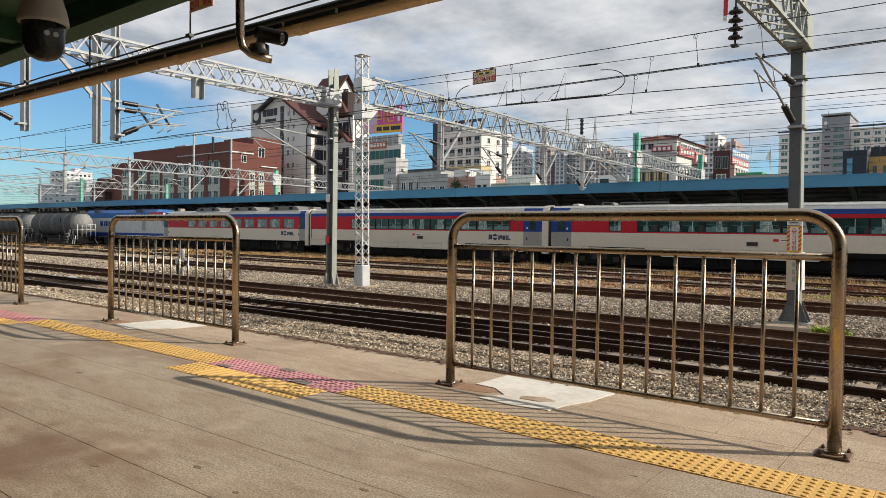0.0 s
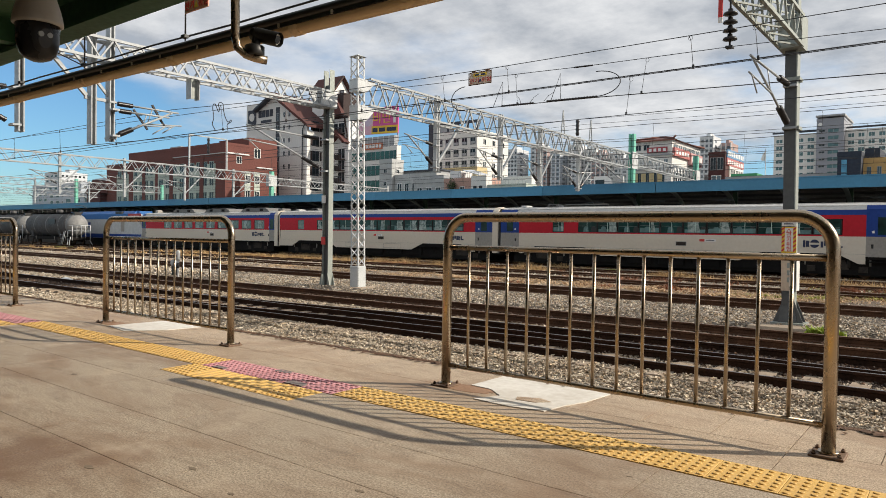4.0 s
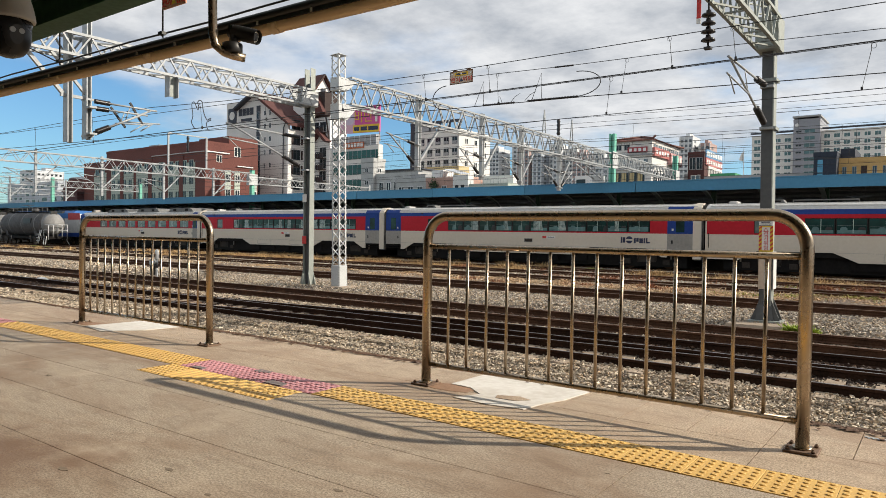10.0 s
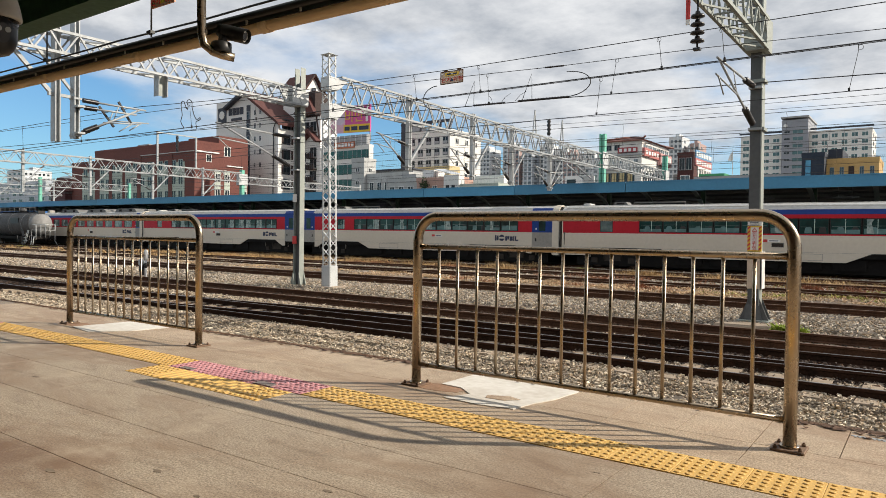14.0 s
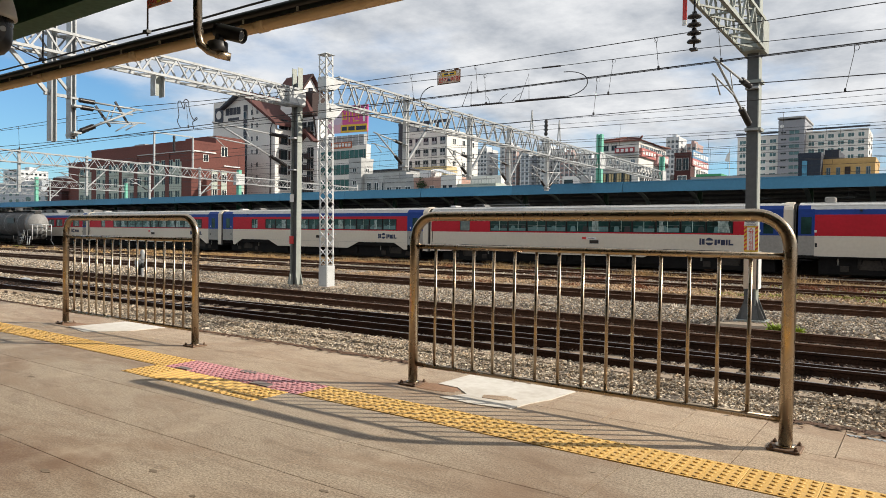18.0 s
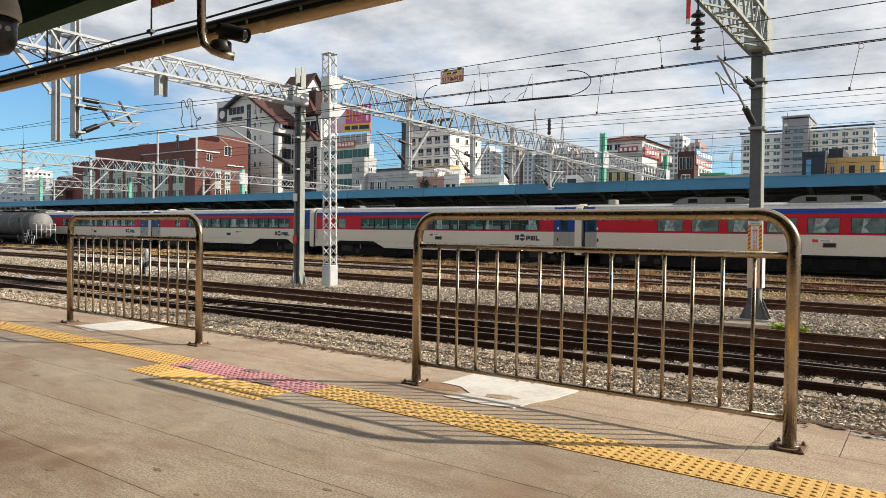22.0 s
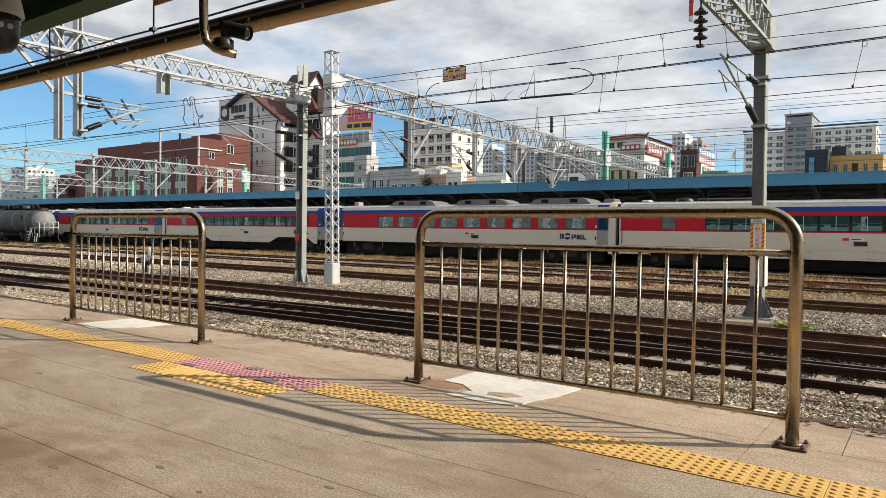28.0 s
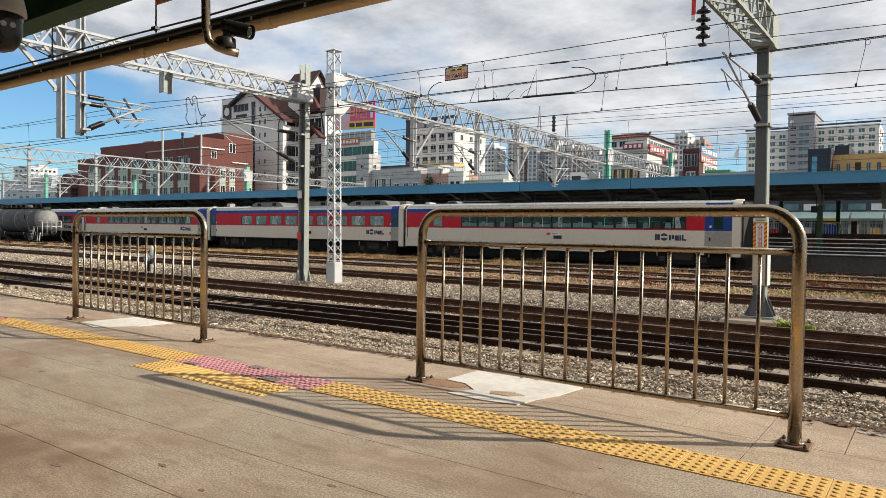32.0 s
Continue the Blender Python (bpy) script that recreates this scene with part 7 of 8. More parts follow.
house("green_shed", "green sheet shed on a low roof", -31.0, -27.2, 115, 119, 10.9, surf("green sheet", (0.05, 0.30, 0.13), (0.04, 0.24, 0.10), rough=0.6, fine=4, big=0.5))
flg = thing("flag", "white flag on a pole", "flag", at=pose(-26.2, 116, 0))
part("flagpole", Mesh().tube([(0, 0, 0), (0, 0, 15.4)], 0.05, 6), M["galv"], flg)
part("cloth", Mesh().add([(0, 0, 15.0), (-0.45, 0.1, 14.5), (-0.7, -0.1, 13.6), (-0.2, 0.1, 13.4), (0, 0, 13.9), (0, 0.02, 15.0), (-0.45, 0.12, 14.5), (-0.7, -0.08, 13.6), (-0.2, 0.12, 13.4), (0, 0.02, 13.9)], [(0, 1, 2, 3, 4), (9, 8, 7, 6, 5)]), M["white"], flg)
house("long_low_building", "long low grey building behind the canopy", -31, -13, 112, 118, 10.2, B["grey"])

# large pale apartment building on the right
ap = house("apartment_building", "large pale apartment building with grey lift tower", -41.0, -31.2, 190, 202, 27.0, B["cream"])
windows(ap, -40.9, -31.4, 190, 13.2, 26.9, 4, 8, 0.60, 0.5, M["win_teal"], B["white"])
part("roof_rail", Mesh().box((-41.3, 189.6, 27.9), (-31.3, 190.0, 28.3)), B["dark"], ap)
apt = house("apartment_building", "grey lift tower of the large apartment building", -31.0, -25.2, 187.6, 202, 30.0, B["lilac"])
windows(apt, -30.8, -28.8, 187.6, 13, 28.5, 1, 9, 0.6, 0.24, M["win"], B["grey"])
windows(apt, -28.8, -26.0, 187.6, 13, 28.5, 1, 9, 0.8, 0.5, M["win_teal"], B["grey"])
part("roof_slab", Mesh().box((-31.2, 187.2, 31.0), (-25.0, 202, 31.4)), B["grey"], apt)
part("mark", Mesh().tube([(-30.2, 187.59, 29.2), (-30.2, 187.45, 29.2)], 0.45, 12), B["white"], apt)
ap2 = house("apartment_building", "large pale apartment wing with blue-grey windows", -25.2, -12.0, 190, 204, 27.2, B["cream"])
windows(ap2, -25.0, -12.4, 190, 13.5, 27.3, 6, 8, 0.58, 0.52, M["win_teal"], B["white"])
windows(ap2, 191, 203, -12.0, 13.5, 27.3, 2, 7, 0.3, 0.4, M["win_teal"], B["grey"], "side")
part("roof_rail", Mesh().box((-25.0, 189.5, 28.1), (-11.7, 190.0, 28.5)), B["dark"], ap2)

# white shop front with green awnings in the daylight beyond the station
shop = thing("shop_front", "low white shop building with green glass awnings and many windows", "shop")
part("wall", Mesh().box((-44, 84.0, -1.3), (8, 90.0, 3.75)), M["white_paint"], shop)
part("upper_wall", Mesh().box((-44, 84.0, 3.75), (8, 90.0, 6.0)), B["dark"], shop)
for k in range(17):
    x = -43.5 + k * 3.0
    part("awning", Mesh().add([(x, 82.6, 3.05), (x + 2.8, 82.6, 3.05), (x + 2.8, 84.0, 3.7), (x, 84.0, 3.7), (x, 82.6, 3.0), (x + 2.8, 82.6, 3.0), (x + 2.8, 84.0, 3.62), (x, 84.0, 3.62)], [(0, 1, 2, 3), (7, 6, 5, 4), (0, 4, 5, 1), (1, 5, 6, 2), (3, 7, 4, 0)]), M["frost"], shop)
    for q in range(2):
        u = x + 0.2 + q * 1.4
        w_ = part("window", Mesh().box((u, 83.9, 0.9), (u + 1.15, 84.0, 2.75)), M["win_blue"] if (k + q) % 3 else M["t_glass2"], shop)
        part("mullion", Mesh().box((u + 0.54, 83.86, 0.9), (u + 0.61, 83.9, 2.75)), M["white_paint"], w_)
        part("transom", Mesh().box((u, 83.86, 1.9), (u + 1.15, 83.9, 1.97)), M["white_paint"], w_)
    if k % 4 == 3:
        part("sign_board", Mesh().box((x + 0.6, 83.6, 1.35), (x + 1.7, 83.8, 2.3)), M["t_blue"], shop)
part("step", Mesh().box((-44, 83.4, -1.3), (8, 84.0, 0.6)), M["concrete"], shop)
for k in range(26):   # added panels over the windows, in many colours; white ones stand for sunlit clutter
    x = -43.3 + k * 1.95 + 0.5 * float(rng.random())
    w_, z_ = 0.5 + 0.9 * float(rng.random()), 0.95 + 0.5 * float(rng.random())
    part("poster", Mesh().box((x, 83.82, z_), (x + w_, 83.86, z_ + 0.5 + 0.8 * float(rng.random()))), M[("white", "yellow", "white", "tact_y", "loco_blue", "white", "t_red", "frost")[k % 8]], shop)
for k in range(24):
    part("upper_window", Mesh().box((-43.6 + k * 2.1, 83.93, 3.9), (-42.0 + k * 2.1, 84.0, 4.6)), M["win_teal"] if k % 3 else B["cream"], shop)

nb = house("slate_building", "dark slate building with a tall blue window strip", -15.2, -12.4, 108, 118, 12.7, B["navy"])
part("window_strip", Mesh().box((-14.7, 107.9, 5.5), (-14.05, 108.0, 12.2)), M["win_sky"], nb)
for k in range(6):
    part("transom", Mesh().box((-14.7, 107.86, 6.3 + k), (-14.05, 107.9, 6.38 + k)), B["navy"], nb)
part("rear_block", Mesh().box((-12.4, 112, 5), (-10.6, 120, 14.0)), B["navy"], nb)
ob_ = house("ochre_building", "ochre rendered building with small blue windows", -12.6, -6.1, 110.5, 120, 12.0, B["ochre"])
windows(ob_, -12.3, -6.3, 110.5, 9.3, 11.8, 5, 1, 0.36, 0.6, M["win_blue"], B["grey"])
part("recess", Mesh().box((-9.7, 110.4, 9.3), (-9.0, 110.5, 11.4)), B["timber"], ob_)

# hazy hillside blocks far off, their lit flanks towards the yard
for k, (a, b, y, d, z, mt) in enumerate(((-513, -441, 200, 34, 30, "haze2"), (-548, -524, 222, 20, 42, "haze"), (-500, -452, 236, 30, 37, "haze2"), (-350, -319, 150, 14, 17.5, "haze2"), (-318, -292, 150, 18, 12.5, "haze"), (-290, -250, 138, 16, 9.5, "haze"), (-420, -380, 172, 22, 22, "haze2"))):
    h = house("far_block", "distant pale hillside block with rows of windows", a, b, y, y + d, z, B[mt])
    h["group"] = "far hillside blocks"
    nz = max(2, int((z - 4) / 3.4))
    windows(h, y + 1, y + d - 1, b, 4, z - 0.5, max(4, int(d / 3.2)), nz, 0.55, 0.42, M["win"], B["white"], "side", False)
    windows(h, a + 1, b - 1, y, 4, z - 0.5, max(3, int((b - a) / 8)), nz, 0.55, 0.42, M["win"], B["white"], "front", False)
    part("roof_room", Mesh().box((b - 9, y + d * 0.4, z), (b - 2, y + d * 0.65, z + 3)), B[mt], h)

# ragged shrubs in front of the pink house and along the far roofs
def shrub(x, y, z, w, h, n, mat, name="shrub", label="small dark green shrub"):
    vs, fs = [], []
    for k in range(n):
        a, b, c = rng.normal(0, 0.33, 3)
        p = np.array([x + a * w, y + b * w, z + (0.5 + c * 0.8) * h])
        d = rng.normal(0, 1, (3, 3)) * w * 0.11
        i = len(vs)
        vs += [tuple(p + d[0]), tuple(p + d[1]), tuple(p + d[2])]
        fs.append((i, i + 1, i + 2))
    t = thing(name, label, "shrub")
    part("trunk", Mesh().tube([(x, y, z - 1.0), (x, y, z + h * 0.5)], [0.08, 0.03], 6), M["rust_dirt"], t)
    part("crown", Mesh().add(vs, fs), mat, t)
    return t


M["leaf"] = surf("dark leaf", (0.05, 0.09, 0.03), (0.03, 0.06, 0.02), rough=0.7, bump=0, vary=0.4, island=True)
shrub(-55.6, 73.4, 6.7, 0.8, 1.8, 420, M["leaf"])

# ---------------------------------------------------------------- platform things
FYN = 3.83           # line of the fences


def fence(at):
    f = thing("platform_fence", "brushed stainless steel tube fence bolted to the platform edge", "fence", "platform fences", at=at)
    Wd, Hh, R, r = 2.385, 1.185, 0.17, 0.033
    pts = [(0, 0, 0.0), (0, 0, Hh - R)]
    pts += [(R - R * math.cos(a), 0, Hh - R + R * math.sin(a)) for a in np.linspace(0.12, math.pi / 2, 9)]
    pts += [(Wd - R + R * math.sin(a), 0, Hh - R + R * math.cos(a)) for a in np.linspace(0.0, math.pi / 2 - 0.12, 9)]
    pts += [(Wd, 0, Hh - R), (Wd, 0, 0)]
    part("frame_tube", Mesh().tube(pts, r, 16), M["steel"], f)
    part("upper_rail", Mesh().tube([(0, 0, 0.975), (Wd, 0, 0.975)], 0.019, 10), M["steel"], f)
    part("lower_rail", Mesh().tube([(0, 0, 0.147), (Wd, 0, 0.147)], 0.0165, 10), M["steel"], f)
    bar = Mesh().tube([(0, 0, 0.15), (0, 0, 0.97)], 0.0105, 10).data("bar", M["steel"])
    for k in range(14):
        x = 0.186 + 0.155 * k
        part("bar", bar, None, f, at=pose(x, 0, 0))
    bolt = Mesh().tube([(0, 0, 0.0), (0, 0, 0.013)], 0.011, 6).tube([(0, 0, 0.013), (0, 0, 0.02)], 0.006, 6).data("bolt", M["base"])
    for x in (0, Wd):
        pl = part("base_plate", Mesh().box((x - 0.078, -0.078, 0.002), (x + 0.078, 0.078, 0.013), 0.004), M["base"], f)
        part("collar", Mesh().tube([(x, 0, 0.014), (x, 0, 0.024)], 0.047, 14), M["steel"], pl)
        for sx in (-0.057, 0.057):
            for sy in (-0.057, 0.057):
                part("bolt", bolt, None, pl, at=pose(x + sx, sy, 0.012))
    return f


F1 = fence(pose(-2.945, FYN, 0))
copy_thing(F1, pose(-7.865, FYN, 0))
copy_thing(F1, pose(-12.79, FYN, 0))
copy_thing(F1, pose(-17.7, FYN, 0))

# repaired cement patches by the fence
def patch(name, pts, mat, z=0.006, label="white cement repair patch on the paving"):
    vs = [(x, y, z) for x, y in pts] + [(x, y, -0.01) for x, y in pts]
    n = len(pts)
    fs = [tuple(range(n - 1, -1, -1)), ] + [(i, (i + 1) % n, (i + 1) % n + n, i + n) for i in range(n)]
    m = Mesh().add(vs, fs)
    return tagged(part(name, m, mat), label, "patch", kind="structure")


patch("cement_patch", [(-2.80, 3.94), (-2.79, 4.36), (-2.3, 4.37), (-1.93, 4.33), (-1.96, 4.02), (-2.02, 3.84), (-2.05, 3.64), (-2.28, 3.60), (-2.56, 3.62), (-2.47, 3.80), (-2.62, 3.92)], M["cement"])
patch("cement_patch", [(-7.55, 3.70), (-7.5, 4.36), (-6.75, 4.34), (-6.8, 3.95), (-7.05, 3.62)], M["cement"])
patch("stain", [(-2.36, 3.84), (-2.22, 3.9), (-2.12, 3.86), (-2.2, 3.78), (-2.33, 3.77)], M["slab_edge"], 0.009, "worn hole in the cement patch")

patch("stain", [(-4.22, 3.33), (-4.20, 3.40), (-4.06, 3.395), (-4.05, 3.35), (-4.12, 3.32)], M["tact_g"], 0.0085, "grey mortar patch in the tactile paving")
patch("stain", [(-4.70, 3.115), (-4.69, 3.17), (-4.56, 3.165), (-4.55, 3.115)], M["tact_g"], 0.0085, "grey mortar patch in the tactile paving")
patch("stain", [(-3.84, 3.115), (-3.83, 3.20), (-3.66, 3.19), (-3.65, 3.115)], M["tact_g"], 0.0085, "grey mortar patch in the tactile paving")

M["rust_stain"] = surf("rust-stained slab", (0.36, 0.215, 0.13), (0.22, 0.125, 0.07), rough=0.8, fine=60, big=6)
for bx in (-2.945, -7.865):
    n_ = 13
    ring = [(bx + 0.10 + (0.16 + 0.13 * rng.random()) * math.cos(a) * (1.5 if math.cos(a) > 0 else 0.8), FYN + 0.01 + (0.07 + 0.05 * rng.random()) * math.sin(a)) for a in np.linspace(0, 2 * math.pi * (n_ - 1) / n_, n_)]
    patch("stain", ring, M["rust_stain"], 0.0014, "rust stain round the fence foot")
# ---------------------------------------------------------------- canopy over the near platform
cn = thing("near_canopy", "dark green steel eave of the near platform canopy", "canopy")
part("eave_beam", Mesh().box((-40, 2.88, 2.895), (12, 2.96, 3.22)).box((-40, 2.80, 2.865), (12, 3.02, 2.894)), M["green_steel"], cn)
part("soffit", Mesh().box((-40, -9, 3.17), (12, 2.88, 3.22)), M["under"], cn)
for k in range(9):
    part("rib", Mesh().box((-39 + k * 5.2, -9, 2.92), (-38.85 + k * 5.2, 2.87, 3.17)), M["green_steel"], cn)
part("eave_panel", Mesh().box((-40, 1.96, 3.135), (12, 2.87, 3.167)), M["green_steel"], cn)
part("second_beam", Mesh().box((-40, 1.87, 2.95), (12, 1.95, 3.17)), M["green_steel"], cn)
# a lighting trunking hung low in front of the eave: tan pipe, black tray and cable
gt = thing("eave_trunking", "tan plastic pipe and black cable tray hung along the eave", "pipe")


def gy(x):
    return 3.26 + 0.012 * (x + 8)


def gz_(x):
    return 2.565 - 0.0025 * (x + 8)


part("pipe", Mesh().tube([(x, gy(x), gz_(x)) for x in (-30, -20, -12, -8, -4, 4)], 0.05, 14), M["gutter"], gt)
for k in range(14):
    x = -20 + k * 1.6
    part("coupling", Mesh().tube([(x, gy(x), gz_(x)), (x + 0.09, gy(x), gz_(x))], 0.056, 14), M["gutter"], gt)
part("carrier_rail", Mesh().beam((-30, gy(-30) - 0.055, gz_(-30) + 0.034), (4, gy(4) - 0.055, gz_(4) + 0.034), 0.012, 0.045), M["black"], gt)
part("conduit", Mesh().tube([(x, gy(x) - 0.05, gz_(x) + 0.070) for x in (-30, -8, 4)], 0.031, 10), M["black"], gt)
part("cable", Mesh().tube([(x, gy(x) - 0.06, gz_(x) + 0.135 + 0.006 * math.sin(x * 3)) for x in np.linspace(-30, 4, 60)], 0.008, 6), M["black"], gt)
for k in range(44):
    x = -20 + k * 0.53 + 0.03 * (k % 3)
    part("clip", Mesh().box((x, gy(x) - 0.07, gz_(x) + 0.012), (x + 0.016, gy(x) - 0.045, gz_(x) + 0.04)), M["grey_plastic"], gt)
for x in (-5.22, -6.95, -8.4, -10.1):
    part("hanger", Mesh().tube([(x, gy(x) - 0.11, gz_(x) + 0.08), (x, gy(x) - 0.11, 3.12), (x, 2.86, 3.2)], 0.008, 6).box((x - 0.03, gy(x) - 0.135, gz_(x) + 0.1), (x + 0.03, gy(x) - 0.095, gz_(x) + 0.125)), M["black"], gt)
part("diagonal_stay", Mesh().tube([(-6.95, gy(-6.95) - 0.11, 2.66), (-7.5, 3.05, 2.9), (-8.1, 2.93, 3.1)], 0.006, 5), M["black"], gt)
ws = thing("hanging_sign", "red and white electric danger board hung at the eave", "sign", at=pose(-4.97, 3.13, 2.905))
part("board", Mesh().box((-0.16, -0.006, -0.075), (0.16, 0.006, 0.12)), surf("sign peach", (0.62, 0.3, 0.2), (0.55, 0.26, 0.17), rough=0.5, bump=0), ws)
letters("letters", "전기", 0.075, M["red"], ws, pose(-0.09, -0.008, -0.03))
letters("letters", "위험", 0.075, M["red"], ws, pose(0.095, -0.008, -0.03))
part("triangle", Mesh().add([(-0.03, -0.008, -0.055), (0.03, -0.008, -0.055), (0.0, -0.008, 0.0)], [(0, 1, 2)]), M["yellow"], ws)
part("text_bar", Mesh().box((-0.12, -0.008, 0.05), (0.12, -0.006, 0.085)), M["red"], ws)
part("stalk", Mesh().tube([(-0.13, 0, 0.12), (-0.13, 0, 0.22), (-0.13, -0.19, 0.24)], 0.006, 5), M["black"], ws)

# dome camera
dc = thing("dome_camera", "grey and black dome security camera hung from the canopy", "security camera", at=pose(-2.815, 1.10, 1.835))
cap = [(0.02, 0.17), (0.045, 0.145), (0.058, 0.11), (0.069, 0.075), (0.078, 0.045), (0.084, 0.018), (0.0865, 0.0), (0.0865, -0.008), (0.080, -0.012)]
part("housing", Mesh().tube([(0, 0, z) for r, z in cap], [max(r, 0.002) for r, z in cap], 30), M["grey_plastic"], dc)
ball = [(0.076, -0.012), (0.0725, -0.04), (0.0725, -0.07), (0.070, -0.092), (0.062, -0.115), (0.046, -0.134), (0.022, -0.144), (0.002, -0.146)]
part("dome", Mesh().tube([(0, 0, z) for r, z in ball], [r for r, z in ball], 30), M["dome"], dc)
eye_dir = Vector((0.998, -0.03, -0.12)).normalized()
sd = eye_dir.cross(Vector((0, 0, 1))).normalized()
up_ = sd.cross(eye_dir)
fp_ = eye_dir * 0.0745 + Vector((0, 0, -0.062))
part("face_window", Mesh().add([fp_ + sd * (0.024 * math.cos(a)) + up_ * (0.036 * math.sin(a)) for a in np.linspace(0, 5.98, 20)], [tuple(range(20))]), M["black"], dc)
for s in (-0.015, 0.015):
    p = eye_dir * 0.068 + sd * s + Vector((0, 0, -0.048))
    part("lens", Mesh().tube([p, p + eye_dir * 0.010], 0.010, 12), M["galv"], dc)
part("stem", Mesh().tube([(0, 0, 0.16), (0, 0, 1.33)], 0.022, 10), M["grey_plastic"], dc)

# bullet camera on a bent pipe
bc = thing("bullet_camera", "black bullet security camera on a bent chrome pipe", "security camera")
part("pipe", Mesh().tube([(-3.24, 2.27, 3.19), (-3.28, 2.295, 2.33), (-3.325, 2.33, 2.16), (-3.325, 2.345, 2.10), (-3.30, 2.385, 2.065), (-3.27, 2.425, 2.05), (-3.235, 2.48, 2.042)], 0.024, 12), M["steel"], bc)
part("mount", Mesh().tube([(-3.285, 2.43, 2.065), (-3.285, 2.43, 2.072), (-3.285, 2.43, 2.118), (-3.285, 2.43, 2.124)], [0.05, 0.056, 0.056, 0.048], 18), M["black"], bc)
part("bracket", Mesh().tube([(-3.285, 2.435, 2.12), (-3.315, 2.47, 2.2)], 0.026, 8), M["black"], bc)
part("barrel", Mesh().tube([(-3.335, 2.455, 2.205), (-3.19, 2.51, 2.163)], 0.037, 18), M["black"], bc)
part("hood", Mesh().tube([(-3.31, 2.4645, 2.1978), (-3.172, 2.517, 2.158)], 0.0415, 18, False), M["black"], bc)
part("lens_ring", Mesh().tube([(-3.1905, 2.5098, 2.1631), (-3.186, 2.5115, 2.1618)], 0.03, 18), M["grey_plastic"], bc)
part("lens", Mesh().tube([(-3.187, 2.5112, 2.1621), (-3.183, 2.5127, 2.161)], 0.024, 16), M["dome"], bc)

# dwarf signal between the tracks and a pale stone cap
ds = thing("dwarf_signal", "small white post with black and white dwarf signal", "signal", at=pose(-25.9, 15.6, -0.05) @ Matrix.Diagonal((0.8, 0.8, 1.0, 1)))
part("post", Mesh().tube([(0.02, 0, -0.98), (0.02, 0, -0.1)], 0.06, 12), M["white_paint"], ds)
part("post_band", Mesh().tube([(0.02, 0, -0.42), (0.02, 0, -0.2)], 0.066, 12), M["black"], ds)
part("post_head", Mesh().tube([(0.02, 0, -0.1), (0.02, 0, -0.04), (0.02, 0, 0.22), (0.02, 0, 0.3), (0.02, 0, 0.33)], [0.07, 0.105, 0.105, 0.08, 0.02], 14), M["white_paint"], ds)
part("head_lens", Mesh().tube([(0.02, -0.1, 0.1), (0.02, -0.125, 0.1)], 0.05, 12), M["base"], ds)
part("lamp", Mesh().tube([(-0.24, -0.2, -0.2), (-0.24, 0.02, -0.2)], 0.12, 14), M["white_paint"], ds)
part("lamp_bracket", Mesh().beam((-0.24, 0, -0.3), (0.02, 0, -0.3), 0.05), M["black"], ds)
part("box", Mesh().prism([(-0.36, -0.34), (-0.1, -0.34), (-0.16, -0.72), (-0.3, -0.72)], -0.15, 0.12, axis="y"), M["black"], ds)
st_ = thing("marker_stone", "white painted stone lying in the ballast", "stone", at=pose(-27.5, 11.9, BED))
part("stone", Mesh().tube([(0, 0, -0.05), (0, 0, 0.1), (0, 0, 0.19), (0, 0, 0.22)], [0.3, 0.27, 0.14, 0.02], 9), M["white_paint"], st_)
cv = thing("drain_grating", "grey toothed metal strip at the platform edge", "drain", at=pose(-0.33, 4.31, 0.0))
part("strip", Mesh().box((0.0, 0.0, 0.0), (1.2, 0.02, 0.003)), M["galv"], cv)
tooth = Mesh().box((-0.005, -0.02, 0.0), (0.005, 0.0, 0.003)).data("tooth", M["galv"])
for k in range(44):
    part("tooth", tooth, None, cv, at=pose(0.02 + k * 0.022, 0, 0))
# scuffs and gum spots trodden into the paving
for i_, (x, y, r) in enumerate(((-3.12, 1.44, 0.03), (-2.75, 1.72, 0.03), (-2.0, 2.01, 0.025), (-2.37, 1.65, 0.022), (-5.2, 2.3, 0.04), (-1.2, 2.9, 0.014))):
    pts = [(x + r * (0.5 + 0.9 * rng.random()) * math.cos(a), y + 0.45 * r * (0.5 + 0.9 * rng.random()) * math.sin(a)) for a in np.linspace(0, 5.8, 9)]
    patch("scuff", pts, M["scuff"], 0.0015, "dark scuff trodden into the paving")
# leaf litter and grit along the platform edge
vs, fs = [], []
for i_ in range(9000):
    x, y = -22 + 23.5 * rng.random() ** 0.5, EDGE + 0.05 + rng.normal(0, 0.05)
    z = 0.004 if y < EDGE else -0.006 - max(y - EDGE - 0.07, 0) * 0.6
    a, q = rng.random() * 6.28, 0.008 + 0.018 * rng.random()
    b = len(vs)
    vs += [(x + q * math.cos(a + u), y + q * math.sin(a + u), z + 0.010 * rng.random()) for u in (0, 1.9, 3.4, 4.6)]
    fs.append((b, b + 1, b + 2, b + 3))
tagged(part("leaf_litter", Mesh().add(vs, fs), M["rust_dirt"]), "rusty leaf litter and grit along the platform edge", "litter", kind="stuff")

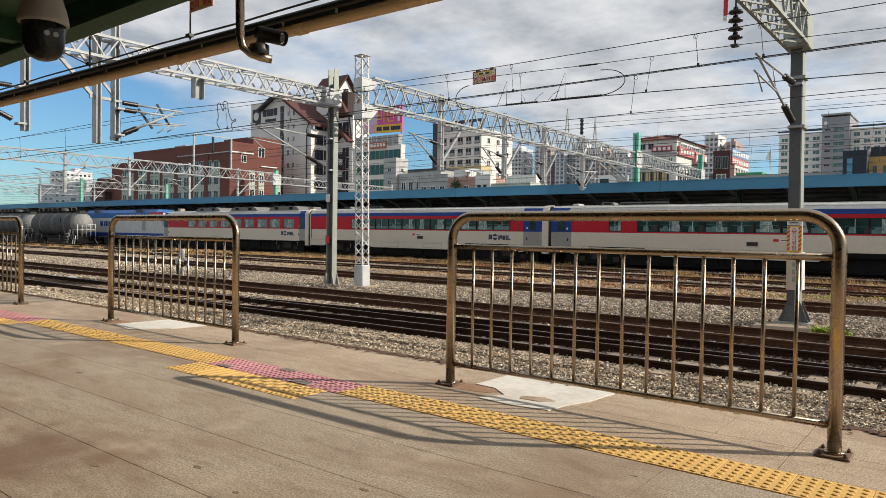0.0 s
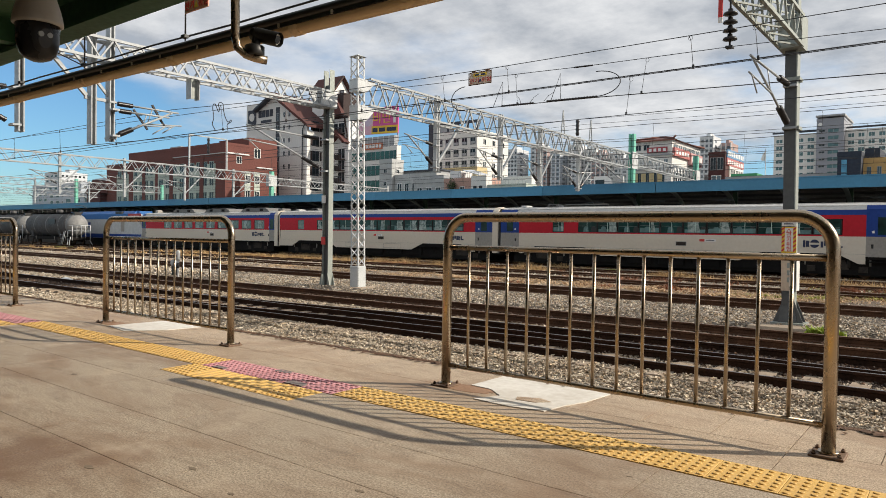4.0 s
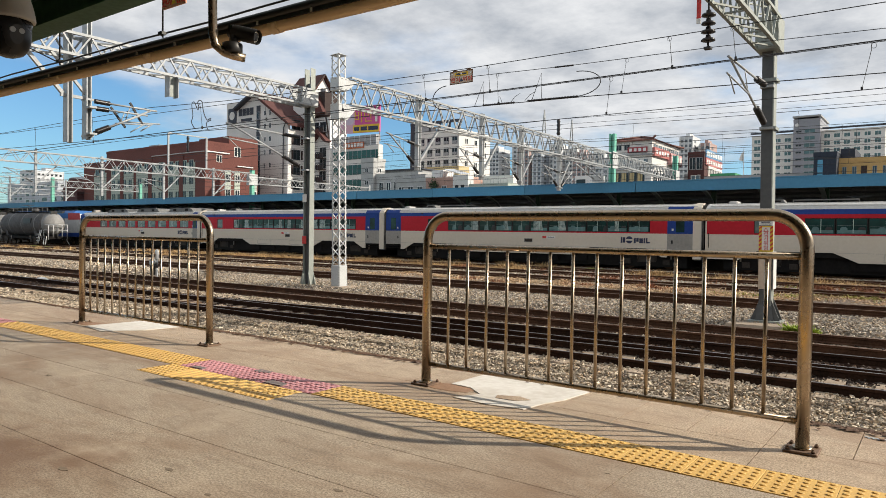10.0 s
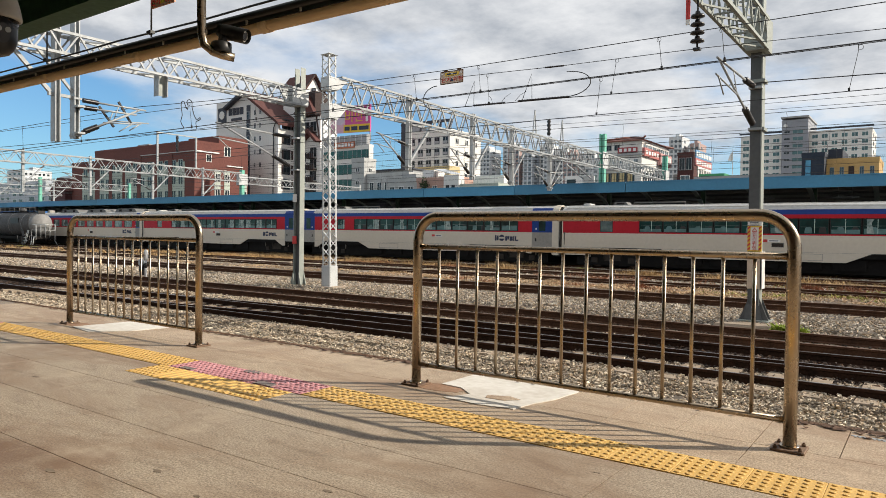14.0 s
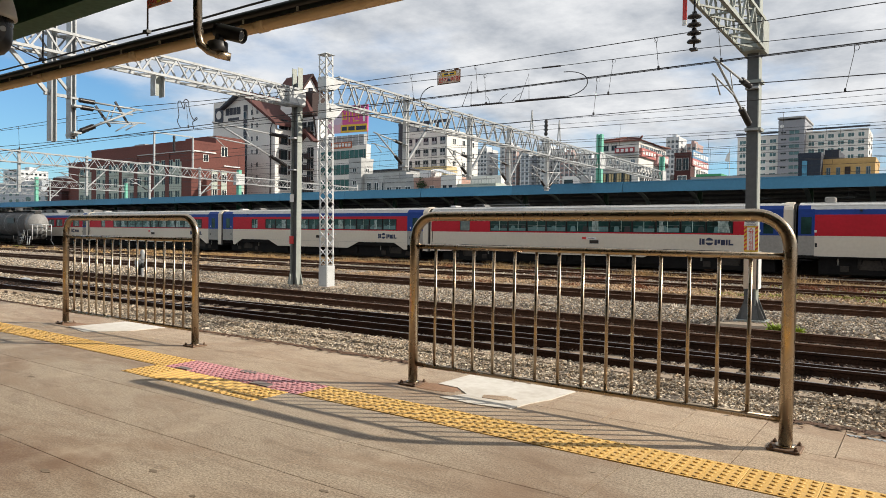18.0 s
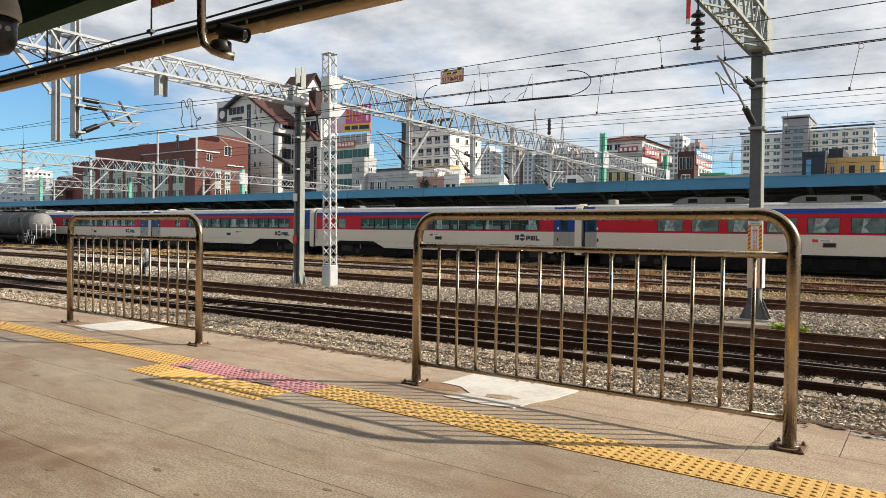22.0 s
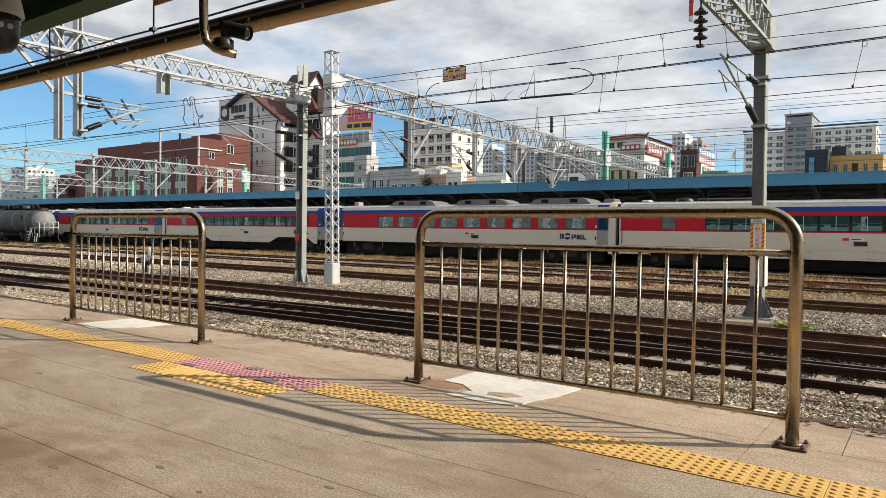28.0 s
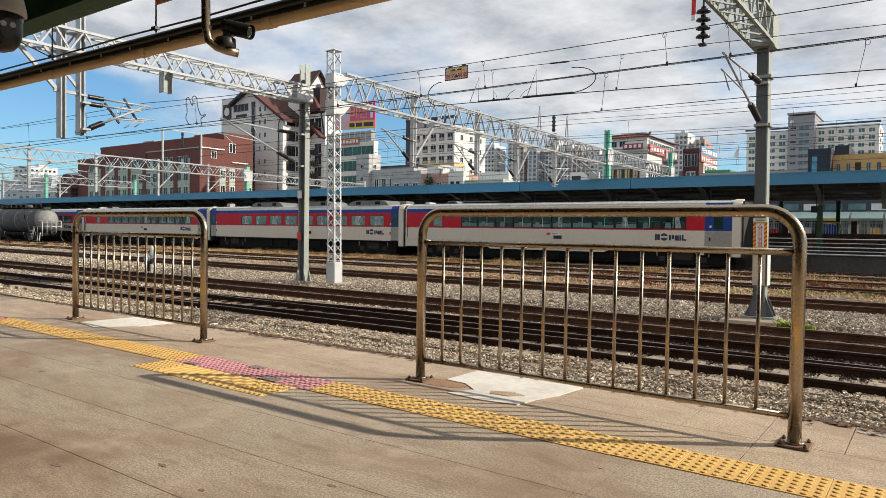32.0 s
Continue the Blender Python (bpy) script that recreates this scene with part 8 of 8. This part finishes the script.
# ---------------------------------------------------------------- vegetation
def tufts(name, boxes, n, h, mat, label, lean=0.35, z0=BED, w=0.02, spread=1.0):
    vs, fs = [], []
    for (x0, x1, y0, y1), share in boxes:
        m = int(n * share)
        cx = x0 + (x1 - x0) * rng.random(max(m // 70, 1)); cy = y0 + (y1 - y0) * rng.random(max(m // 70, 1))
        # clumps of uneven size and height, with gaps between them
        share_ = rng.random(len(cx)) ** 2.2 + 0.04
        k = rng.choice(len(cx), m, p=share_ / share_.sum())
        sz = (0.25 + 0.75 * rng.random(len(cx)))[k] * spread
        px = cx[k] + rng.normal(0, 0.62, m) * sz; py = cy[k] + rng.normal(0, 0.22, m) * sz
        hh = h * (0.35 + rng.random(m)) * (0.55 + 0.8 * rng.random(len(cx)))[k]; a = rng.random(m) * 6.28; le = rng.normal(0, lean, (m, 2))
        for i in range(m):
            b = len(vs)
            dx, dy = math.cos(a[i]) * w, math.sin(a[i]) * w
            vs += [(px[i] - dx, py[i] - dy, z0), (px[i] + dx, py[i] + dy, z0), (px[i] + le[i, 0] * hh[i], py[i] + le[i, 1] * hh[i], z0 + hh[i])]
            fs.append((b, b + 1, b + 2))
    return tagged(part(name, Mesh().add(vs, fs), mat), label, "grass", kind="stuff")


FARB = BED + 0.09
tufts("dry_grass", [((-62, -19, 33.0, 35.2), 0.40), ((-46, -16, 37.0, 38.6), 0.14), ((-100, -40, 28.8, 31.2), 0.14), ((-16, 4, 33.2, 35.2), 0.08)], 30000, 0.24, M["grass"], "tall golden dry grass between the sidings", w=0.022, lean=0.6, z0=FARB)
tufts("straw_mat", [((-22, 4, 24.2, 26.8), 0.55), ((-40, -22, 24.4, 26.6), 0.12), ((-60, -20, 33.2, 35.0), 0.16), ((-14, 4, 33.2, 35.0), 0.08)], 30000, 0.08, M["straw"], "low matted straw between the sidings", w=0.035, lean=1.7, z0=FARB)
tufts("red_weeds", [((-60, -14, 33.0, 35.2), 0.5), ((-18, 4, 24.4, 26.6), 0.2), ((-16, 4, 29.0, 31.0), 0.3)], 5200, 0.16, M["redweed"], "rusty red seeding weeds in the sidings", w=0.022, lean=0.7, z0=FARB)
tufts("green_weeds", [((-6, 3, 25.0, 26.6), 0.45), ((-7, 3, 29.2, 30.6), 0.2), ((-17.2, -16.2, 37.4, 38.0), 0.08), ((-82, -78, 33.2, 34.6), 0.12)], 3600, 0.10, M["weed"], "yellow-green weeds in the ballast", w=0.03, lean=0.9, z0=FARB)
tufts("green_weeds", [((-2.62, -2.52, 16.05, 16.1), 0.45), ((-2.3, -2.0, 15.85, 15.9), 0.55)], 520, 0.12, M["leafweed"], "small patch of green weeds beside the pole foot", w=0.03, lean=0.9, z0=BED + 0.11, spread=0.22)


# ---------------------------------------------------------------- ballast stones, one mesh
def stones(name, regions, mat, label, small=False):
    base = np.array([(x, y, z) for x in (-1, 1) for y in (-1, 1) for z in (-1, 1)], float) * 0.62
    tri = np.array([(0, 1, 3), (0, 3, 2), (4, 6, 7), (4, 7, 5), (0, 4, 5), (0, 5, 1), (2, 3, 7), (2, 7, 6), (0, 2, 6), (0, 6, 4), (1, 5, 7), (1, 7, 3)])
    if small:   # farther off: eight faces each
        base = np.array([(1, 0, 0), (-1, 0, 0), (0, 1, 0), (0, -1, 0), (0, 0, 1), (0, 0, -1)], float) * 0.95
        tri = np.array([(0, 2, 4), (2, 1, 4), (1, 3, 4), (3, 0, 4), (2, 0, 5), (1, 2, 5), (3, 1, 5), (0, 3, 5)])
    nb = len(base)
    allv, cnt = [], 0
    for x0, x1, y0, y1, n, size, lift in regions:
        p = np.stack([x0 + (x1 - x0) * rng.random(n), y0 + (y1 - y0) * rng.random(n), BED + lift + rng.normal(0, 0.014, n)], 1)
        p[:, 2] += mound(p[:, 1])
        s = size * (0.6 + 0.7 * rng.random((n, 1, 1))) * (0.65 + 0.6 * rng.random((n, 1, 3))) * np.array([1.25, 0.95, 0.6])
        v = (base[None] + 0.42 * (rng.random((n, nb, 3)) - 0.5) * 2) * s
        a = rng.random(n) * 6.283; b = rng.normal(0, 0.8, n)
        ca, sa, cb, sb = np.cos(a), np.sin(a), np.cos(b), np.sin(b)
        x, y, z = v[:, :, 0], v[:, :, 1], v[:, :, 2]
        y, z = y * cb[:, None] - z * sb[:, None], y * sb[:, None] + z * cb[:, None]
        x, y = x * ca[:, None] - y * sa[:, None], x * sa[:, None] + y * ca[:, None]
        allv.append((np.stack([x, y, z], 2) + p[:, None, :]).reshape(-1, 3))
        cnt += n
    v = np.concatenate(allv)
    f = (tri[None] + nb * np.arange(cnt)[:, None, None]).reshape(-1)
    me = bpy.data.meshes.new(name)
    me.vertices.add(len(v)); me.vertices.foreach_set("co", v.ravel())
    me.loops.add(len(f)); me.loops.foreach_set("vertex_index", f.astype(np.int32))
    me.polygons.add(len(f) // 3); me.polygons.foreach_set("loop_start", np.arange(0, len(f), 3, dtype=np.int32))
    me.update(calc_edges=True)
    me.shade_flat()
    me.materials.append(mat)
    return tagged(part(name, me, mat), label, "ballast", kind="stuff")


stones("ballast_stones", [(-9, 2.5, 7.4, 9.98, 84000, 0.0205, 0.006), (-22, -9, 7.4, 9.95, 34000, 0.027, 0.012), (-40, -22, 7.0, 9.9, 14000, 0.040, 0.012),
                          (-9.5, 2.5, 10.12, 11.1, 10000, 0.020, 0.042), (-22, 2.5, 9.3, 9.98, 28000, 0.0195, 0.074), (-22, 2.5, 8.9, 9.35, 13000, 0.0195, 0.038), (-30, 3, 12.75, 13.6, 9000, 0.028, 0.03)],
       M["stone_near"], "loose grey-brown crushed stone ballast")
stones("oily_ballast_stones", [(-30, -7.5, 10.1, 11.5, 12000, 0.03, 0.05), (-9.5, 2.5, 11.0, 12.6, 8000, 0.027, 0.06), (-30, -7.5, 11.6, 12.7, 6000, 0.03, 0.05), (-40, 3, 13.85, 15.2, 8000, 0.032, 0.02), (-50, 4, 21.4, 22.8, 6000, 0.042, 0.02)],
       M["stone_dark"], "dark oily ballast stones between the rails", True)
stones("ballast_stones_beyond", [(-26, 3, 15.4, 21.3, 62000, 0.033, 0.012), (-60, -26, 15.4, 21.3, 20000, 0.05, 0.012), (-60, -22, 12.7, 13.7, 6000, 0.042, 0.02), (-45, 4, 22.95, 24.4, 9000, 0.042, 0.06), (-50, 4, 37.2, 39.5, 7000, 0.055, 0.12), (-30, 4, 24.0, 27.1, 7000, 0.045, 0.09), (-30, 4, 28.8, 31.2, 9000, 0.045, 0.11), (-30, 4, 32.9, 35.3, 6000, 0.05, 0.09), (-80, -30, 23.0, 31.0, 14000, 0.065, 0.08)],
       M["stone"], "crushed stone ballast beyond the second track", True)

# ---------------------------------------------------------------- paving pieces
def tile_mesh(name, mat, bars=False):
    m = Mesh().box((-0.149, -0.149, -0.02), (0.149, 0.149, 0.0), 0.0015)
    if bars:
        for k in range(4):
            y = -0.11 + k * 0.0733
            m.box((y - 0.016, -0.14, -0.001), (y + 0.016, 0.14, 0.005), 0.004)
    else:
        for i in range(6):
            for j in range(6):
                x, y = -0.122 + i * 0.0488, -0.122 + j * 0.0488
                m.tube([(x, y, -0.001), (x, y, 0.005)], [0.0165, 0.0105], 8)
    return m.data(name, mat)


TY, TP = tile_mesh("tile", M["tact_y"]), tile_mesh("tile", M["tact_p"])
TBAR = tile_mesh("tile", M["tact_y"], True)
strip = tagged(new("tactile_paving"), "yellow tactile paving strip with faded pink blocks", "tactile paving", kind="structure")
SY = 3.255            # middle of the main strip
x = -0.49
k = 0
while x > -26:
    pinks = (-4.96 < x < -3.40) or (-9.9 < x < -8.35) or (-14.85 < x < -13.3)
    dat = TP if pinks else TY
    if x < -0.0:
        part("tile", dat, None, strip, at=pose(x, SY, 0.002 + 0.002 * ((k * 7) % 5) / 5))
    k += 1
    x -= 0.3
for gx in (-0.19, 0.11, 0.41):
    part("tile", TY, None, strip, at=pose(gx, SY, 0.003))
for base_x in (-3.57, -8.52, -13.47):
    for j in range(5):
        part("tile", TY if j in (0, 4) else TBAR, None, strip, at=pose(base_x - j * 0.3, SY - 0.302, 0.003))


SLABS = {}   # one mesh for each size of slab


def slab(par, x0, x1, y0, y1, mat):
    key = (round(x1 - x0, 3), round(y1 - y0, 3), mat.name)
    if key not in SLABS:
        w, d = (x1 - x0) / 2 - 0.0022, (y1 - y0) / 2 - 0.0022
        SLABS[key] = Mesh().box((-w, -d, -0.034), (w, d, 0.0)).data("slab", mat)
    part("slab", SLABS[key], None, par, at=pose((x0 + x1) / 2, (y0 + y1) / 2, 0))


rows = [(2.56 - 0.502 * k, 2.56 - 0.502 * (k + 1)) for k in range(7)]
for r, (ya, yb) in enumerate(rows):
    x = 2.4 - (0.38 if r % 2 else 0.0)
    while x > -22:
        slab(platform, x - 1.19, x, yb, ya, M["slab"])
        x -= 1.19
# strip of slabs between the plain paving and the tactile line, then the edge courses
x = 2.44
while x > -22:
    slab(platform, x - 1.19, x, 2.56, 3.10, M["slab"])
    x -= 1.19
x = 2.43
while x > -22:
    slab(platform, x - 0.79, x, 3.41, 3.83, M["slab_edge"])
    slab(platform, x - 0.4, x, 3.83, EDGE, M["slab_edge"])
    slab(platform, x - 0.79, x - 0.4, 3.83, EDGE, M["slab_edge"])
    x -= 0.79
rest = Mesh().box((-60, -9, -0.034), (-22.2, EDGE, -0.002)).box((-22.2, -9, -0.034), (3, -0.956, -0.002)).box((2.0, -0.95, -0.034), (2.99, EDGE, -0.006)).box((3.0, -9, -0.034), (12, EDGE, -0.002)).box((-22.2, 3.10, -0.034), (1.99, 3.41, -0.003))
part("plain_paving", rest, M["slab"], platform)


# ---------------------------------------------------------------- what moves
def run(t):
    """Metres that the train has gone at t seconds: it gathers speed from 0.65 to 4 metres a second."""
    return 1.086 * (0.624026 * t + 0.0474707 * t ** 2 + 0.0002768 * t ** 3 - 4.0337e-06 * t ** 4)


def motions():
    for car, x in CARS:
        walk(car, [(float(t), pose(x - run(t), TC_Y, 0)) for t in range(33)])


motions()
